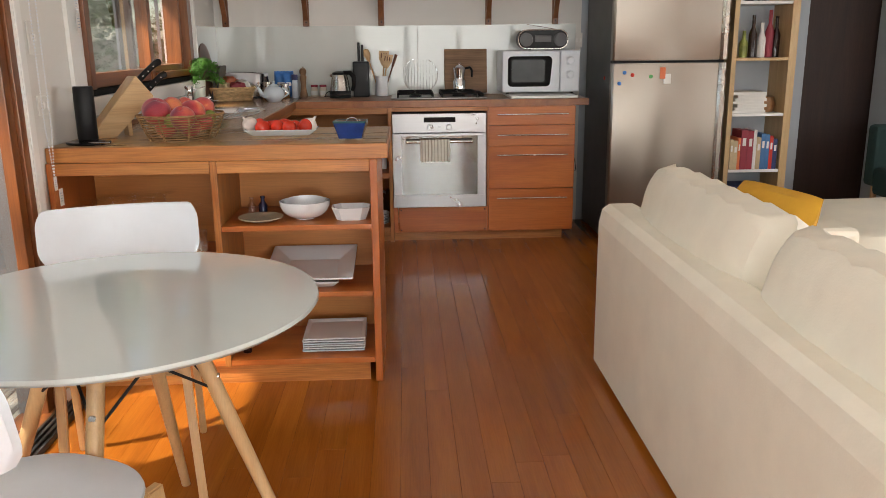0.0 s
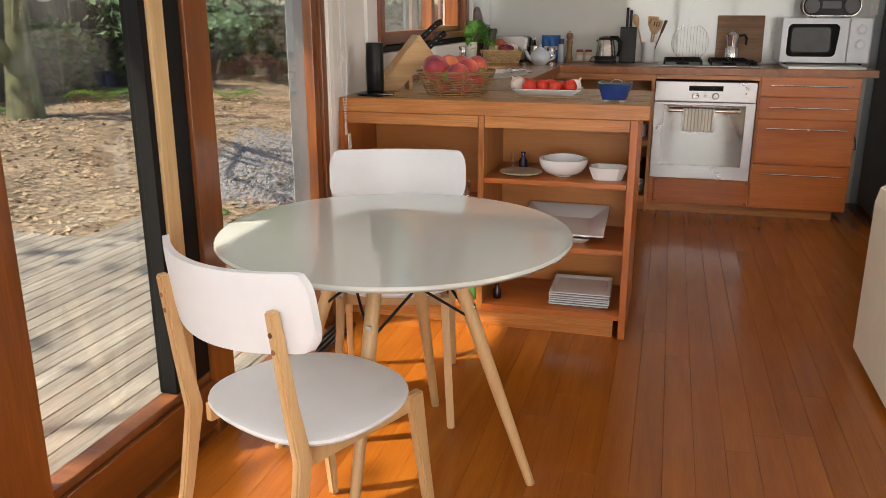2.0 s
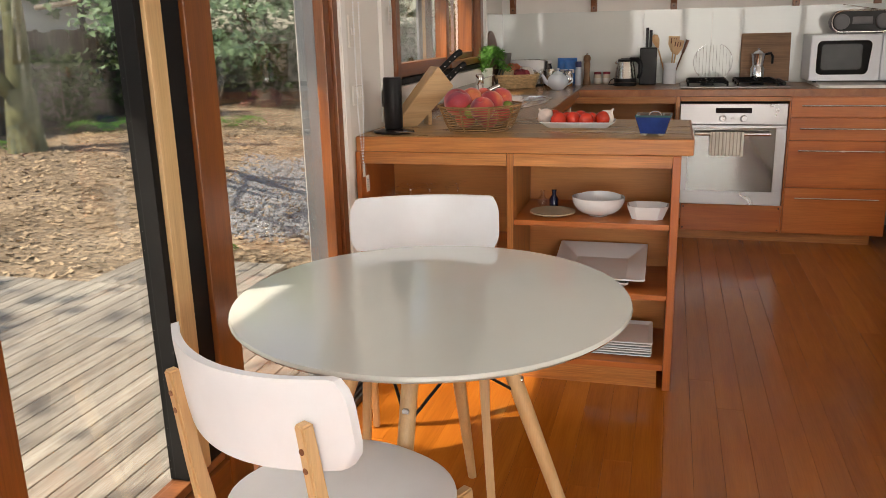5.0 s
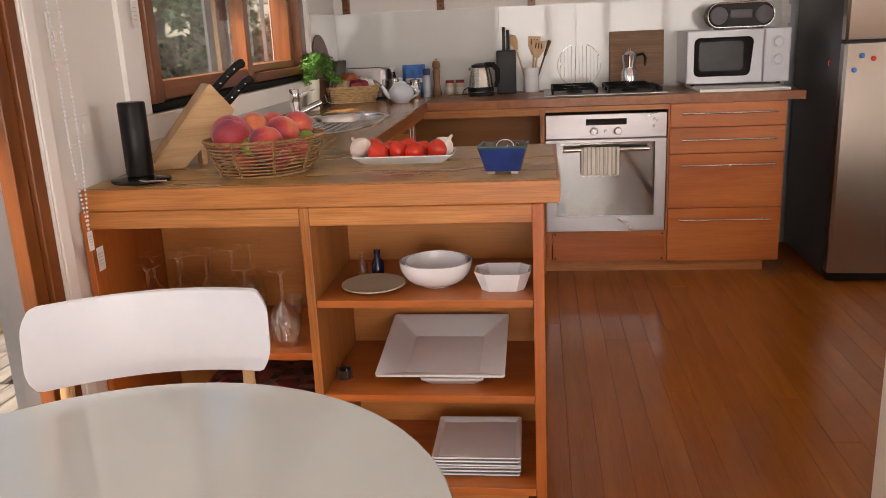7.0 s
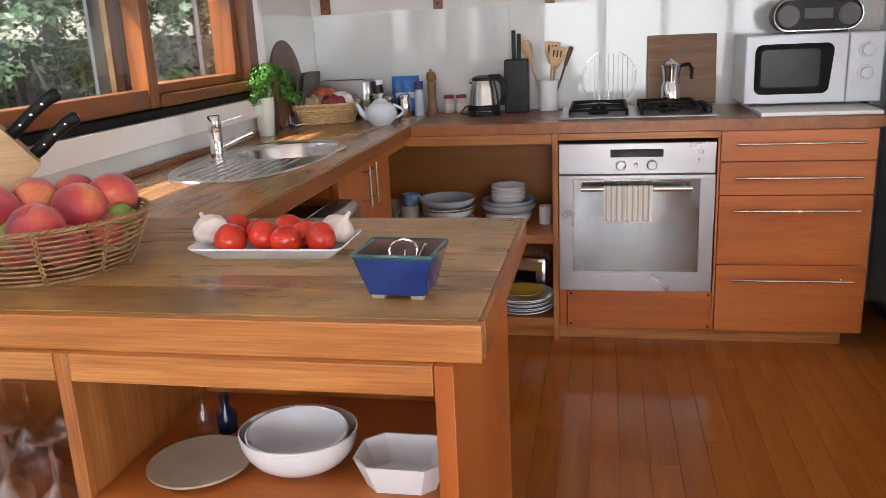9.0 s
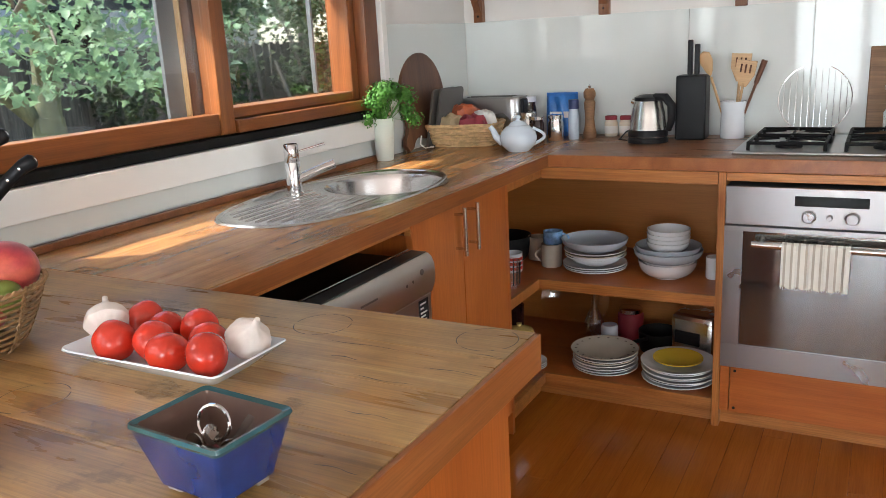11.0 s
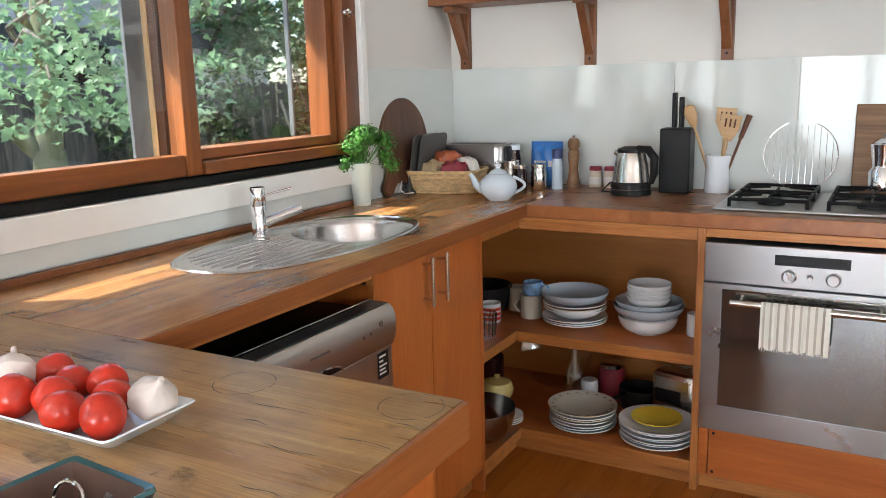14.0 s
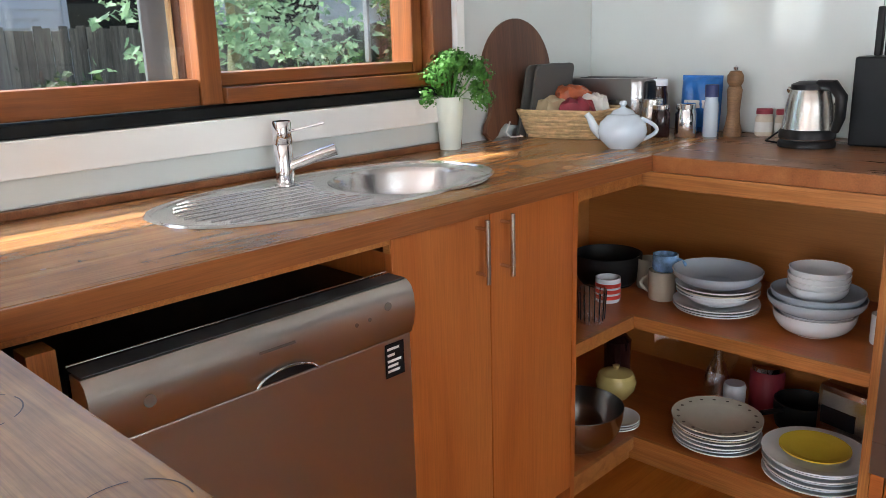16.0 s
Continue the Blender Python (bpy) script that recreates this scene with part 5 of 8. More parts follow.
# deck boards
deck = tagged(new("deck"), "weathered grey timber deck outside the glazed door", "deck", kind="structure")
DZ = -0.10
x = -0.262
while x > -3.0:
    y1 = 4.95
    part("board", slab(x - 0.088, -2.2, DZ - 0.022, x, y1, DZ, bev=0.0025), DECKW, deck)
    x -= 0.094
part("bearer", slab(-3.0, 4.90, -0.31, -0.30, 4.945, DZ - 0.024), DECKW, deck)
part("bearer", slab(-3.0, -2.1, -0.31, -2.95, 4.9, DZ - 0.024), DECKW, deck)
for k in range(3):
    part("bearer", slab(-2.9 + 0.9 * k, -2.1, -0.31, -2.85 + 0.9 * k, 4.88, DZ - 0.024), DECKW, deck)
step = thing("deck_step", "grey timber landing at the end of the deck", "deck step")
for k in range(11):
    part("board", slab(-2.30 + 0.0955 * k, 4.955, DZ - 0.022, -2.30 + 0.0955 * k + 0.089, 5.52, DZ, bev=0.0025), DECKW, step)
part("fascia", slab(-1.262, 4.96, -0.31, -1.25, 5.515, DZ - 0.024), FENCEW, step)
part("fascia", slab(-2.30, 5.50, -0.31, -1.265, 5.515, DZ - 0.024), FENCEW, step)

# paling fence along the boundary
FX = -8.4
fence = thing("paling_fence", "weathered grey vertical timber paling fence", "fence")
random.seed(11)
pal_mesh = []
for k in range(4):
    pal_mesh.append(mesh_of("paling", slab(-0.009, -0.049, 0.0, 0.009, 0.049, 1.62, bev=0.002), FENCEW))
y = 3.0
k = 0
while y < 18.0:
    o = new("paling", pal_mesh[k % 4])
    o.parent = fence
    o.matrix_basis = pose(FX + random.uniform(-0.006, 0.006), y, -0.16 + random.uniform(-0.03, 0.03), 0, random.uniform(-0.6, 0.6), 0)
    y += 0.101
    k += 1
for z in (0.2, 0.75, 1.25):
    part("rail", slab(FX - 0.07, 3.0, z, FX - 0.022, 18.0, z + 0.07), FENCEW, fence)
end_fence = thing("end_fence", "dark weathered timber fence closing the yard", "fence")
x = FX + 0.1
k = 0
while x < 0.9:
    o = new("paling", pal_mesh[k % 4])
    o.parent = end_fence
    o.matrix_basis = pose(x, 17.0, -0.2 + random.uniform(-0.03, 0.03), 0, 0, 90 + random.uniform(-0.6, 0.6))
    x += 0.101
    k += 1
part("rail", slab(FX, 17.022, 0.3, 0.9, 17.07, 0.37), FENCEW, end_fence)
part("rail", slab(FX, 17.022, 1.1, 0.9, 17.07, 1.17), FENCEW, end_fence)


# trees
def limb(bm, pts, r0, r1, seg=10):
    n = len(pts)
    tube(bm, pts, [r0 + (r1 - r0) * i / (n - 1) for i in range(n)], seg)


def lobed(bm, m, r):
    """One maple leaf, five lobes."""
    out = []
    for a, q in ((-90, 0.25), (-50, 0.62), (-25, 0.42), (5, 0.95), (35, 0.5), (62, 0.78), (90, 1.15), (118, 0.78), (145, 0.5), (175, 0.95), (205, 0.42), (230, 0.62)):
        out.append(bm.verts.new(m @ Vector((r * q * math.cos(radians(a)), r * q * math.sin(radians(a)), 0.12 * r * abs(math.cos(radians(a)))))))
    c = bm.verts.new(m @ Vector((0, 0, -0.05 * r)))
    for i in range(len(out)):
        bm.faces.new((c, out[i], out[(i + 1) % len(out)]))


def spray(bm, centre, spread_xyz, count, r0, r1, droop=25):
    for _ in range(count):
        p = Vector(centre) + Vector([random.gauss(0, s) for s in spread_xyz])
        m = Matrix.Translation(p) @ Euler((radians(random.gauss(-droop, 28)), radians(random.gauss(0, 28)), random.uniform(0, 6.28))).to_matrix().to_4x4()
        lobed(bm, m, random.uniform(r0, r1))


random.seed(21)
TX, TY = -6.75, 9.5
SX, SY = 2.6, -2.15          # from the trunk to the middle of the low leaves
maple = thing("maple_tree", "forked maple tree with mossy bark and pale green leaves", "tree", TX, TY, ground_z(TX, TY) - 0.03)
bm = bmesh.new()
limb(bm, [(0.04, -0.05, 0), (0.0, 0.0, 0.35), (0.0, 0.0, 0.8)], 0.24, 0.17, 14)
limb(bm, [(0.0, 0.0, 0.7), (0.03, 0.05, 1.5), (-0.02, 0.12, 2.4), (0.05, 0.2, 3.6)], 0.15, 0.09, 12)
limb(bm, [(0.0, 0.02, 0.65), (-0.25, -0.35, 1.15), (-0.45, -0.65, 1.7), (-0.5, -0.9, 2.8)], 0.12, 0.06, 10)
limb(bm, [(0.0, 0.0, 1.0), (0.5, -0.35, 1.9), (1.3, -1.1, 2.3), (SX, SY, 2.35)], 0.06, 0.035, 10)
part("trunk", bm, MOSSBARK, maple)
bm = bmesh.new()
BR_T = [((0.02, 0.1, 1.7), (0.5, -0.1, 1.85), (1.0, -0.35, 1.75), (1.4, -0.6, 1.5)), ((0.02, 0.1, 1.9), (0.7, 0.2, 2.2), (1.3, 0.1, 2.1), (1.8, -0.1, 1.8)), ((0.0, 0.1, 2.2), (0.4, 0.7, 2.9), (0.8, 1.2, 3.1), (1.2, 1.6, 2.9)),
        ((0.0, 0.12, 2.5), (0.5, -0.6, 3.0), (1.2, -1.2, 2.8), (1.9, -1.9, 2.2)), ((0.04, 0.2, 3.3), (0.8, 0.3, 3.7), (1.8, 0.2, 3.6), (2.5, 0.0, 3.1)),
        ((-0.5, -0.9, 2.6), (0.0, -1.7, 3.1), (0.8, -2.6, 3.1), (1.4, -3.2, 2.6)), ((0.04, 0.2, 3.4), (0.3, 1.2, 3.8), (0.9, 2.2, 3.5), (1.3, 2.8, 2.9))]
BR_T = [tuple((x + SX, y + SY, z) for x, y, z in b) for b in BR_T]
for b in BR_T:
    limb(bm, [(0.6 * SX, 0.6 * SY, min(b[0][2], 2.3))] + list(b), 0.03, 0.008, 7)
part("limbs", bm, BARK, maple)
bm = bmesh.new()
for b in BR_T[2:]:
    for i in range(1, 4):
        spray(bm, Vector(b[i]) + Vector((0, 0, 0.1)), (0.26, 0.28, 0.15), 36, 0.032, 0.062)
# low layered sprays on the two lowest limbs
for _ in range(48):
    u = random.random()
    p = Vector((random.uniform(0.75, 1.75), random.uniform(-0.9, 0.6), 0))
    p.z = 1.10 + 1.05 * u + 0.25 * max(0.0, p.y)
    p += Vector((SX, SY, 0))
    spray(bm, p, (0.15, 0.16, 0.05), 27, 0.028, 0.058, 35)
for _ in range(20):
    p = (random.uniform(-1.6, 4.6), random.uniform(-3.0, 3.2), random.uniform(3.0, 5.2))
    spray(bm, p, (0.30, 0.30, 0.18), 22, 0.045, 0.085)
part("crown", bm, LEAF, maple)

# big shade tree, out of view, added to cast dappled shade over the deck
random.seed(33)
oak = thing("shade_tree", "unseen broad tree with grey bark, added to dapple the deck", "tree", -5.2, -0.6, -0.3)
bm = bmesh.new()
limb(bm, [(0.1, 0.0, 0), (0.0, 0.0, 0.6), (0.0, 0.05, 2.2), (0.1, 0.0, 4.2)], 0.34, 0.2, 16)
part("trunk", bm, BARK, oak)
bm = bmesh.new()
for a in range(9):
    d = (math.cos(a * 0.7), math.sin(a * 0.7))
    limb(bm, [(0.05, 0.0, 3.2 + 0.15 * a), (1.2 * d[0], 1.2 * d[1], 4.3), (2.6 * d[0], 2.6 * d[1], 4.7)], 0.09, 0.02, 7)
part("limbs", bm, BARK, oak)
bm = bmesh.new()
for _ in range(125):
    a, rr = random.uniform(0, 6.28), 3.4 * math.sqrt(random.random())
    spray(bm, (rr * math.cos(a), rr * math.sin(a), random.uniform(3.7, 5.7)), (0.26, 0.26, 0.14), 14, 0.06, 0.11)
part("crown", bm, LEAF, oak)

# neighbour's trees and shrubs behind and along the fence
random.seed(44)


def shrub(name, label, x, y, z, w, h, count, mat, r0=0.04, r1=0.08):
    t = thing(name, label, "shrub", x, y, z)
    bm = bmesh.new()
    for _ in range(7):
        a = random.uniform(0, 6.28)
        limb(bm, [(0, 0, 0), (0.2 * w * math.cos(a), 0.2 * w * math.sin(a), 0.45 * h), (0.42 * w * math.cos(a), 0.42 * w * math.sin(a), 0.85 * h)], 0.02, 0.006, 5)
    part("stems", bm, BARK, t)
    bm = bmesh.new()
    for _ in range(count):
        a, rr = random.uniform(0, 6.28), w * 0.5 * random.random() ** 0.6
        zz = h * (0.12 + 0.85 * random.random() ** 0.8)
        spray(bm, (rr * math.cos(a), rr * math.sin(a), zz), (0.10, 0.10, 0.07), 8, r0, r1)
    part("foliage", bm, mat, t)
    return t


for sx, sy, w, h, cnt in ((-7.9, 11.6, 1.0, 1.2, 90), (-7.8, 13.4, 1.4, 1.9, 140), (-6.2, 15.4, 2.0, 2.6, 200), (-4.2, 15.8, 2.0, 2.4, 200), (-8.0, 8.0, 0.9, 0.9, 70), (-7.6, 15.6, 2.0, 3.0, 220), (-2.4, 15.6, 1.8, 2.2, 170)):
    shrub("shrub", "dark leafy garden shrub against the fence", sx, sy, ground_z(sx, sy) - 0.02, w, h, cnt, LEAF_D)
for sx, sy, s in ((-7.0, 11.4, 0.6), (-5.6, 12.6, 0.5), (-7.4, 9.4, 0.4), (-2.3, 6.45, 0.14)):
    f = thing("fern", "bright green fern growing by the fence", "fern", sx, sy, ground_z(sx, sy) - 0.01)
    bm = bmesh.new()
    for k in range(16):
        a = k * 0.4 + random.uniform(-0.1, 0.1)
        d = Vector((math.cos(a), math.sin(a), 0))
        side = Vector((-d.y, d.x, 0))
        for j in range(12):
            u = j / 11
            c = d * (s * u) + Vector((0, 0, s * (1.1 * u - 0.95 * u * u)))
            wv = 0.16 * s * math.sin(math.pi * min(1, u * 0.9 + 0.08))
            for sg in (-1, 1):
                q = [c, c + side * sg * wv + Vector((0, 0, -0.02)) + d * 0.02, c + d * 0.035 * s * 2]
                bm.faces.new([bm.verts.new(p) for p in q])
    part("fronds", bm, FERN, f)
# leaning poles and stones in the yard
for k, (px_, py_, h) in enumerate(((-7.5, 13.7, 1.75), (-7.35, 13.5, 1.3), (-7.1, 13.6, 1.5), (-6.6, 13.9, 1.2))):
    bm = bmesh.new()
    tube(bm, [(0, 0, 0), (0.02, 0.05 + 0.14 * k, h)], [0.038, 0.028], 8)
    solid("garden_stake", "grey timber stake leaning in the yard", "stake", bm, FENCEW, px_, py_, ground_z(px_, py_) - 0.02, 30 * k, "leaning stakes")

# neighbour's house
house = thing("neighbour_house", "white weatherboard house with a dark roof beyond the fence", "house", -12.6, 0.0, -0.3)
bm = bmesh.new()
for k in range(26):
    z0 = 0.2 + 0.15 * k
    vs = [(0.03, 4.0, z0), (0.03, 20.0, z0), (0.0, 20.0, z0 + 0.15), (0.0, 4.0, z0 + 0.15)]
    bm.faces.new([bm.verts.new(p) for p in vs])
    lo = [bm.verts.new(p) for p in ((0.03, 4.0, z0), (0.0, 4.0, z0), (0.0, 20.0, z0), (0.03, 20.0, z0))]
    bm.faces.new(lo)
box(bm, -4.0, 4.0, 0.0, -0.01, 20.0, 4.1)
part("wall", bm, CLAD, house)
part("roof", slab(-4.6, 3.4, 4.11, 0.7, 20.6, 4.25), ROOF, house)
part("gutter", slab(0.7, 3.4, 4.05, 0.82, 20.6, 4.2), CLAD, house)
for wy in (6.5, 10.0, 13.6):
    w = part("window", slab(0.03, wy, 1.5, 0.06, wy + 1.6, 2.7), BLACKG, house, "dark window pane")
    bm = bmesh.new()
    for a in ((wy - 0.08, 1.42, wy, 2.78), (wy + 1.6, 1.42, wy + 1.68, 2.78), (wy, 1.42, wy + 1.6, 1.499), (wy, 2.701, wy + 1.6, 2.78)):
        box(bm, 0.02, a[0], a[1], 0.08, a[2], a[3])
    part("frame", bm, CLAD, w)
car = thing("carport", "dark steel carport roof on posts beyond the fence", "carport", -9.9, 0.0, -0.3)
part("roof", slab(-1.6, 6.0, 2.52, 0.3, 15.0, 2.62), ROOF, car)
part("fascia", slab(0.3, 6.0, 2.40, 0.34, 15.0, 2.66), ROOF, car)
for py_ in (6.3, 10.4, 14.7):
    part("post", slab(0.0, py_, 0.0, 0.09, py_ + 0.09, 2.52), ROOF, car)
random.seed(55)
for bx, by, h in ((-13, 18, 7), (-8, 21, 8), (-10.6, 19.2, 8), (-6, 18.6, 7), (-2, 20, 7), (-17, 8, 8), (-12, -3, 7), (-7, -8, 7), (4, -12, 7), (10, 3, 7)):
    t = thing("garden_tree", "tall leafy tree in the neighbourhood", "tree", bx, by, -0.32, group="trees beyond the yard")
    bm = bmesh.new()
    limb(bm, [(0, 0, 0), (0.1, 0.05, h * 0.3), (0.0, 0.1, h * 0.7)], 0.25, 0.08, 9)
    for a in range(6):
        limb(bm, [(0.05, 0.05, h * (0.3 + 0.05 * a)), (1.1 * math.cos(a * 1.1), 1.1 * math.sin(a * 1.1), h * (0.5 + 0.05 * a)), (1.9 * math.cos(a * 1.1), 1.9 * math.sin(a * 1.1), h * (0.55 + 0.05 * a))], 0.07, 0.02, 6)
    part("trunk", bm, BARK, t)
    bm = bmesh.new()
    for _ in range(190):
        a, rr, zz = random.uniform(0, 6.28), random.random() ** 0.5, random.random()
        wr = h * 0.36 * math.sin(math.pi * (0.12 + 0.8 * zz)) * rr
        spray(bm, (wr * math.cos(a), wr * math.sin(a), h * (0.3 + 0.7 * zz)), (0.3, 0.3, 0.2), 9, 0.13, 0.24)
    part("crown", bm, LEAF, t)

# end openings: glazed doors and side window behind the walk
back_door = tagged(new("door_3"), "timber framed glazed doors in the end wall", "glazed door", kind="structure")
for k in range(5):
    part("stile", slab(0.30 + 0.935 * k - (0.04 if k else 0), WS - 0.11, 0, 0.36 + 0.935 * k, WS - 0.03, 2.14, bev=0.003), JOINERY, back_door)
for k in range(4):
    x0, x1 = 0.362 + 0.935 * k, 0.30 + 0.935 * (k + 1) - 0.042
    part("rail", slab(x0, WS - 0.10, 0.0, x1, WS - 0.04, 0.16), JOINERY, back_door)
    g = part("pane", slab(x0 - 0.005, WS - 0.073, 0.15, x1 + 0.005, WS - 0.068, 2.14), PANE, back_door)
    g.visible_shadow = False
side_window = tagged(new("window_2"), "wide timber framed side window", "window", kind="structure")
for y0, y1 in ((1.30, 1.36), (2.57, 2.63), (3.84, 3.90)):
    part("stile", slab(WR + 0.03, y0, 0.85, WR + 0.10, y1, 2.15), JOINERY, side_window)
for y0, y1 in ((1.36, 2.57), (2.63, 3.84)):
    g = part("pane", slab(WR + 0.06, y0 - 0.003, 0.85, WR + 0.065, y1 + 0.003, 2.15), PANE, side_window)
    g.visible_shadow = False

# ---- crockery shapes ----


def plate_prof(r, h=0.022, t=0.004):
    return [(0, 0), (r * 0.55, 0), (r * 0.62, 0.003), (r * 0.72, h * 0.45), (r, h), (r, h + t), (r * 0.72, h * 0.45 + t), (r * 0.6, 0.004 + t * 0.6), (0, 0.003 + t * 0.5)]


def bowl_prof(r, h, foot=0.5, t=0.005):
    out = [(0, 0), (r * foot, 0), (r * foot, 0.005)]
    for k in range(1, 7):
        u = k / 6
        out.append((r * (foot + (1 - foot) * math.sin(u * math.pi / 2)), 0.005 + (h - 0.005) * (1 - math.cos(u * math.pi / 2))))
    inner = [(x - t, z) for x, z in out[:2:-1]]
    inner[0] = (r - t * 0.6, h + 0.001)
    return out + inner + [(r * foot * 0.8, 0.009), (0, 0.009)]


def crock(name, label, category, prof, mat, x, y, z, group="", seg=40, sx=1.0, sy=1.0, rz=0.0, rx=0.0, ry=0.0):
    bm = bmesh.new()
    lathe(bm, prof, seg, sx=sx, sy=sy)
    return solid(name, label, category, bm, mat, x, y, z, rz, group, rx, ry)


def stack(name, label, category, items, x, y, z, group):
    """A pile: each piece a thing of its own, resting on the one below."""
    for kind, r, h, mat, rise in items:
        prof = plate_prof(r, h) if kind == "plate" else bowl_prof(r, h)
        crock(name if kind == "plate" else "bowl", label if kind == "plate" else "glazed bowl in a stack on the corner shelf", "plate" if kind == "plate" else "bowl", prof, mat,
              x + random.uniform(-0.003, 0.003), y + random.uniform(-0.003, 0.003), z, group)
        z += rise
    return z


random.seed(8)
S1, S0 = 0.4605, 0.1005
stack("side_plate", "white glazed plate in a stack on the corner shelf", "plate",
      [("plate", 0.118, 0.016, CERAM, 0.0085), ("plate", 0.122, 0.016, CERAM_LB, 0.0085), ("plate", 0.12, 0.016, CERAM, 0.012), ("bowl", 0.102, 0.042, CERAM, 0.018), ("plate", 0.116, 0.018, CERAM, 0.010), ("plate", 0.116, 0.018, CERAM_C, 0.010), ("plate", 0.118, 0.018, CERAM, 0.014), ("bowl", 0.126, 0.046, CERAM_B, 0.02)], 0.611, 6.412, S1, "crockery stack on the upper corner shelf")
stack("side_plate", "white glazed plate in a stack on the corner shelf", "plate",
      [("bowl", 0.105, 0.062, CERAM, 0.028), ("bowl", 0.102, 0.06, CERAM, 0.026), ("bowl", 0.124, 0.05, CERAM_B, 0.02), ("bowl", 0.118, 0.045, CERAM_B, 0.018), ("bowl", 0.078, 0.042, CERAM, 0.0155), ("bowl", 0.077, 0.042, CERAM, 0.0155), ("bowl", 0.078, 0.042, CERAM, 0.0155), ("bowl", 0.077, 0.042, CERAM, 0.0155)], 0.886, 6.416, S1, "bowl stack on the upper corner shelf")
z = stack("dinner_plate", "cream dinner plate in a stack on the low shelf", "plate",
          [("plate", 0.122, 0.02, CERAM, 0.010), ("plate", 0.120, 0.02, CERAM_LB, 0.010), ("plate", 0.122, 0.02, CERAM, 0.010), ("plate", 0.12, 0.02, CERAM, 0.010), ("plate", 0.118, 0.02, CERAM_C, 0.010), ("plate", 0.122, 0.02, CERAM, 0.012), ("plate", 0.126, 0.02, CERAM_C, 0.0)], 0.676, 6.318, S0, "plate stack on the low corner shelf")
rim = thing("plate_decoration", "small brown dots round the rim of the top plate", "plate decoration", 0.676, 6.318, z)
for k in range(18):
    a = 2 * math.pi * k / 18
    bm = bmesh.new()
    lathe(bm, [(0, 0), (0.005, 0.0), (0, 0.0006)], 8, (0.108 * math.cos(a), 0.108 * math.sin(a), 0.0218))
    part("dot", bm, RING, rim)
stack("dinner_plate", "white dinner plate in a stack on the low shelf", "plate",
      [("plate", 0.130, 0.018, CERAM, 0.0095), ("plate", 0.122, 0.018, CERAM_LB, 0.0095), ("plate", 0.130, 0.018, CERAM, 0.0095), ("plate", 0.122, 0.018, CERAM_B, 0.0095), ("plate", 0.130, 0.018, CERAM, 0.0095), ("plate", 0.122, 0.018, CERAM, 0.0095), ("plate", 0.133, 0.018, CERAM, 0.009)], 0.955, 6.308, S0, "second plate stack on the low corner shelf")
crock("salad_plate", "yellow glazed plate on top of the stack", "plate", plate_prof(0.088, 0.014), CERAM_Y, 0.952, 6.305, S0 + 0.0745)


def mug(label, mat, x, y, z, r=0.038, h=0.085, rz=0.0, stripes=None):
    t = thing("mug", label, "mug", x, y, z, rz, "mugs on the corner shelf")
    bm = bmesh.new()
    lathe(bm, [(0, 0), (r * 0.9, 0), (r, 0.006), (r, h), (r - 0.004, h), (r - 0.004, 0.008), (0, 0.007)], 28)
    part("cup", bm, mat, t)
    bm = bmesh.new()
    tube(bm, [(r - 0.003 + 0.026 * math.sin(math.pi * k / 8), 0, h * 0.2 + h * 0.6 * k / 8) for k in range(9)], 0.005, 8)
    part("handle", bm, mat, t)
    for k in range(stripes[0] if stripes else 0):
        bm = bmesh.new()
        zz = 0.012 + k * (h - 0.02) / stripes[0]
        lathe(bm, [(r + 0.0004, zz), (r + 0.0008, zz + 0.001), (r + 0.0008, zz + stripes[1]), (r + 0.0004, zz + stripes[1] + 0.001)], 28)
        part("stripe", bm, stripes[2], t)
    return t


mug("cream glazed mug on the corner shelf", CERAM_C, 0.43, 6.42, S1, 0.042, 0.09, 200)
mug("cream glazed mug at the back of the shelf", CERAM_C, 0.34, 6.50, S1, 0.04, 0.095, 120)
mug("blue patterned mug stacked on a cream mug", plain("blue_painted_glaze", (0.22, 0.40, 0.68), 0.15, var=0.55, vscale=32, bstr=0.02, coat=0.3), 0.435, 6.425, S1 + 0.0905, 0.038, 0.05, 10)
mug("white mug with red bands on the corner shelf", CERAM, 0.315, 6.30, S1, 0.038, 0.075, 150, (3, 0.011, REDP))
mug("white glazed mug beside the bowl stack", CERAM, 1.045, 6.44, S1, 0.03, 0.08, 80)
jar_black = crock("casserole", "black enamel casserole at the back of the shelf", "pot", bowl_prof(0.11, 0.10, 0.75), IRON, 0.21, 6.46, S1)
mug("dark mug at the back of the shelf", BLACKP, 0.52, 6.58, S1, 0.04, 0.09, 30)
g = thing("storage_glass", "clear glass tumbler with dark vertical stripes", "glass", 0.385, 6.11, S1)
bm = bmesh.new()
lathe(bm, [(0, 0), (0.036, 0), (0.04, 0.1), (0.038, 0.1), (0.034, 0.006), (0, 0.006)], 28)
part("cup", bm, GLASS, g)
bm = bmesh.new()
for k in range(16):
    a = 2 * math.pi * k / 16
    c, s = math.cos(a), math.sin(a)
    tube(bm, [(0.0366 * c, 0.0366 * s, 0.012), (0.0404 * c, 0.0404 * s, 0.094)], 0.0016, 5)
part("stripes", bm, BLACKP, g)
crock("water_glass", "clear glass tumbler on the corner shelf", "glass", [(0, 0), (0.032, 0), (0.036, 0.085), (0.034, 0.085), (0.03, 0.005), (0, 0.005)], GLASS, 0.36, 5.98, S1)
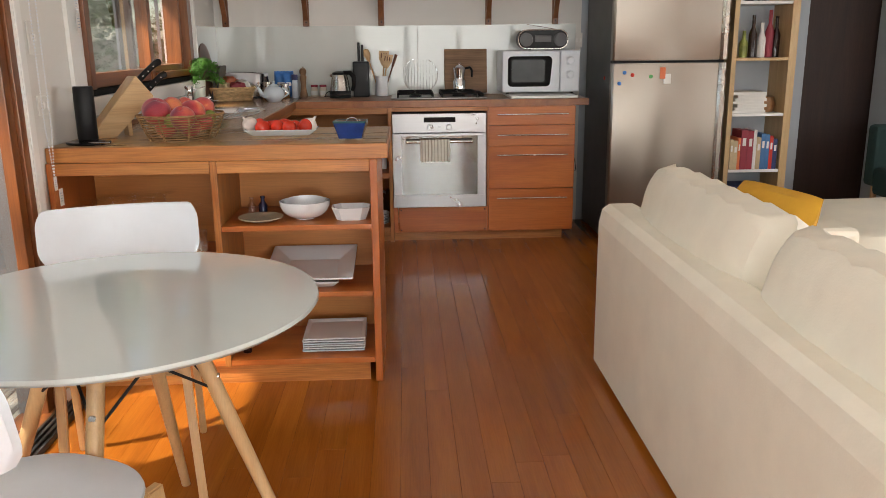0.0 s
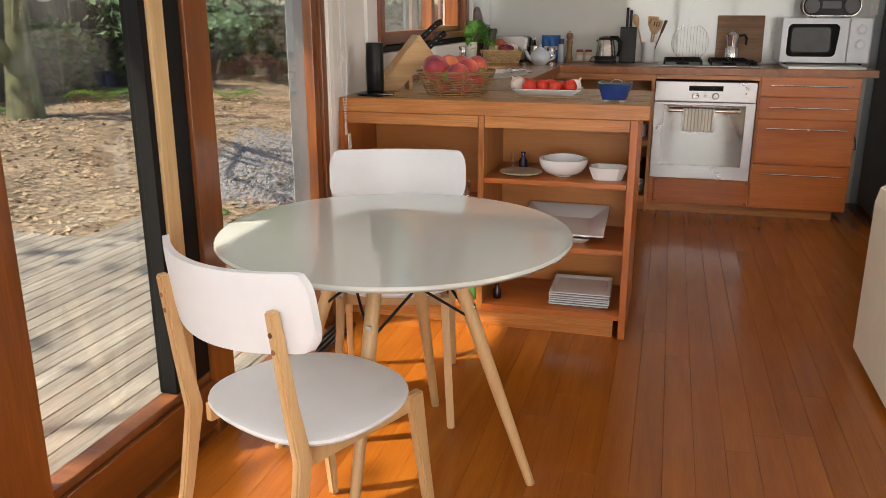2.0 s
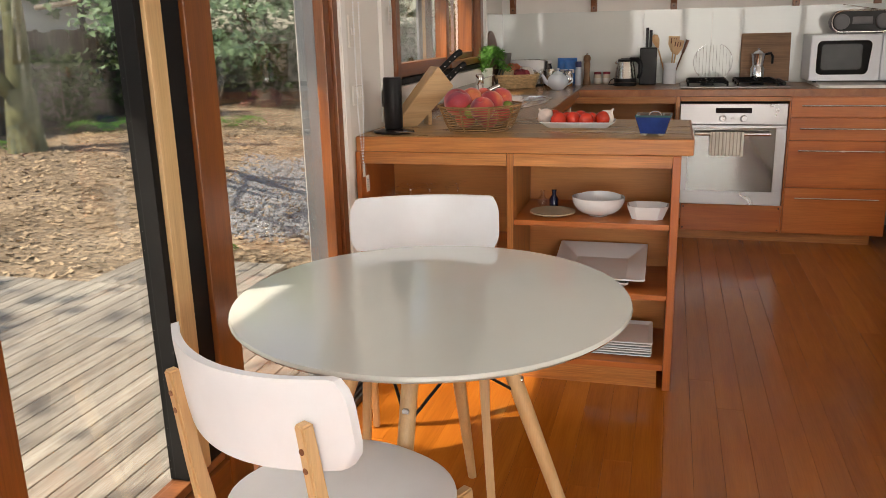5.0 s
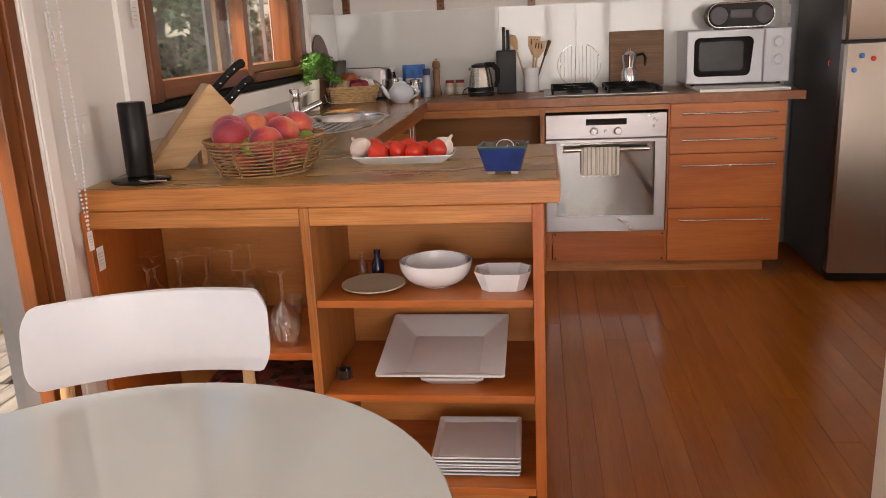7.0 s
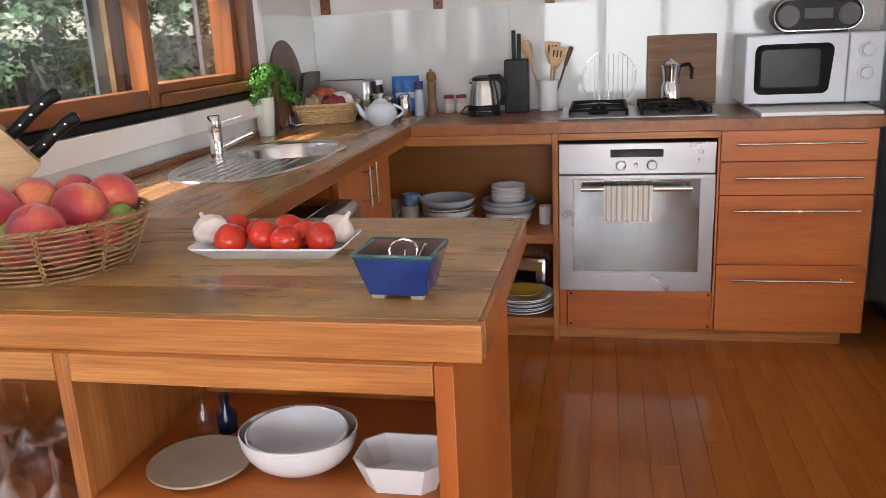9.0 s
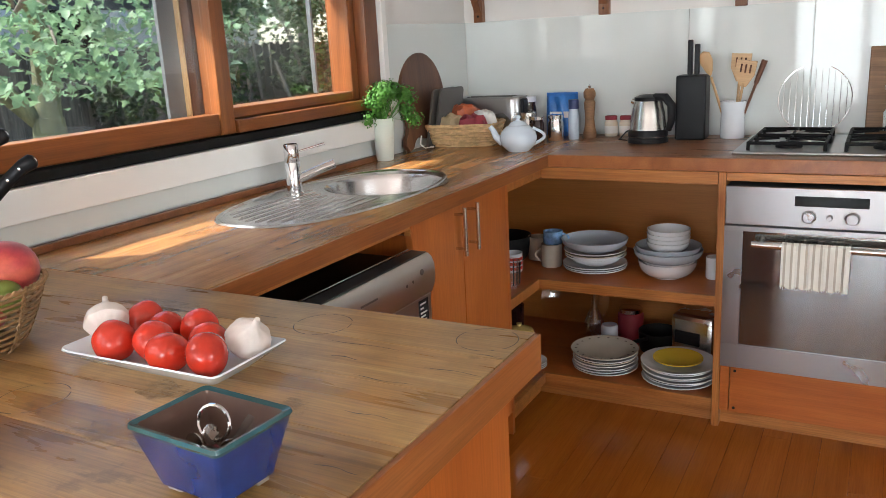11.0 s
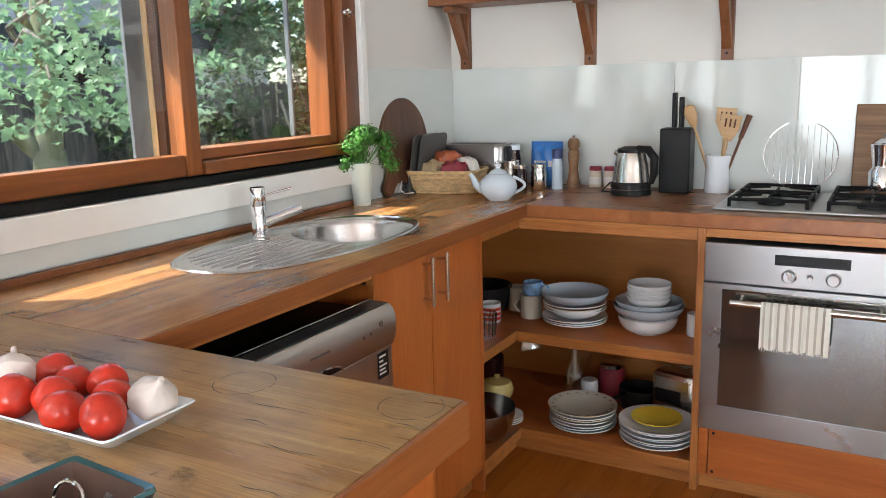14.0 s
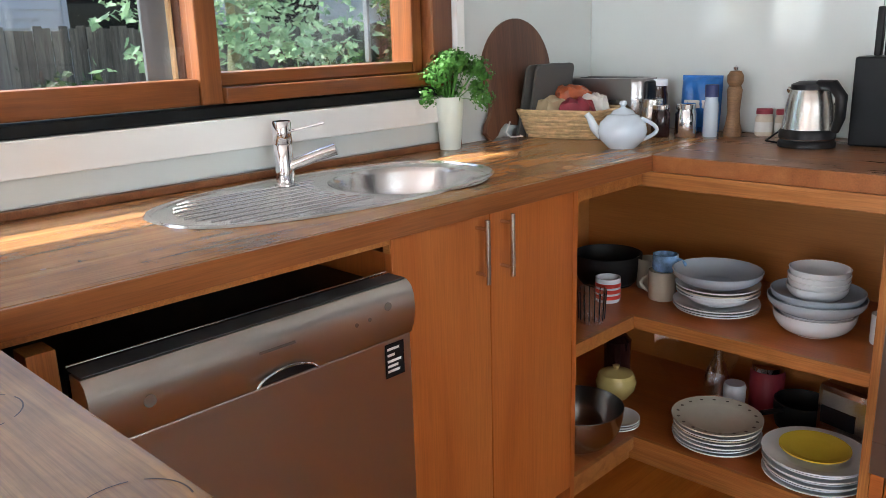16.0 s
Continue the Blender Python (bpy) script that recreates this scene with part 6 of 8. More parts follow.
# lower corner shelf
crock("mixing_bowl", "stainless steel mixing bowl on the low shelf", "bowl", bowl_prof(0.132, 0.125, 0.42, 0.002), plain("dull_steel", (0.40, 0.39, 0.38), 0.2, 1.0, var=0.1, bstr=0.0), 0.382, 6.05, S0)
for k in range(3):
    crock("saucer", "white saucer in a small pile on the low shelf", "saucer", plate_prof(0.068, 0.012), CERAM, 0.405, 6.225, S0 + 0.008 * k, "saucers on the low shelf")
POTY = plain("straw_glaze", (0.60, 0.47, 0.17), 0.18, var=0.06, bstr=0.02, coat=0.3)
pot = thing("sugar_pot", "yellow glazed lidded pot on the low shelf", "pot", 0.29, 6.40, S0)
bm = bmesh.new()
lathe(bm, [(0, 0), (0.04, 0), (0.062, 0.03), (0.066, 0.055), (0.058, 0.072), (0, 0.072)], 28)
part("body", bm, POTY, pot)
bm = bmesh.new()
lathe(bm, [(0.06, 0.0725), (0.055, 0.082), (0.02, 0.094), (0.008, 0.096), (0.012, 0.108), (0, 0.112)], 28)
part("lid", bm, POTY, pot)
crock("coffee_plunger", "glass jug with a dark lid on the low shelf", "jug", [(0, 0), (0.045, 0), (0.047, 0.13), (0.03, 0.15), (0, 0.152)], WINE, 0.20, 6.55, S0)
crock("glass_dish", "large clear glass dish leaning at the back of the shelf", "dish", plate_prof(0.15, 0.04, 0.006), GLASS, 0.45, 6.665, S0 + 0.15, rx=72)
crock("glass_bottle", "clear glass carafe on the low shelf", "carafe", [(0, 0), (0.04, 0), (0.042, 0.09), (0.016, 0.15), (0.014, 0.22), (0.012, 0.22), (0.014, 0.15), (0.039, 0.09), (0.037, 0.005), (0, 0.005)], GLASS, 0.55, 6.58, S0)
crock("white_canister", "white lidded canister on the low shelf", "canister", [(0, 0), (0.032, 0), (0.034, 0.09), (0.03, 0.1), (0, 0.1)], WHITEP, 0.63, 6.53, S0)
crock("preserve_jar", "red jar with a steel lid on the low shelf", "jar", [(0, 0), (0.05, 0), (0.052, 0.12), (0.045, 0.13), (0, 0.13)], BURG, 0.688, 6.63, S0)
crock("jar_lid", "steel lid of the preserve jar", "lid", [(0, 0), (0.048, 0), (0.048, 0.015), (0.044, 0.018), (0, 0.018)], CHROME, 0.688, 6.63, S0 + 0.1305)
pan = thing("saucepan", "black saucepan with a long handle on the low shelf", "pan", 0.815, 6.585, S0)
bm = bmesh.new()
lathe(bm, bowl_prof(0.08, 0.08, 0.9), 32)
part("body", bm, IRON, pan)
bm = bmesh.new()
tube(bm, [(-0.03, -0.07, 0.065), (-0.06, -0.15, 0.075)], 0.008, 8)
part("handle", bm, BLACKP, pan)
sand = thing("sandwich_press", "small steel toaster with a dark front on the low shelf", "toaster", 0.985, 6.575, S0, -14)
part("body", slab(-0.085, -0.10, 0.01, 0.085, 0.10, 0.19, bev=0.02), SATIN, sand)
part("slot_panel", slab(-0.065, -0.103, 0.075, 0.035, -0.099, 0.125, bev=0.001), BLACKG, sand)
bm = bmesh.new()
lathe(bm, [(0, 0), (0.013, 0), (0.012, 0.012), (0, 0.012)], 16)
moved(bm, pose(0.05, -0.1, 0.045, 90, 0, 0))
part("dial", bm, CHROME, sand)
bm = bmesh.new()
tube(bm, [(0.02 + 0.1 * math.cos(a / 3) * 0.6, -0.13 + 0.02 * math.sin(a), 0.006) for a in range(9)], 0.003, 6)
part("cord", bm, BLACKP, sand)
for fx, fy in ((-0.06, -0.07), (0.06, -0.07), (-0.06, 0.07), (0.06, 0.07)):
    part("foot", slab(fx - 0.008, fy - 0.008, 0, fx + 0.008, fy + 0.008, 0.011), BLACKP, sand)

# ---- peninsula shelves ----
Z1, Z2, Z3, ZL = 0.6325, 0.3695, 0.1005, 0.4875
crock("dinner_plate", "plain tan stoneware plate on the shelf", "plate", plate_prof(0.085, 0.012), CERAM_T, 0.645, 3.995, Z1)
crock("serving_bowl", "deep white oval serving bowl on the shelf", "bowl", bowl_prof(0.098, 0.07, 0.36), CERAM, 0.812, 4.02, Z1, sy=0.9)
crock("serving_bowl", "smaller white bowl nested in the serving bowl", "bowl", bowl_prof(0.084, 0.06, 0.36), CERAM, 0.815, 4.012, Z1 + 0.013, sy=0.9, rx=5)
crock("serving_bowl", "white bowl nested in the serving bowl", "bowl", bowl_prof(0.083, 0.05, 0.42), CERAM, 0.812, 4.02, Z1 + 0.0105, sy=0.9)
oct_dish = thing("octagonal_dish", "white eight sided baking dish on the shelf", "dish", 0.992, 4.0, Z1)
bm = bmesh.new()


def octo(w, d, c):
    return [(w / 2, -d / 2 + c), (w / 2, d / 2 - c), (w / 2 - c, d / 2), (-w / 2 + c, d / 2), (-w / 2, d / 2 - c), (-w / 2, -d / 2 + c), (-w / 2 + c, -d / 2), (w / 2 - c, -d / 2)]


rings = []
for w, d, c, zz in ((0.11, 0.085, 0.02, 0), (0.148, 0.115, 0.028, 0.05), (0.14, 0.107, 0.026, 0.05), (0.106, 0.081, 0.02, 0.006)):
    rings.append([bm.verts.new((x, y, zz)) for x, y in octo(w, d, c)])
for a, b in zip(rings, rings[1:]):
    for k in range(8):
        bm.faces.new((a[k], a[(k + 1) % 8], b[(k + 1) % 8], b[k]))
bm.faces.new(rings[0][::-1])
bm.faces.new(rings[-1])
part("body", bm, CERAM, oct_dish)
BOTTLE = [(0, 0), (0.017, 0), (0.018, 0.035), (0.008, 0.05), (0.008, 0.064), (0.0095, 0.064), (0.0095, 0.072), (0, 0.072)]
crock("small_bottle", "small dark blue glass bottle on the shelf", "bottle", BOTTLE, plain("dark_blue_glass", (0.01, 0.014, 0.05), 0.08, coat=0.4), 0.632, 4.125, Z1)
crock("small_bottle", "small clear glass bottle on the shelf", "bottle", [(r * 0.95, zz * 0.95) for r, zz in BOTTLE], GLASS, 0.588, 4.125, Z1)


def square_plate(bm, w, lip, h, t=0.006):
    rings = []
    for s, zz in ((lip, 0), (w, h), (w, h + t), (w - 0.006, h + t), (lip + 0.012, t + 0.002)):
        rings.append([bm.verts.new((x, y, zz)) for x, y in rounded(s, s, 0.008, 2)])
    n = len(rings[0])
    for a, b in zip(rings, rings[1:]):
        for k in range(n):
            bm.faces.new((a[k], a[(k + 1) % n], b[(k + 1) % n], b[k]))
    bm.faces.new(rings[0][::-1])
    bm.faces.new(rings[-1])


bm = bmesh.new()
square_plate(bm, 0.345, 0.19, 0.038)
solid("square_platter", "large white square platter propped on a plate", "platter", bm, CERAM, 0.822, 4.085, Z2 + 0.030, 0, "", 8)
bm = bmesh.new()
square_plate(bm, 0.17, 0.13, 0.018)
solid("square_plate", "small white square plate under the platter", "plate", bm, CERAM, 0.85, 4.03, Z2)
tl = thing("tealight_holder", "small metal tealight holder on the shelf", "tealight", 0.545, 4.0, Z2)
bm = bmesh.new()
lathe(bm, [(0, 0), (0.018, 0), (0.02, 0.008), (0.02, 0.026), (0.018, 0.026), (0.018, 0.012), (0, 0.012)], 18)
part("cup", bm, DARKGREY, tl)
bm = bmesh.new()
for k in range(6):
    a = k * math.pi / 3
    tube(bm, [(0.021 * math.cos(a), 0.021 * math.sin(a), 0.0), (0.025 * math.cos(a), 0.025 * math.sin(a), 0.016), (0.021 * math.cos(a), 0.021 * math.sin(a), 0.034)], 0.0015, 5)
part("wires", bm, CHROME, tl)
for k in range(6):
    bm = bmesh.new()
    square_plate(bm, 0.245, 0.20, 0.012, 0.004)
    solid("square_plate", "white square dinner plate in a neat stack", "plate", bm, CERAM if k % 3 else CERAM_LB, 0.905 + 0.002 * (k % 2), 4.055 + 0.002 * (k % 3), Z3 + 0.0095 * k, 0.5 * (k % 3), "square plates on the low shelf")
crock("spice_bottle", "small dark bottle on the low shelf", "bottle", BOTTLE, WINE, 0.56, 3.98, Z3)

# wine glasses, upside down, and tumblers
WGP = [(r, 1.16 * z) for r, z in [(0.031, 0), (0.039, 0.03), (0.041, 0.055), (0.034, 0.086), (0.013, 0.105), (0.0045, 0.114), (0.0042, 0.168), (0.009, 0.179), (0.0345, 0.185), (0.0345, 0.1875), (0.0, 0.188)]]
WGI = [(r, 1.16 * z) for r, z in [(0.0, 0.100), (0.012, 0.0995), (0.0325, 0.083), (0.0395, 0.055), (0.0375, 0.03), (0.0297, 0.0)]]
bm = bmesh.new()
lathe(bm, WGI + WGP, 28)
first = solid("wine_glass", "clear stemmed wine glass standing upside down", "wine glass", bm, GLASS, 0.405, 3.95, ZL, 0, "wine glasses in the shelf unit")
for x, y in ((0.300, 3.965), (0.015, 3.985), (0.055, 4.09), (0.125, 4.12), (0.02, 4.19), (0.10, 4.21), (0.185, 4.17), (0.215, 4.235), (-0.03, 4.11)):
    copy_thing(first, pose(x, y, ZL, 0, 0, 40 * x))
bm = bmesh.new()
lathe(bm, [(0, 0.004), (0.026, 0.004), (0.034, 0.085), (0.0355, 0.085), (0.0285, 0.0), (0, 0.0)], 28)
tum = solid("tumbler", "clear glass tumbler standing on the shelf", "glass", bm, GLASS, 0.222, 3.955, ZL, 0, "tumblers in the shelf unit")
for x, y in ((0.125, 3.985), (0.285, 4.06), (0.18, 4.075), (0.375, 4.10)):
    copy_thing(tum, pose(x, y, ZL))
RUGM, rt, rb = tree_of("red_patterned_rug")
_v = coords(rt, (1, 1, 1))
_n = node(rt, "ShaderNodeTexVoronoi", Scale=38.0)
_m = node(rt, "ShaderNodeTexNoise", Scale=14.0, Detail=3.0)
rt.links.new(_v, _n.inputs[0])
rt.links.new(_v, _m.inputs[0])
rt.links.new(mixed(rt, ramp(rt, _n.outputs[1], [(0.2, (0.22, 0.02, 0.02)), (0.5, (0.40, 0.22, 0.14)), (0.8, (0.05, 0.035, 0.035))]), ramp(rt, _m.outputs[0], [(0.45, (0.30, 0.03, 0.025)), (0.55, (0.05, 0.03, 0.03))]), 0.5), rb.inputs["Base Color"])
rb.inputs["Roughness"].default_value = 0.95
rug = thing("rolled_rug", "folded red patterned rug pushed into the low shelf", "rug", 0.24, 4.07, Z3)
for k, (w, d, zz, h) in enumerate(((0.44, 0.34, 0.0, 0.09), (0.42, 0.32, 0.07, 0.10), (0.38, 0.30, 0.15, 0.09))):
    bm = cushion(bmesh.new(), w, d, h, 0.25)
    moved(bm, pose(0.02 * k, 0.005 * k, zz, 0, 0, 3 * k - 3))
    part("fold", bm, RUGM, rug)
bm = bmesh.new()
lathe(bm, [(0, 0), (0.03, 0), (0.03, 0.10), (0.01, 0.13), (0, 0.13)], 16)
solid("cleaning_bottle", "green and white bottle on the low shelf", "bottle", bm, GREENP, 0.455, 3.96, Z3)

# ---- on the peninsula ----
sp = thing("smart_speaker", "slim black cylinder speaker on a flat round foot", "speaker", 0.018, 4.02, TOP)
bm = bmesh.new()
lathe(bm, [(0, 0.018), (0.034, 0.018), (0.036, 0.022), (0.036, 0.208), (0.033, 0.213), (0, 0.213)], 32)
part("column", bm, BLACKP, sp)
bm = bmesh.new()
lathe(bm, [(0, 0), (0.078, 0), (0.082, 0.004), (0.08, 0.009), (0.04, 0.016), (0, 0.018)], 36, sy=0.8)
part("foot", bm, BLACKG, sp)
bm = bmesh.new()
tube(bm, [(-0.03, -0.045, 0.008), (0.045, -0.055, 0.0085), (0.09, -0.035, 0.006)], 0.003, 6)
part("rim", bm, CHROME, sp)

kb = thing("knife_block", "slanted pale wooden knife block holding two black handled knives", "knife block", -0.018, 4.255, TOP, 36)
bm = bmesh.new()
prof = [(-0.058, 0.0), (0.045, 0.0), (0.210, 0.155), (0.143, 0.240)]
lo = [bm.verts.new((x, -0.05, z)) for x, z in prof]
hi = [bm.verts.new((x, 0.05, z)) for x, z in prof]
bm.faces.new(lo)
bm.faces.new(hi[::-1])
for i in range(4):
    bm.faces.new((lo[i], lo[(i + 1) % 4], hi[(i + 1) % 4], hi[i]))
bmesh.ops.bevel(bm, geom=bm.edges[:], offset=0.004, segments=2, affect="EDGES")
blk = part("block", bm, BLOCKW, kb)
part("prop", slab(0.10, -0.03, 0.0, 0.115, 0.03, 0.062), BLOCKW, kb)
AX = Vector((0.766, 0, 0.643)).normalized()
for px_, pz_, y, ln in ((0.160, 0.216, -0.008, 0.13), (0.197, 0.170, 0.020, 0.12)):
    o = Vector((px_, y, pz_))
    bm = bmesh.new()
    tube(bm, [(0.0, 0, -0.01), (0.001, 0, 0.02), (-0.001, 0, 0.5 * ln), (0.0, 0, 0.8 * ln), (0.005, 0, 0.95 * ln), (0.007, 0, ln)], [0.0125, 0.0135, 0.0125, 0.0135, 0.0145, 0.009], 14)
    moved(bm, Matrix.Diagonal((1, 0.7, 1, 1)))
    moved(bm, Matrix.Translation(o) @ pose(0, 0, 0, 0, 50.0, 0))
    hnd = part("handle", bm, BLACKP, kb)
    bm = bmesh.new()
    box(bm, -0.0145, -0.0095, -0.012, 0.0145, 0.0095, -0.003, 0.002)
    moved(bm, Matrix.Translation(o) @ pose(0, 0, 0, 0, 50.0, 0))
    part("bolster", bm, CHROME, hnd)
    for u in (0.03, 0.06, 0.09):
        bm = bmesh.new()
        lathe(bm, [(0, 0), (0.0028, 0), (0, 0.0006)], 8)
        moved(bm, Matrix.Translation(o) @ pose(0, 0, 0, 0, 50.0, 0) @ pose(0, -0.0091, u, 90, 0, 0))
        part("rivet", bm, CHROME, hnd)
    bm = bmesh.new()
    tube(bm, [Vector(o) + AX * (ln - 0.006) + Vector((0.004 + 0.007 * math.cos(a), 0, 0.007 * math.sin(a) - 0.004)) for a in [k * 0.7 for k in range(9)]], 0.0012, 5)
    part("ring", bm, CHROME, hnd)

# fruit basket
fb = thing("fruit_basket", "oval cane basket heaped with peaches", "basket", 0.338, 4.13, TOP, 48)
bm = bmesh.new()
prism(bm, oval(0.122, 0.100), 0.0, 0.005)
part("base", bm, WICKER, fb)
for k in range(9):
    u = (k + 0.6) / 9
    a, b, zz = 0.126 + 0.042 * u ** 0.8, 0.103 + 0.036 * u ** 0.8, 0.006 + 0.088 * u
    bm = bmesh.new()
    tube(bm, [(a * math.cos(t), b * math.sin(t), zz + 0.0008 * math.sin(5 * t + k)) for t in (2 * math.pi * i / 48 for i in range(48))], 0.0023, 6, True)
    part("cane", bm, WICKER, fb)
bm = bmesh.new()
for ph in (0, math.pi):
    tube(bm, [((0.170 + 0.0018 * math.cos(44 * t + ph)) * math.cos(t), (0.141 + 0.0018 * math.cos(44 * t + ph)) * math.sin(t), 0.098 + 0.0018 * math.sin(44 * t + ph)) for t in (2 * math.pi * i / 352 for i in range(352))], 0.0029, 5, True)
part("rim", bm, WICKER, fb)
for k in range(9):
    t = 2 * math.pi * (k + 0.3) / 9
    bm = bmesh.new()
    for ph in (0, math.pi):
        pts = []
        for i in range(28):
            u = i / 27
            a, b = 0.126 + 0.043 * u ** 0.8, 0.103 + 0.037 * u ** 0.8
            w = 0.0038 * math.cos(i * 1.1 + ph)
            pts.append(((a + 0.003) * math.cos(t) - w * math.sin(t), (b + 0.003) * math.sin(t) + w * math.cos(t), 0.003 + 0.094 * u))
        tube(bm, pts, 0.0019, 5)
    part("upright", bm, WICKER, fb)
PEACH, pt_, pb_ = tree_of("peach_skin")
_v = coords(pt_, rnd=True)
_n = node(pt_, "ShaderNodeTexNoise", Scale=9.0, Detail=3.0, Distortion=0.6)
_m = node(pt_, "ShaderNodeTexNoise", Scale=160.0, Detail=3.0)
pt_.links.new(_v, _n.inputs[0])
pt_.links.new(_v, _m.inputs[0])
pt_.links.new(mixed(pt_, ramp(pt_, _n.outputs[0], [(0.36, (0.20, 0.016, 0.045)), (0.50, (0.47, 0.034, 0.045)), (0.61, (0.60, 0.11, 0.055)), (0.73, (0.73, 0.37, 0.10))]), ramp(pt_, _m.outputs[0], [(0.4, (0.88, 0.85, 0.82)), (0.6, (1, 1, 1))]), 1.0, "MULTIPLY"), pb_.inputs["Base Color"])
pb_.inputs["Roughness"].default_value = 0.5
pb_.inputs["Sheen Weight"].default_value = 0.35


def peach_mesh(r):
    bm = bmesh.new()
    seg, rings, rows = 30, 16, []
    for j in range(rings + 1):
        th = math.pi * j / rings
        row = []
        for i in range(seg):
            ph = 2 * math.pi * i / seg
            dent = 1 - 0.06 * math.exp(-(ph - math.pi) ** 2 / 0.03) - 0.22 * math.exp(-th * th / 0.05)
            row.append((r * dent * math.sin(th) * math.cos(ph), r * dent * math.sin(th) * math.sin(ph), r * 0.94 * dent * math.cos(th)))
        rows.append([bm.verts.new(p) for p in row] if 0 < j < rings else [bm.verts.new((0, 0, sum(p[2] for p in row) / seg))])
    for a, b in zip(rows, rows[1:]):
        for i in range(seg):
            k = (i + 1) % seg
            if len(a) == 1:
                bm.faces.new((a[0], b[i], b[k]))
            elif len(b) == 1:
                bm.faces.new((a[i], a[k], b[0]))
            else:
                bm.faces.new((a[i], a[k], b[k], b[i]))
    return bm


random.seed(14)
PEACHES = [(0.262, 4.078, 0.112, 0.055), (0.372, 4.172, 0.100, 0.051), (0.400, 4.232, 0.112, 0.046), (0.362, 4.062, 0.088, 0.048), (0.300, 4.152, 0.122, 0.042), (0.330, 4.222, 0.118, 0.040),
           (0.258, 4.185, 0.090, 0.044), (0.285, 4.110, 0.050, 0.043), (0.375, 4.115, 0.046, 0.040), (0.345, 4.185, 0.048, 0.040), (0.275, 4.16, 0.047, 0.038), (0.42, 4.17, 0.060, 0.032)]
for x, y, zz, r in PEACHES:
    solid("peach", "ripe red and yellow peach in the cane basket", "peach", peach_mesh(r), PEACH, x, y, TOP + zz, random.uniform(0, 360), "peaches in the basket", random.uniform(-60, 60), random.uniform(-60, 60))
for x, y, zz in ((0.318, 4.062, 0.078), (0.432, 4.2, 0.08)):
    bm = peach_mesh(0.027)
    moved(bm, Matrix.Diagonal((1, 1, 1.15, 1)))
    solid("lime", "green lime among the peaches", "lime", bm, LIME, x, y, TOP + zz, 20, "limes in the basket", 70)

# tomatoes and garlic on a plate
pl = thing("serving_plate", "white rectangular plate holding tomatoes and garlic", "plate", 0.706, 4.256, TOP, 1)
bm = bmesh.new()
rings = []
for w, d, zz in ((0.23, 0.095, 0.0), (0.272, 0.132, 0.009), (0.290, 0.145, 0.015), (0.288, 0.143, 0.0175), (0.272, 0.131, 0.0115), (0.23, 0.095, 0.004)):
    ring = []
    for x, y in rounded(w, d, 0.01, 3):
        lift = 0.010 * (abs(x) / 0.15) ** 3 if w > 0.25 else 0
        ring.append(bm.verts.new((x, y, zz + lift)))
    rings.append(ring)
n = len(rings[0])
for a, b in zip(rings, rings[1:]):
    for k in range(n):
        bm.faces.new((a[k], a[(k + 1) % n], b[(k + 1) % n], b[k]))
bm.faces.new(rings[0][::-1])
bm.faces.new(rings[-1])
part("dish", bm, CERAM, pl)


def tomato(x, y, z, r, tilt, turn):
    t = thing("tomato", "ripe glossy red tomato on the white plate", "tomato", x, y, z, turn, "tomatoes on the plate", tilt)
    bm = bmesh.new()
    seg, rings, rows = 28, 14, []
    for j in range(rings + 1):
        th = math.pi * j / rings
        if j in (0, rings):
            rows.append([bm.verts.new((0, 0, r * (0.80 if j == 0 else -0.86)))])
            continue
        rows.append([bm.verts.new((r * (1 + 0.025 * math.cos(5 * 2 * math.pi * i / seg)) * math.sin(th) * math.cos(2 * math.pi * i / seg), r * (1 + 0.025 * math.cos(10 * math.pi * i / seg)) * math.sin(th) * math.sin(2 * math.pi * i / seg), r * 0.9 * math.cos(th))) for i in range(seg)])
    for a, b in zip(rows, rows[1:]):
        for i in range(seg):
            k = (i + 1) % seg
            if len(a) == 1:
                bm.faces.new((a[0], b[i], b[k]))
            elif len(b) == 1:
                bm.faces.new((a[i], a[k], b[0]))
            else:
                bm.faces.new((a[i], a[k], b[k], b[i]))
    part("flesh", bm, TOMATO, t)
    return t


random.seed(3)
for x, y, r, lift in ((0.634, 4.218, 0.030, 0), (0.690, 4.238, 0.028, 0.003), (0.742, 4.214, 0.0295, 0), (0.804, 4.222, 0.030, 0.003), (0.606, 4.300, 0.028, 0.004), (0.660, 4.288, 0.0275, 0), (0.710, 4.304, 0.0275, 0.004), (0.754, 4.275, 0.027, 0)):
    tomato(x, y, TOP + 0.006 + r * 0.9 + lift, r, random.uniform(100, 170), random.uniform(0, 360))


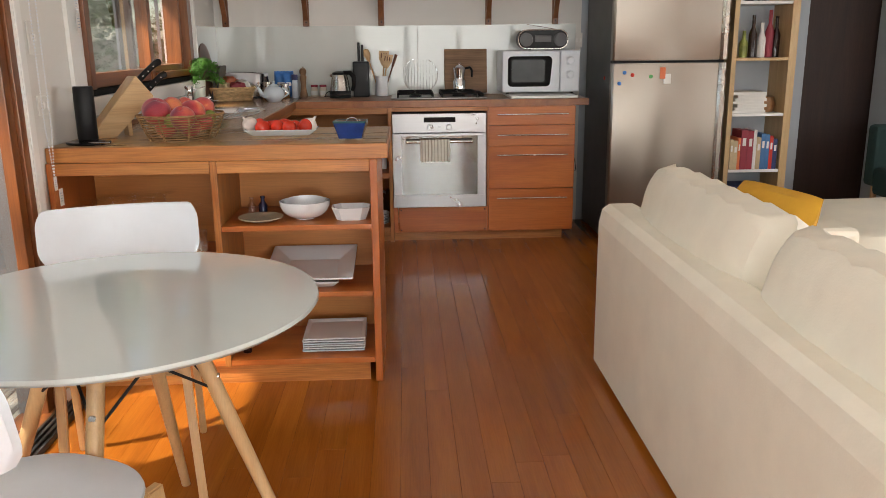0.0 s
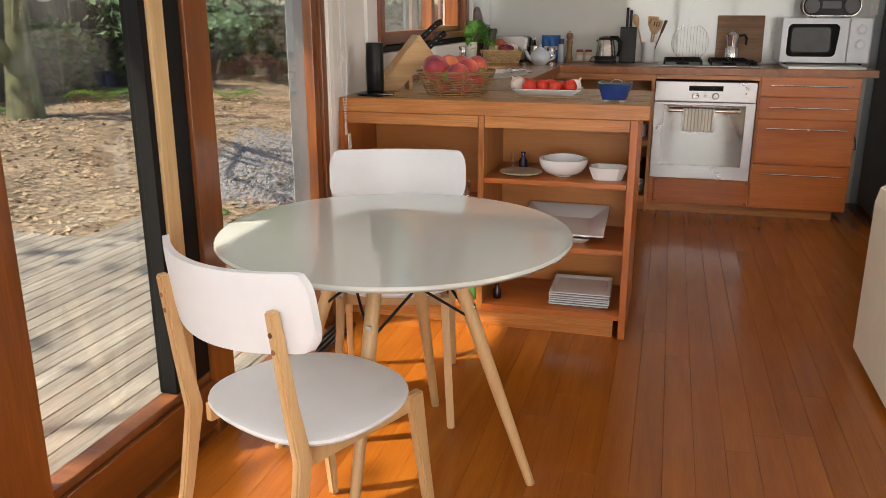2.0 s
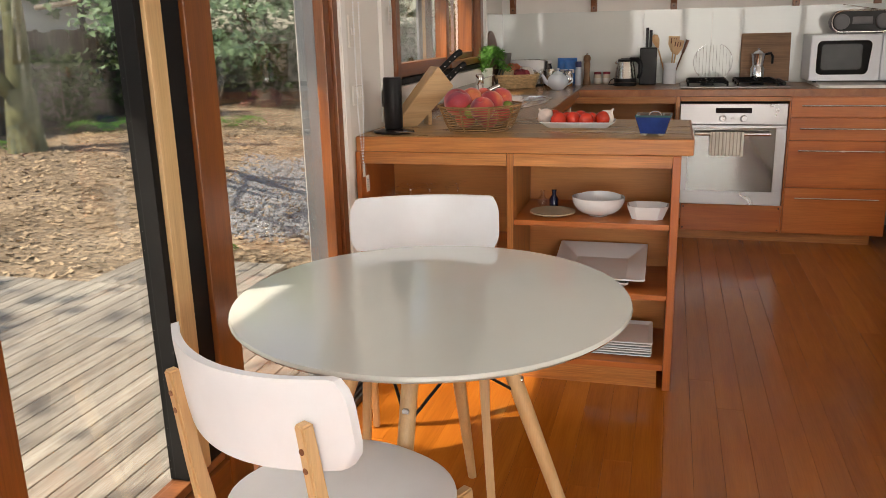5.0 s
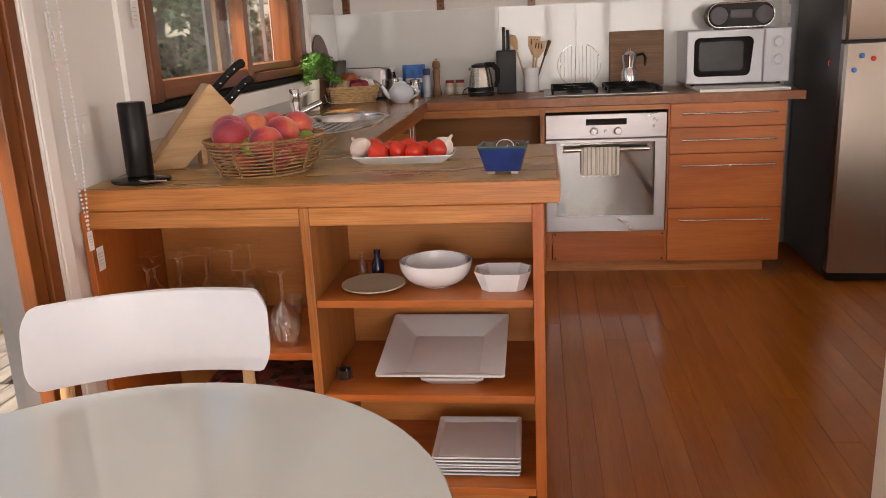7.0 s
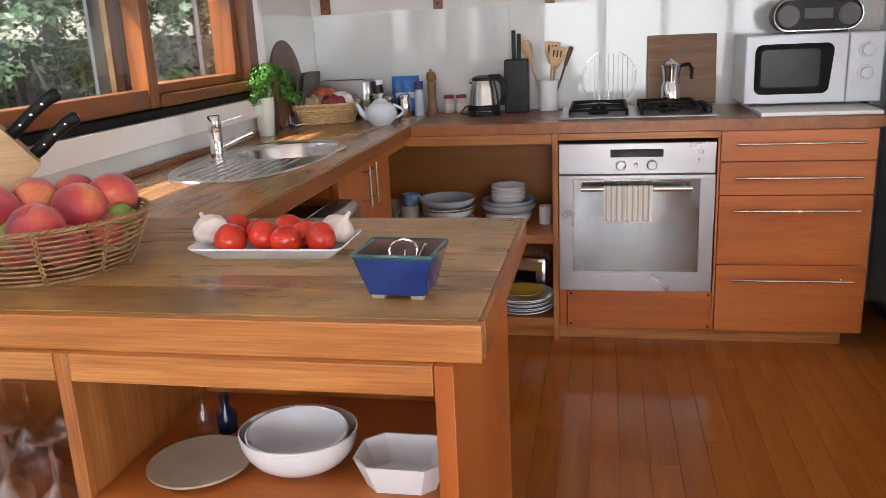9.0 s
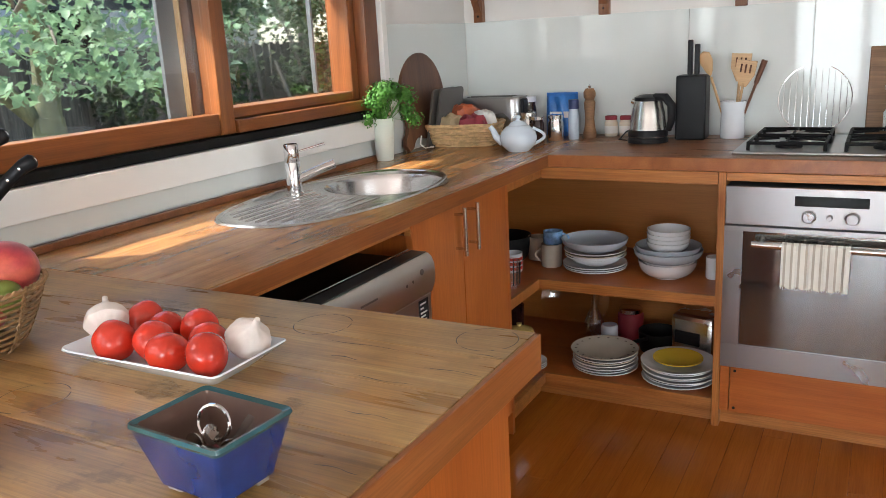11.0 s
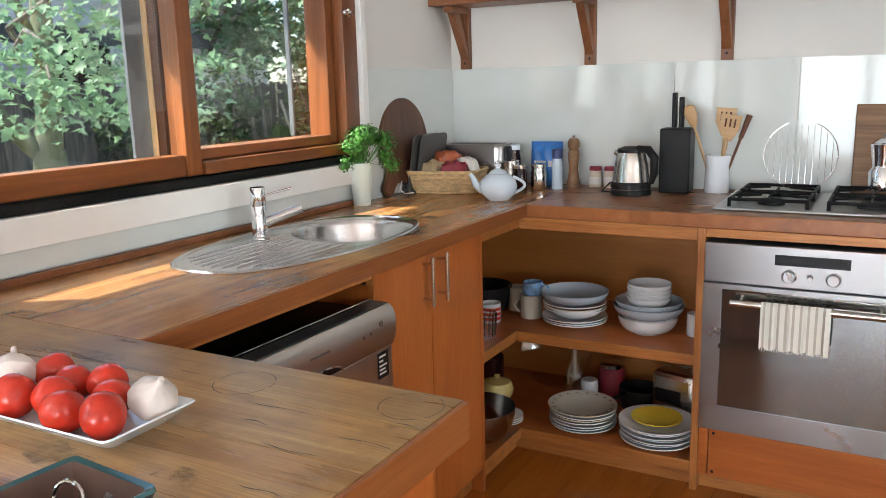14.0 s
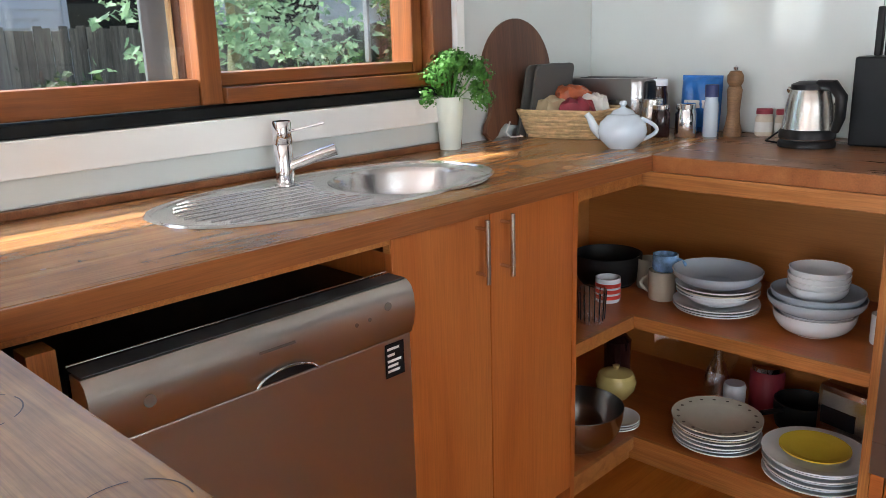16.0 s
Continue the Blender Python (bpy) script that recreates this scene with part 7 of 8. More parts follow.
def garlic(x, y, z, r, rx, rz):
    bm = bmesh.new()
    seg, rows = 40, []
    prof = [(0, -0.72), (0.35, -0.74), (0.75, -0.55), (1.0, -0.15), (0.93, 0.25), (0.62, 0.6), (0.28, 0.82), (0.14, 1.05), (0.12, 1.35), (0, 1.38)]
    for pr, pz in prof:
        if pr == 0:
            rows.append([bm.verts.new((0, 0, r * pz))])
        else:
            rows.append([bm.verts.new((r * pr * (1 + 0.07 * abs(math.cos(4 * t)) - 0.05) * math.cos(t), r * pr * (1 + 0.07 * abs(math.cos(4 * t)) - 0.05) * math.sin(t), r * pz)) for t in (2 * math.pi * i / seg for i in range(seg))])
    for a, b in zip(rows, rows[1:]):
        for i in range(seg):
            k = (i + 1) % seg
            if len(a) == 1:
                bm.faces.new((a[0], b[i], b[k]))
            elif len(b) == 1:
                bm.faces.new((a[i], a[k], b[0]))
            else:
                bm.faces.new((a[i], a[k], b[k], b[i]))
    return solid("garlic_bulb", "papery white garlic bulb on the plate", "garlic", bm, GARLIC, x, y, z, rz, "garlic on the plate", rx)


garlic(0.575, 4.258, TOP + 0.042, 0.033, 55, 230)
garlic(0.815, 4.289, TOP + 0.036, 0.0315, 40, 75)

# blue pot with keys
bp = thing("bonsai_pot", "cobalt blue glazed pot on little feet, holding keys", "pot", 1.0, 4.03, TOP, -4)
bm = bmesh.new()
rings = []
for w, d, zz in ((0.088, 0.070, 0.008), (0.122, 0.098, 0.066), (0.126, 0.102, 0.070), (0.124, 0.100, 0.074), (0.112, 0.088, 0.072), (0.108, 0.084, 0.062), (0.078, 0.060, 0.016)):
    rings.append([bm.verts.new((x, y, zz)) for x, y in rounded(w, d, 0.006, 2)])
n = len(rings[0])
for i, (a, b) in enumerate(zip(rings, rings[1:])):
    for k in range(n):
        f = bm.faces.new((a[k], a[(k + 1) % n], b[(k + 1) % n], b[k]))
        f.material_index = 1 if i in (1, 2, 3) else 2 if i > 3 else 0
bm.faces.new(rings[0][::-1])
bm.faces.new(rings[-1]).material_index = 2
part("body", bm, [COBALT, plain("teal_glaze", (0.03, 0.10, 0.11), 0.15, var=0.3, coat=0.3), plain("brown_clay", (0.13, 0.07, 0.05), 0.6, var=0.2)], bp)
for fx, fy in ((-0.03, -0.022), (0.03, -0.022), (-0.03, 0.022), (0.03, 0.022)):
    part("foot", slab(fx - 0.010, fy - 0.008, 0.0, fx + 0.010, fy + 0.008, 0.009, bev=0.002), CERAM_T, bp)
keys = thing("bunch_of_keys", "bunch of steel keys on a ring in the blue pot", "keys", 1.0, 4.03, TOP + 0.017, -4)
bm = bmesh.new()
tube(bm, [(0.004 + 0.022 * math.cos(a), 0.006 * math.sin(a) + 0.0, 0.050 + 0.016 * math.sin(a)) for a in [k * 2 * math.pi / 16 for k in range(16)]], 0.002, 6, True)
part("ring", bm, CHROME, keys)
for k, (kx, ky, kz, ang) in enumerate(((-0.022, -0.005, 0.025, 20), (0.0, 0.004, 0.022, -15), (0.022, 0.0, 0.026, -50), (0.012, -0.012, 0.045, 55))):
    bm = bmesh.new()
    prism(bm, oval(0.011, 0.010, 16), -0.001, 0.001)
    box(bm, 0.009, -0.0035, -0.001, 0.038, 0.0035, 0.001)
    moved(bm, pose(kx, ky, kz, 80, ang, 30 * k))
    part("key", bm, SATIN, keys)
part("fob", slab(-0.012, -0.02, 0.0, 0.02, -0.004, 0.022, bev=0.004), BURG, keys)

# ---- along the window and back worktop ----
vs_ = thing("parsley_vase", "frosted glass vase full of curly green parsley", "vase", -0.045, 6.0, TOP)
bm = bmesh.new()
lathe(bm, [(0, 0), (0.029, 0), (0.031, 0.004), (0.042, 0.152), (0.039, 0.152), (0.028, 0.012), (0, 0.01)], 32)
part("vase", bm, FROST, vs_)
random.seed(9)
bm = bmesh.new()
heads = []
for k in range(28):
    a, rr = random.uniform(0, 6.28), 0.112 * math.sqrt(random.random())
    h = Vector((0.03 + rr * math.cos(a), 0.9 * rr * math.sin(a), 0.262 - 0.9 * rr * rr / 0.11 + random.uniform(-0.02, 0.015)))
    if h.x < -0.012:
        h.x = -0.012 + 0.2 * (h.x + 0.012)
    heads.append(h)
    tube(bm, [(0.01 * math.cos(a), 0.01 * math.sin(a), 0.02), (0.3 * h.x, 0.3 * h.y, 0.15), tuple(h)], 0.0014, 5)
heads += [Vector((0.085, 0.03, 0.17)), Vector((0.10, 0.02, 0.155)), Vector((0.06, 0.06, 0.18))]
part("stems", bm, PARSLEY, vs_)
bm = bmesh.new()
for h in heads:
    for _ in range(110):
        d = Vector((random.gauss(0, 1), random.gauss(0, 1), random.gauss(0.2, 0.9))).normalized()
        p = h + d * random.uniform(0.008, 0.034)
        if p.x < -0.035:
            p.x = -0.035
        up = Vector((random.uniform(-1, 1), random.uniform(-1, 1), random.uniform(-1, 1))).normalized()
        s1, r = d.cross(up).normalized(), random.uniform(0.0025, 0.0058)
        s2 = d.cross(s1)
        vsq = [bm.verts.new(p + s1 * r * cx + s2 * r * cy + d * r * cz) for cx, cy, cz in ((-1, -0.3, 0.5), (0, -1, -0.3), (1, -0.2, 0.6), (0.4, 0.9, -0.2), (-0.5, 0.8, 0.4))]
        bm.faces.new(vsq)
part("leaves", bm, PARSLEY, vs_)

pad = thing("paddle_board", "round dark timber paddle board standing on its handle", "chopping board", -0.072, 6.30, TOP, 0, "", 0, -5)
bm = bmesh.new()
out = []
for k in range(37):
    a = radians(-72 + 324 * k / 36)
    out.append((0.168 * math.cos(a), 0.168 * math.sin(a)))
out += [(-0.036, -0.175), (-0.028, -0.20), (-0.03, -0.225), (-0.018, -0.252), (0.018, -0.252), (0.03, -0.225), (0.028, -0.20), (0.036, -0.175)]
ca, sa = math.cos(radians(-41)), math.sin(radians(-41))
out = [(0.055 + ca * y - sa * z, 0.203 + sa * y + ca * z) for y, z in out]
low = min(z for y, z in out)
out = [(y, z - low) for y, z in out]
lo = [bm.verts.new((0.0, y, z)) for y, z in out]
hi = [bm.verts.new((0.018, y, z)) for y, z in out]
bm.faces.new(lo)
bm.faces.new(hi[::-1])
for i in range(len(out)):
    bm.faces.new((lo[i], lo[(i + 1) % len(out)], hi[(i + 1) % len(out)], hi[i]))
part("board", bm, WALNUT, pad)
bm = bmesh.new()
tube(bm, [(0.02, -0.01, 0.05), (0.035, -0.05, 0.02), (0.06, -0.06, 0.006), (0.075, -0.02, 0.004), (0.05, 0.0, 0.004)], 0.0025, 6)
part("cord", bm, PAPER, pad)
for k in range(2):
    bm = bmesh.new()
    prism(bm, rounded(0.25, 0.20, 0.02), -0.004, 0.004, 0.001)
    solid("cutting_board", "thin dark grey cutting board leaning behind the bread basket", "chopping board", bm, plain("grey_board_%s" % "ab"[k], (0.10, 0.095, 0.09), 0.55, var=0.1), -0.032 + 0.022 * k, 6.42 + 0.02 * k, TOP + 0.103, 0, "grey cutting boards", 0, 100)

bk = thing("bread_basket", "pale woven straw basket with wrapped bread", "basket", 0.065, 6.44, TOP, 12)
random.seed(6)
for k in range(9):
    u = k / 8
    w, d, zz = 0.235 + 0.05 * u, 0.165 + 0.045 * u, 0.006 + 0.0098 * k
    o = rounded(w, d, 0.035, 6)
    bm = bmesh.new()
    tube(bm, [(x + 0.0022 * math.cos(1.9 * i + 3.14 * (k % 2)) * (1 if x > 0 else -1), y + 0.0022 * math.cos(1.9 * i + 3.14 * (k % 2)), zz + 0.0012 * math.sin(2.1 * i)) for i, (x, y) in enumerate(o)], 0.0062, 6, True)
    part("weave", bm, STRAW, bk)
bm = bmesh.new()
prism(bm, rounded(0.23, 0.16, 0.03), 0.0, 0.006)
part("base", bm, STRAW, bk)
FILM = clear("bread_film", (0.95, 0.93, 0.9), 0.25)
for k, (x, y, zz, w, d, h, mat, lab) in enumerate(((0.0, 6.42, 0.05, 0.11, 0.12, 0.09, TANP, "brown loaf in thin film"), (0.10, 6.44, 0.05, 0.11, 0.10, 0.085, BURG, "red and brown snack packet"), (0.12, 6.50, 0.055, 0.09, 0.08, 0.09, PAPER, "crumpled white bread bag"), (0.03, 6.50, 0.06, 0.13, 0.08, 0.11, plain("rust_wrapper", (0.42, 0.11, 0.045), 0.3, var=0.3, vscale=25, bstr=0.3, bscale=50), "rust coloured bread wrapper"))):
    bm = cushion(bmesh.new(), w, d, h, 0.3, 12)
    for v in bm.verts:
        v.co += Vector((random.uniform(-1, 1), random.uniform(-1, 1), random.uniform(-1, 1))) * 0.004
    solid("bread_packet", lab + " in the basket", "packet", bm, mat, x, y, TOP + zz - 0.018, 20 * k, "packets in the bread basket")

ts = thing("toaster", "brushed steel two slot toaster by the wall", "toaster", 0.085, 6.655, TOP, 4)
bm = bmesh.new()
o = rounded(0.17, 0.30, 0.04, 6)
prism(bm, [(y * 0.97, x * 0.8) for x, y in o], 0.012, 0.172, 0.012)
part("shell", bm, INOX, ts)
part("end_cap", slab(0.139, -0.05, 0.012, 0.156, 0.05, 0.165, bev=0.008), BLACKP, ts)
for y in (-0.025, 0.025):
    part("slot", slab(-0.10, y - 0.010, 0.168, 0.10, y + 0.010, 0.1735), BLACKP, ts)
part("base", slab(-0.13, -0.06, 0.0, 0.13, 0.06, 0.0115), BLACKP, ts)

tp = thing("teapot", "white glazed round teapot", "teapot", 0.36, 6.285, TOP, 20)
bm = bmesh.new()
lathe(bm, [(0, 0), (0.038, 0), (0.042, 0.004), (0.062, 0.025), (0.068, 0.048), (0.062, 0.072), (0.042, 0.092), (0.032, 0.096), (0, 0.096)], 36)
tp.matrix_basis = tp.matrix_basis @ Matrix.Diagonal((1.02, 1.02, 1.0, 1))
part("body", bm, CERAM_LB, tp)
bm = bmesh.new()
lathe(bm, [(0.034, 0.0965), (0.026, 0.106), (0.010, 0.112), (0.006, 0.116), (0.011, 0.124), (0.009, 0.131), (0, 0.133)], 24)
part("lid", bm, CERAM_LB, tp)
bm = bmesh.new()
tube(bm, [(-0.055, 0, 0.035), (-0.08, 0, 0.055), (-0.092, 0, 0.082), (-0.102, 0, 0.094)], [0.018, 0.013, 0.010, 0.009], 12)
part("spout", bm, CERAM_LB, tp)
bm = bmesh.new()
tube(bm, [(0.052 + 0.042 * math.sin(math.pi * k / 10), 0, 0.022 + 0.062 * k / 10) for k in range(11)], 0.0055, 8)
part("handle", bm, CERAM_LB, tp)


def jar(name, label, x, y, z, r, h, fill, lid=None, lid_h=0.012, glass=True, group="", category="jar", label_mat=None):
    t = thing(name, label, category, x, y, z, random.uniform(0, 40), group)
    bm = bmesh.new()
    lathe(bm, [(0, 0), (r * 0.92, 0), (r, 0.004), (r, h * 0.82), (r * 0.86, h * 0.92), (r * 0.86, h), (0, h)], 24)
    part("body", bm, fill, t)
    if lid:
        bm = bmesh.new()
        lathe(bm, [(0, h + 0.0005), (r * 0.93, h + 0.0005), (r * 0.93, h + lid_h), (r * 0.86, h + lid_h + 0.002), (0, h + lid_h + 0.002)], 24)
        part("lid", bm, lid, t)
    if label_mat:
        bm = bmesh.new()
        lathe(bm, [(r + 0.0004, h * 0.18), (r + 0.0008, h * 0.2), (r + 0.0008, h * 0.62), (r + 0.0004, h * 0.64)], 24)
        lb = part("paper_label", bm, label_mat, t)
    return t


jar("steel_canister", "small polished steel canister", 0.388, 6.60, TOP, 0.032, 0.085, CHROME, CHROME, 0.014, category="canister")
jar("spice_grinder", "clear spice grinder with a black cap", 0.452, 6.635, TOP, 0.022, 0.12, CERAM_B, NAVY, 0.035, category="grinder")
jar("coffee_jar", "dark coffee jar with a steel lid", 0.325, 6.56, TOP, 0.028, 0.085, WINE, CHROME, 0.012)
jar("syrup_bottle", "dark syrup bottle with a white cap", 0.235, 6.70, TOP, 0.03, 0.145, WINE, WHITEP, 0.02, category="bottle")
jar("tea_caddy", "small pale metal caddy behind the teapot", 0.27, 6.60, TOP, 0.035, 0.09, SATIN, SATIN, 0.02, category="caddy")
jar("honey_jar", "small jar with a red lid and pale label", 0.572, 6.745, TOP, 0.026, 0.065, FLOUR, BURG, 0.014, group="red lidded jars", label_mat=PAPER)
jar("honey_jar", "small jar with a red lid and pale label", 0.632, 6.748, TOP, 0.026, 0.065, FLOUR, BURG, 0.014, group="red lidded jars", label_mat=PAPER)
pouch = thing("tea_pouch", "upright blue foil pouch with a pale word band", "pouch", 0.365, 6.735, TOP, 3, "", -4)
bm = cushion(bmesh.new(), 0.135, 0.175, 0.05, 0.3, 12)
moved(bm, pose(0, 0, 0.0875, 90, 0, 0) @ pose(0, 0, -0.025))
part("bag", bm, BLUEP, pouch)
part("word_band", slab(-0.045, -0.0285, 0.075, 0.05, -0.0265, 0.10, bev=0.0005), PAPER, pouch)
part("top_seal", slab(-0.066, -0.003, 0.162, 0.066, 0.003, 0.178), BLUEP, pouch)

pm = thing("pepper_mill", "turned timber pepper mill with a steel knob", "pepper mill", 0.505, 6.675, TOP)
bm = bmesh.new()
lathe(bm, [(0, 0), (0.026, 0), (0.027, 0.02), (0.022, 0.04), (0.018, 0.075), (0.021, 0.115), (0.023, 0.14), (0.019, 0.15)], 28)
part("body", bm, BOARDW, pm)
bm = bmesh.new()
lathe(bm, [(0.017, 0.151), (0.024, 0.165), (0.024, 0.182), (0.016, 0.196), (0, 0.198)], 28)
part("head", bm, BOARDW, pm)
bm = bmesh.new()
lathe(bm, [(0, 0.198), (0.007, 0.199), (0.008, 0.207), (0, 0.212)], 14)
part("knob", bm, CHROME, pm)

kt = thing("electric_kettle", "steel and black electric kettle on its base", "kettle", 0.765, 6.575, TOP, 0)
bm = bmesh.new()
lathe(bm, [(0, 0), (0.074, 0), (0.075, 0.012), (0.07, 0.02), (0, 0.021)], 36)
part("power_base", bm, BLACKP, kt)
bm = bmesh.new()
lathe(bm, [(0, 0.022), (0.07, 0.022), (0.072, 0.04), (0.068, 0.05), (0.061, 0.11), (0.052, 0.15), (0.05, 0.155), (0, 0.155)], 36)
part("body", bm, SATIN, kt)
bm = bmesh.new()
lathe(bm, [(0.073, 0.024), (0.0735, 0.04), (0.0695, 0.049)], 36)
part("trim", bm, BLACKP, kt)
bm = bmesh.new()
lathe(bm, [(0.0515, 0.1555), (0.05, 0.168), (0.03, 0.176), (0, 0.178)], 30)
part("lid", bm, BLACKP, kt)
bm = bmesh.new()
tube(bm, [(0.03, -0.02, 0.168), (0.075, -0.045, 0.168), (0.098, -0.05, 0.14), (0.098, -0.05, 0.085), (0.085, -0.04, 0.05)], [0.014, 0.016, 0.016, 0.014, 0.011], 10)
part("handle", bm, BLACKP, kt)
bm = bmesh.new()
tube(bm, [(-0.046, 0.01, 0.148), (-0.064, 0.014, 0.152)], [0.014, 0.010], 10)
part("spout", bm, CHROME, kt)
bm = bmesh.new()
tube(bm, [(-0.07, -0.03, 0.008), (-0.105, -0.02, 0.01), (-0.10, 0.06, 0.03), (-0.06, 0.14, 0.05), (0.0, 0.20, 0.10)], 0.003, 6)
part("cord", bm, BLACKP, kt)

nb = thing("black_knife_block", "tall black knife block with two knives", "knife block", 0.905, 6.685, TOP, 2)
blk = part("block", slab(-0.055, -0.05, 0.0, 0.055, 0.05, 0.238, bev=0.006), BLACKP, nb)
for x, y, h in ((-0.012, 0.0, 0.128), (0.012, 0.005, 0.112)):
    part("knife_handle", slab(x - 0.009, y - 0.012, 0.2385, x + 0.009, y + 0.012, 0.238 + h, bev=0.004), BLACKP, nb)
cr = thing("utensil_crock", "white ceramic crock holding wooden spoons", "utensil holder", 1.045, 6.725, TOP)
bm = bmesh.new()
lathe(bm, [(0, 0), (0.043, 0), (0.045, 0.01), (0.042, 0.1), (0.047, 0.118), (0.047, 0.136), (0.043, 0.136), (0.039, 0.1), (0.04, 0.008), (0, 0.007)], 32)
part("pot", bm, CERAM, cr)


def utensil(name, lab, dx, dy, lean_x, lean_y, L, head, mat):
    t = thing(name, lab, "utensil", 1.045 + dx, 6.725 + dy, TOP + 0.008, 0, "utensils in the crock", lean_x, lean_y)
    bm = bmesh.new()
    tube(bm, [(0, 0, 0), (0, 0, L * 0.7)], 0.005, 8)
    part("shaft", bm, mat, t)
    bm = bmesh.new()
    if head == "spoon":
        lathe(bm, [(0, L * 0.7), (0.012, L * 0.76), (0.024, L * 0.88), (0.02, L * 0.97), (0, L)], 18, sy=0.3)
    elif head == "spatula":
        o = [(-0.012, L * 0.66), (0.012, L * 0.66), (0.034, L * 0.82), (0.036, L), (-0.036, L), (-0.034, L * 0.82)]
        lo = [bm.verts.new((x, -0.003, z)) for x, z in o]
        hi = [bm.verts.new((x, 0.003, z)) for x, z in o]
        bm.faces.new(lo)
        bm.faces.new(hi[::-1])
        for i in range(6):
            bm.faces.new((lo[i], lo[(i + 1) % 6], hi[(i + 1) % 6], hi[i]))
    else:
        tube(bm, [(0, 0, L * 0.7), (0, 0, L)], [0.008, 0.011], 10)
    h = part("head", bm, mat, t)
    if head == "spatula":
        for k in (-1, 0, 1):
            part("slot", slab(k * 0.016 - 0.003, -0.0036, L * 0.84, k * 0.016 + 0.003, 0.0036, L * 0.95), WALNUT, h)


utensil("wooden_spoon", "pale wooden spoon in the crock", -0.012, 0.0, 6, -17, 0.33, "spoon", BEECH)
utensil("slotted_turner", "slotted wooden turner in the crock", 0.005, 0.01, -3, 3, 0.30, "spatula", BLOCKW)
utensil("spatula", "wide wooden spatula in the crock", 0.005, -0.012, 4, 9, 0.28, "spatula", BLOCKW)
utensil("wooden_spoon", "dark tipped wooden spoon in the crock", 0.012, 0.005, 4, 19, 0.29, "stick", WALNUT)

# hob
hob = thing("gas_hob", "stainless steel gas hob with black iron grates", "hob", 1.43, 6.52, TOP)
part("plate", slab(-0.315, -0.235, 0.0005, 0.315, 0.235, 0.010, bev=0.004), INOX, hob)
for gx in (-0.155, 0.135):
    bm = bmesh.new()
    for y0, y1 in ((-0.20, -0.01), (0.01, 0.20)):
        cy = (y0 + y1) / 2
        for xx in (-0.115, 0.115):
            tube(bm, [(gx + xx, y0, 0.034), (gx + xx, y1, 0.034)], 0.006, 6)
        for yy in (y0, y1):
            tube(bm, [(gx - 0.115, yy, 0.034), (gx + 0.115, yy, 0.034)], 0.006, 6)
        for a in range(4):
            c, s = math.cos(a * math.pi / 2), math.sin(a * math.pi / 2)
            tube(bm, [(gx + 0.115 * c, cy + 0.095 * s, 0.034), (gx + 0.03 * c, cy + 0.03 * s, 0.040)], 0.005, 6)
        for xx in (-0.115, 0.115):
            for yy in (y0, y1):
                tube(bm, [(gx + xx, yy, 0.009), (gx + xx, yy, 0.034)], 0.006, 6)
    part("grate", bm, IRON, hob)
    for cy, r in ((-0.105, 0.042), (0.105, 0.034)):
        bm = bmesh.new()
        lathe(bm, [(0, 0.010), (r, 0.010), (r, 0.018), (r * 0.8, 0.021), (r * 0.8, 0.026), (0, 0.028)], 24, (gx, cy, 0))
        part("burner", bm, IRON, hob)
for k in range(4):
    bm = bmesh.new()
    lathe(bm, [(0, 0.0105), (0.016, 0.0105), (0.015, 0.03), (0.011, 0.033), (0, 0.033)], 18, (0.284, -0.15 + 0.09 * k, 0))
    part("knob", bm, BLACKP, hob)
rk = thing("wire_rack", "round wire cooling rack leaning on the splashback", "cooling rack", 1.318, WB - 0.048, TOP + 0.012, 0, "", -10)
bm = bmesh.new()
tube(bm, [(0.122 * math.cos(a), 0, 0.127 + 0.122 * math.sin(a)) for a in (2 * math.pi * k / 40 for k in range(40))], 0.0018, 6, True)
part("rim", bm, CHROME, rk)
for k in range(-5, 6):
    x = k * 0.021
    h = math.sqrt(0.122 ** 2 - x * x)
    bm = bmesh.new()
    tube(bm, [(x, 0, 0.127 - h), (x, 0, 0.127 + h)], 0.0009, 5)
    part("wire", bm, CHROME, rk)
cb = solid("chopping_board", "dark rectangular timber chopping board leaning on the wall", "chopping board", slab(-0.15, -0.011, 0.0, 0.15, 0.011, 0.305, bev=0.004), BOARDW, 1.638, WB - 0.055, TOP + 0.011, 0, "", -8)
mk = thing("moka_pot", "polished steel moka coffee pot on the hob", "coffee pot", 1.585, 6.63, TOP + 0.0405, 10)
bm = bmesh.new()
lathe(bm, [(0, 0), (0.042, 0), (0.044, 0.06), (0.034, 0.075), (0.034, 0.082), (0.044, 0.15), (0.04, 0.153), (0, 0.156)], 10)
part("body", bm, CHROME, mk)
bm = bmesh.new()
lathe(bm, [(0.04, 0.1535), (0.02, 0.168), (0.006, 0.17), (0.009, 0.184), (0, 0.186)], 10)
part("lid", bm, CHROME, mk)
bm = bmesh.new()
tube(bm, [(0.038, 0, 0.145), (0.075, 0, 0.15), (0.088, 0, 0.13), (0.088, 0, 0.085)], [0.008, 0.009, 0.009, 0.007], 8)
part("handle", bm, BLACKP, mk)

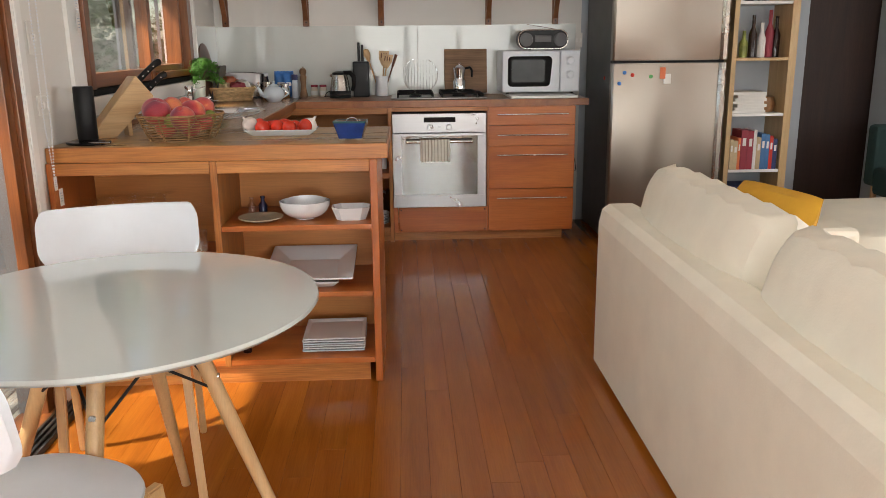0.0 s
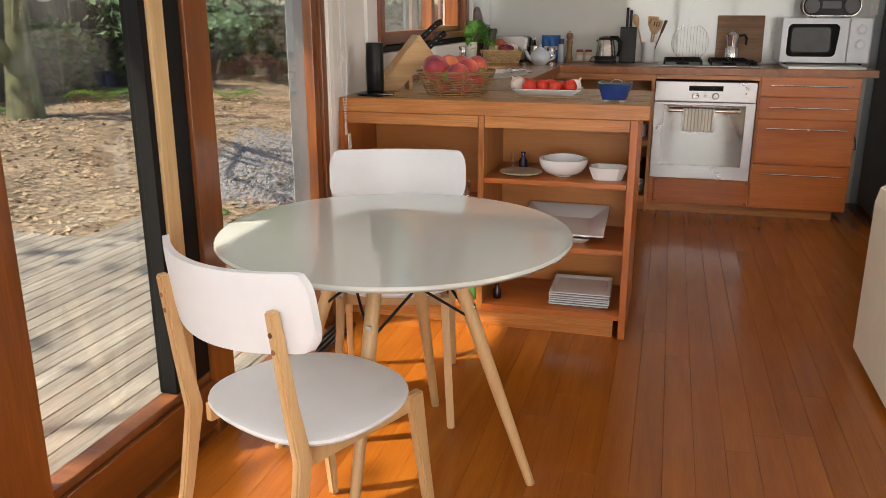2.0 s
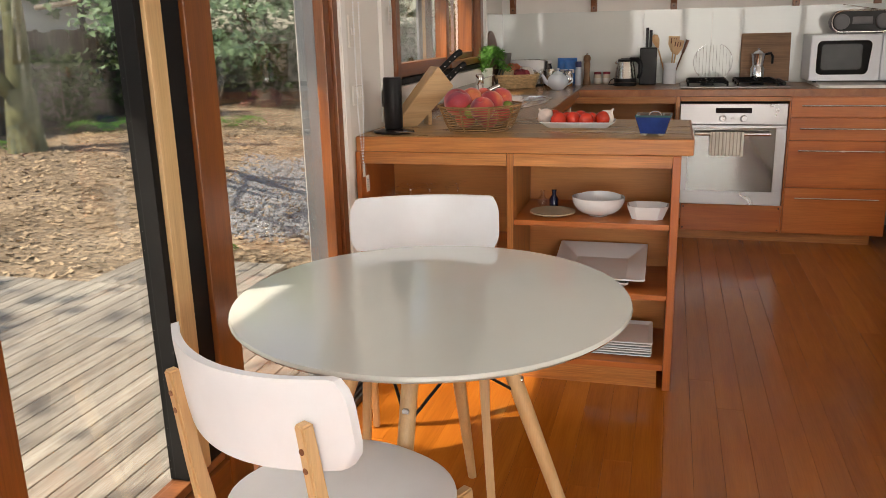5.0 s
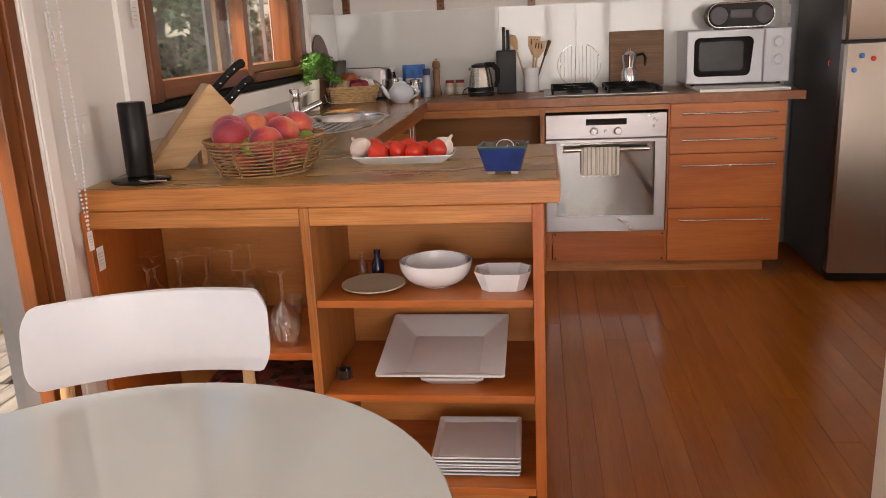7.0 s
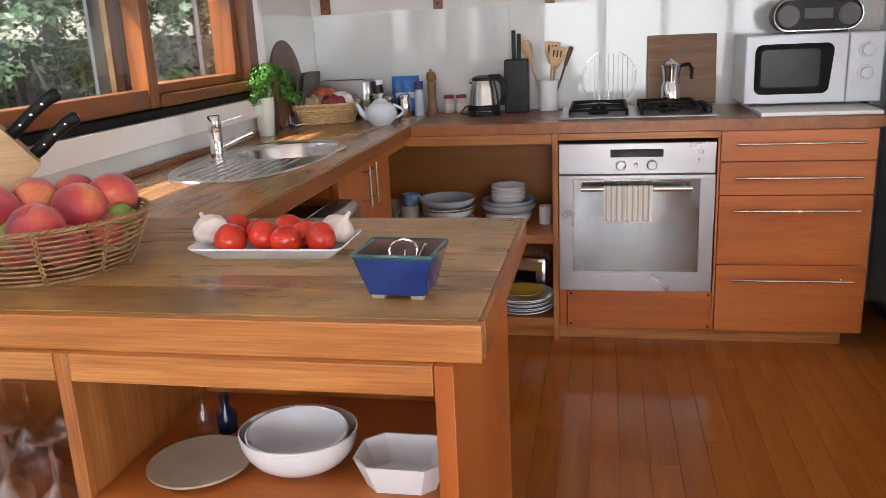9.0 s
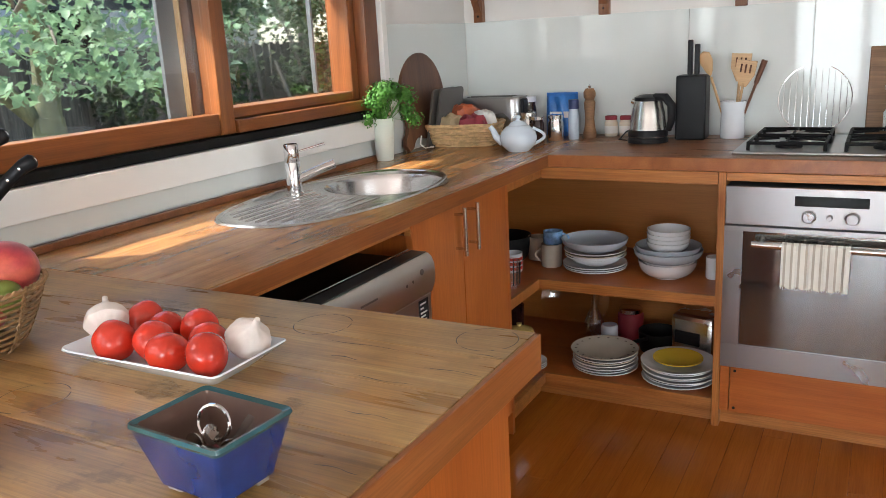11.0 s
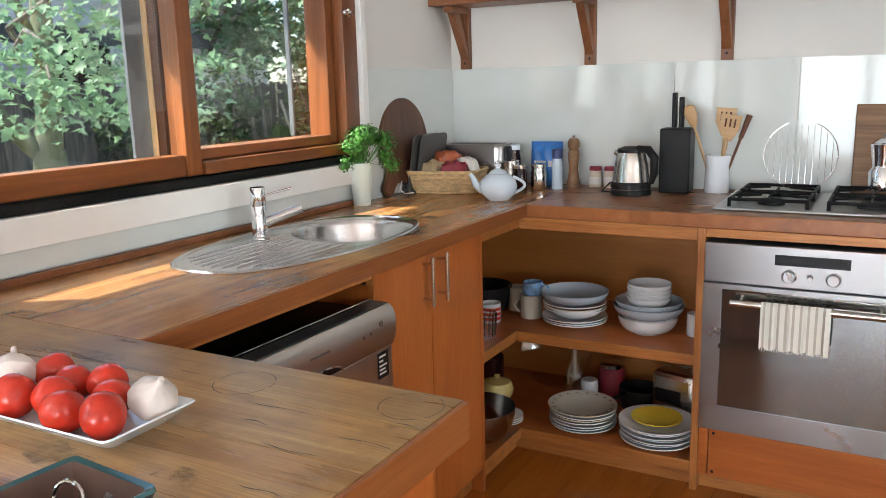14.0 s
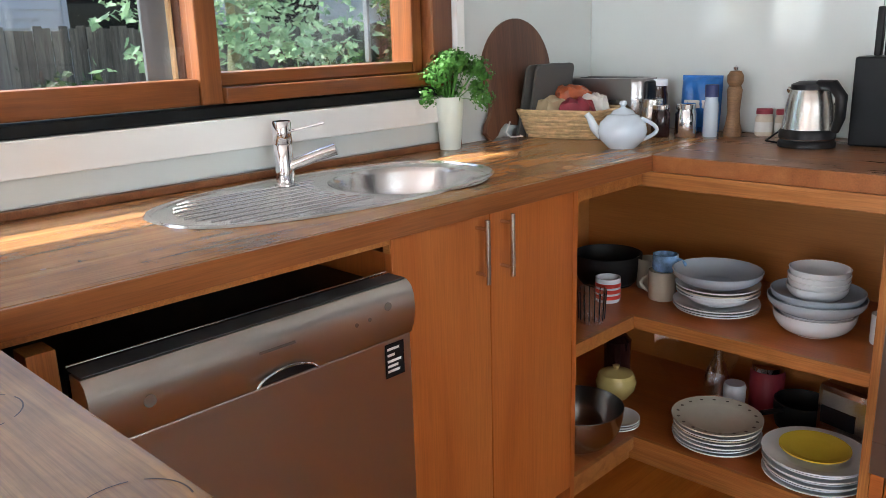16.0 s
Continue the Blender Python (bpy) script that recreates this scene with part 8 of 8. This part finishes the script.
# microwave, its board and the radio
mb = solid("marble_board", "white board lying under the microwave", "board", slab(-0.22, -0.24, 0.0, 0.22, 0.24, 0.016, bev=0.003), TRIM, 2.115, 6.475, TOP + 0.0005)
mw = thing("microwave", "white microwave oven with a dark door window", "microwave", 2.125, 6.46, TOP + 0.0165)
part("case", slab(-0.262, 0.022, 0.010, 0.262, 0.325, 0.285, bev=0.006), WHITEP, mw)
d = part("door", slab(-0.262, 0.0, 0.010, 0.128, 0.0215, 0.285, bev=0.008), WHITEP, mw)
bm = bmesh.new()
o = rounded(0.30, 0.20, 0.03, 5)
o = [(x - 0.075 - (0.012 if x > 0.1 and y < 0 else 0.0), y) for x, y in o]
lo = [bm.verts.new((x, -0.0025, 0.148 + y)) for x, y in o]
hi = [bm.verts.new((x, 0.001, 0.148 + y)) for x, y in o]
bm.faces.new(lo)
bm.faces.new(hi[::-1])
for i in range(len(o)):
    bm.faces.new((lo[i], lo[(i + 1) % len(o)], hi[(i + 1) % len(o)], hi[i]))
part("window", bm, plain("matt_black_surround", (0.012, 0.012, 0.012), 0.6, var=0.2, bstr=0.0, spec=0.1), d, "black window surround")
bm = bmesh.new()
prism(bm, rounded(0.225, 0.15, 0.02, 4), 0, 0.001)
moved(bm, pose(-0.088, -0.0027, 0.152, 90, 0, 0))
part("glass", bm, plain("grey_mesh_glass", (0.035, 0.035, 0.035), 0.16, 0.0, var=0.1, bstr=0.0, spec=0.2), d, "grey see-through window mesh")
pn = part("control_panel", slab(0.130, 0.0, 0.010, 0.262, 0.0215, 0.285, bev=0.008), WHITEP, mw)
for kz in (0.215, 0.125):
    bm = bmesh.new()
    lathe(bm, [(0, 0), (0.031, 0), (0.030, 0.004), (0.023, 0.006), (0.021, 0.02), (0, 0.021)], 26)
    moved(bm, pose(0.196, -0.0005, kz, 90, 0, 0))
    part("dial", bm, WHITEP, pn)
for fx, fy in ((-0.22, 0.05), (0.22, 0.05), (-0.22, 0.29), (0.22, 0.29)):
    part("foot", slab(fx - 0.01, fy - 0.01, 0, fx + 0.01, fy + 0.01, 0.011), BLACKP, mw)
rd = thing("radio", "black oval portable radio with silver trim on the microwave", "radio", 2.15, 6.60, TOP + 0.302)
bm = bmesh.new()
prism(bm, rounded(0.345, 0.13, 0.062, 8), -0.055, 0.055, 0.012)
moved(bm, pose(0, 0, 0.072, 90, 0, 0))
part("case", bm, BLACKP, rd)
bm = bmesh.new()
tube(bm, [(x * 1.0, -0.052, 0.072 + y) for x, y in rounded(0.338, 0.124, 0.06, 8)], 0.004, 6, True)
part("trim", bm, SATIN, rd)
for sx in (-0.115, 0.115):
    bm = bmesh.new()
    lathe(bm, [(0, 0), (0.045, 0), (0.043, 0.004), (0.02, -0.0 + 0.002), (0, 0.006)], 26)
    moved(bm, pose(sx, -0.0555, 0.07, 90, 0, 0))
    part("speaker", bm, DARKGREY, rd)
part("display", slab(-0.055, -0.058, 0.055, 0.055, -0.055, 0.098, bev=0.002), DARKGREY, rd)
part("button_row", slab(-0.07, -0.045, 0.1365, 0.07, 0.02, 0.141, bev=0.002), SATIN, rd)
bm = bmesh.new()
tube(bm, [(0.12, 0.03, 0.135), (-0.10, 0.04, 0.172)], 0.002, 6)
part("aerial", bm, CHROME, rd)
for sx in (-0.1, 0.1):
    part("foot", slab(sx - 0.02, -0.04, 0, sx + 0.02, 0.04, 0.0085), BLACKP, rd)
cab = thing("hanging_cables", "tangle of black appliance cables beside the drawers", "cable", 2.36, 6.62, 0.0)
random.seed(4)
for k in range(3):
    pts = [(0.005 * k, 0.12, 0.885)]
    for i in range(9):
        pts.append((0.02 * math.sin(i * 0.9 + k * 2), 0.05 * math.cos(i * 0.6 + k), 0.85 - 0.058 * i))
    for i in range(6):
        pts.append((0.035 * math.cos(i * 0.5 + k) + 0.02, 0.04 * math.sin(i * 0.7), 0.40 + 0.06 * i))
    bm = bmesh.new()
    tube(bm, pts, 0.0035, 6)
    part("cable", bm, BLACKP, cab)

# wall sockets and switches
for x, y, z, w, h, ax, lab in ((WX, 3.915, 1.32, 0.07, 0.115, "x", "white double light switch on the wall"), (WX, 3.95, 1.085, 0.115, 0.07, "x", "white double power point on the wall"), (2.445, WB, 1.30, 0.05, 0.10, "y", "white switch at the end of the splashback")):
    s = thing("wall_switch", lab, "switch", x, y, z, 90 if ax == "x" else 0, "switches and power points")
    part("plate", slab(-w / 2, -0.008, -h / 2, w / 2, -0.0005, h / 2, bev=0.003), WALL, s)
    for k in (-1, 1):
        part("rocker", slab(k * 0.014 - 0.006, -0.0115, -0.012, k * 0.014 + 0.006, -0.0085, 0.012, bev=0.001), TRIM, s)

# blind cords with tags


def cord(x, y, z0, z1, tags):
    c = thing("blind_cord", "looped bead chain of a blind with a paper tag", "blind cord", x, y, z0, 0, "blind cords")
    bm = bmesh.new()
    n = int((z1 - z0) / 0.011)
    for s in (-1, 1):
        for k in range(n):
            u = k / n
            off = 0.012 * min(1, u * 8)
            lathe(bm, [(0, -0.0042), (0.0036, 0), (0, 0.0042)], 6, (0.006 * s * min(1, u * 8), off * s, k * 0.011))
    part("bead_chain", bm, WHITEP, c)
    for dy, dz, w, h, mat in tags:
        part("tag", slab(0.0, dy - w / 2, dz - h, 0.002, dy + w / 2, dz), mat, c, "small printed paper tag")
        bm = bmesh.new()
        for k in range(4):
            box(bm, 0.0022, dy - w * 0.35, dz - h * (0.28 + 0.15 * k), 0.0026, dy + w * (0.3 - 0.08 * (k % 2)), dz - h * (0.25 + 0.15 * k))
        part("print", bm, CERAM_B, c)
    return c


cord(-0.045, 3.835, 0.835, 2.35, [(0.0, 0.005, 0.022, 0.05, PAPER), (0.035, -0.045, 0.030, 0.062, PAPER)])
cord(-0.07, 4.285, 1.42, 2.35, [(0.0, -0.005, 0.034, 0.075, PAPER)])

# jars and boxes on the wall shelf
SZ = 1.7005
random.seed(12)
bm = cushion(bmesh.new(), 0.11, 0.10, 0.085, 0.3, 10)
for v in bm.verts:
    v.co += Vector((random.uniform(-1, 1), random.uniform(-1, 1), random.uniform(-1, 1))) * 0.005
solid("pasta_bag", "crumpled clear and blue food bag on the shelf", "bag", bm, TANP, -0.035, 6.68, SZ, 0, "food on the wall shelf")
bm = cushion(bmesh.new(), 0.06, 0.06, 0.05, 0.4, 8)
solid("pasta_bag", "twisted blue top of the food bag", "bag", bm, BLUEP, -0.04, 6.685, SZ + 0.08, 0, "food on the wall shelf")


def carton(label, x, w, d, h, mat, mark=None, rz=0.0):
    t = thing("food_carton", label, "carton", x, 6.69, SZ, rz, "food on the wall shelf")
    part("box", slab(-w / 2, -d / 2, 0, w / 2, d / 2, h, bev=0.001), mat, t)
    if mark:
        for k in range(mark[1]):
            part("print_bar", slab(-w * 0.32, -d / 2 - 0.0006, h * (0.12 + 0.085 * k), w * (0.34 - 0.1 * (k % 2)), -d / 2 - 0.0001, h * (0.16 + 0.085 * k)), mark[0], t)


carton("navy blue carton with white print", 0.035, 0.075, 0.06, 0.21, NAVY, (PAPER, 6), 6)
jar("preserve_jar", "glass jar of oats with a steel lid on the shelf", 0.115, 6.68, SZ, 0.04, 0.085, FLOUR, CHROME, 0.012, group="food on the wall shelf")
jar("peanut_butter", "peanut butter jar with a printed label on the shelf", 0.205, 6.675, SZ, 0.037, 0.115, BROWNP, REDP, 0.02, group="food on the wall shelf", label_mat=PAPER)
carton("flat yellow paper food packet", 0.268, 0.035, 0.06, 0.10, YELLOWP)
carton("bright red cardboard food carton", 0.355, 0.115, 0.07, 0.20, REDP, (BURG, 1), -8)
jar("flour_jar", "glass jar of flour with a white lid on the shelf", 0.478, 6.675, SZ, 0.043, 0.085, FLOUR, WHITEP, 0.05, group="food on the wall shelf")
jar("vinegar_bottle", "black bottle with pale print on the shelf", 0.560, 6.67, SZ, 0.03, 0.13, BLACKP, BLACKP, 0.03, group="food on the wall shelf", label_mat=None, category="bottle")
jar("olive_jar", "glass jar of olives on the shelf", 0.628, 6.69, SZ, 0.032, 0.11, OLIVE, WHITEP, 0.02, group="food on the wall shelf")
jar("gherkin_jar", "tall glass jar of gherkins with a label on the shelf", 0.698, 6.68, SZ, 0.036, 0.13, OLIVE, GREENP, 0.018, group="food on the wall shelf", label_mat=PAPER)
jar("stock_tub", "blue and white striped tub on the shelf", 0.785, 6.68, SZ, 0.04, 0.085, CERAM_LB, BROWNP, 0.015, group="food on the wall shelf", category="tub")
jar("jam_jar", "red jam jar with a gold lid on the shelf", 0.862, 6.685, SZ, 0.036, 0.11, BURG, YELLOWP, 0.016, group="food on the wall shelf")
carton("narrow white cardboard food carton", 0.914, 0.022, 0.07, 0.15, PAPER, (REDP, 3))
carton("narrow green and red carton", 0.941, 0.024, 0.07, 0.14, GREENP, (REDP, 2))
carton("pale yellow tea box with a brown panel", 1.012, 0.108, 0.07, 0.075, YELLOWP, (BROWNP, 1))
for k in range(16):
    xx = 1.28 + 0.083 * k
    if xx < 1.83:
        continue
    if k % 4 == 3:
        carton("printed food carton on the long shelf", xx, 0.06, 0.06, 0.12 + 0.02 * (k % 3), (TANP, NAVY, GREENP, REDP)[k % 4], (PAPER, 3))
    else:
        jar("pantry_jar", "pantry jar with a screw lid on the shelf", xx, 6.69, SZ, 0.032, 0.09 + 0.012 * (k % 3), (OLIVE, BROWNP, FLOUR, BURG, CERAM_C)[k % 5], (CHROME, WHITEP, BLACKP)[k % 3], 0.014, group="food on the wall shelf", label_mat=PAPER if k % 2 else None)

# ---- bookcase ----
bc = thing("bookcase", "narrow pale timber bookcase with books and bottles", "bookcase", 3.312, 6.18, 0.0)
BWD, BDP = 0.425, 0.28
part("side", slab(0, 0, 0, 0.032, BDP, 2.02, bev=0.002), PINE, bc)
part("side", slab(BWD - 0.05, 0, 0, BWD, BDP, 2.02, bev=0.002), PINE, bc)
part("back", slab(0.033, BDP - 0.008, 0.02, BWD - 0.051, BDP, 2.0), GREYWALL, bc)
for z in (0.06, 0.432, 0.802, 1.158, 1.51, 1.86):
    part("shelf", slab(0.033, 0.002, z, BWD - 0.051, BDP - 0.009, z + 0.018, bev=0.001), PINE if z in (1.158, 1.86) else TRIM, bc)
part("top", slab(0.0, 0.0, 2.021, BWD, BDP, 2.04), PINE, bc)
random.seed(16)
x, k = 3.352, 0
for w, h, mat in ((0.022, 0.20, TANP), (0.03, 0.19, TANP), (0.018, 0.21, ORANGEP), (0.045, 0.26, BURG), (0.04, 0.255, BURG), (0.022, 0.26, PAPER), (0.03, 0.21, TANP), (0.03, 0.235, REDBLUE), (0.028, 0.23, REDBLUE), (0.024, 0.22, REDP), (0.03, 0.20, NAVY)):
    b = thing("book", "upright hardback book in the bookcase", "book", x, 6.19, 0.4505, 0, "books in the bookcase")
    part("cover", slab(0, 0, 0, w - 0.001, 0.16, h, bev=0.001), mat, b)
    part("spine_label", slab(w * 0.25, -0.0006, h * 0.6, w * 0.75, -0.0001, h * 0.8), PAPER, b)
    x += w
for k in range(7):
    solid("magazine", "white magazine in a loose pile", "magazine", slab(-0.12 + 0.01 * (k % 3), -0.10, 0, 0.10 - 0.012 * (k % 2), 0.10, 0.019, bev=0.001), PAPER, 3.475, 6.30, 0.8205 + 0.0195 * k, 3 * (k % 3) - 3, "magazines in the bookcase")
crock("brown_bowl", "round brown pot in the bookcase", "pot", [(0, 0), (0.05, 0), (0.065, 0.05), (0.05, 0.10), (0, 0.105)], BROWNP, 3.625, 6.33, 0.8205)
for x, h, mat, lab in ((3.372, 0.13, GLASS, "clear glass bottle"), (3.432, 0.17, OLIVE, "green glass bottle"), (3.49, 0.27, WINE, "dark wine bottle"), (3.55, 0.22, PAPER, "pale labelled bottle"), (3.60, 0.30, BURG, "red wine bottle"), (3.645, 0.26, WINE, "dark wine bottle")):
    crock("bottle", lab + " in the bookcase", "bottle", [(0, 0), (0.026, 0), (0.027, h * 0.55), (0.011, h * 0.72), (0.011, h), (0, h)], mat, x, 6.30, 1.1765, "bottles in the bookcase", 20)
for x, h, mat in ((3.38, 0.18, PAPER), (3.45, 0.14, BLACKP), (3.53, 0.2, WINE), (3.61, 0.16, TANP)):
    crock("bottle", "assorted bottle high in the bookcase", "bottle", [(0, 0), (0.028, 0), (0.028, h * 0.7), (0.012, h * 0.85), (0.012, h), (0, h)], mat, x, 6.30, 1.5285, "bottles high in the bookcase", 20)
solid("storage_box", "dark blue storage box low in the bookcase", "box", slab(-0.13, 0, 0, 0.13, 0.2, 0.26, bev=0.006), NAVY, 3.515, 6.21, 0.0785)

# ---- floor boards ----
random.seed(77)
lens = (1.2, 1.5, 1.8, 2.1, 2.4, 2.7)
BW = 0.0905
board_mesh = {L: mesh_of("floor_board", slab(0.0002, 0.0002, -0.022, BW - 0.0002, L - 0.0003, 0.0, bev=0.0007), FLOORW) for L in lens}
rest, x = bmesh.new(), WX + 0.004
count = 0
while x < WR - BW:
    y = WS + 0.004 - random.uniform(0, 1.2)
    while y < WB:
        L = random.choice(lens)
        a, b = max(y, WS + 0.003), min(y + L, WB - 0.003)
        if x < 2.6 and 0.6 < b and count < 300 and a == y and b == y + L:
            o = new("floor_board", board_mesh[L])
            o.parent = subfloor
            o.matrix_basis = pose(x, y, 0)
            count += 1
        elif b - a > 0.05:
            box(rest, x + 0.0004, a + 0.0004, -0.022, x + BW - 0.0004, b - 0.0006, 0.0)
        y += L
    x += BW
tagged(part("floor_boards", rest, FLOORW, subfloor), kind="stuff")
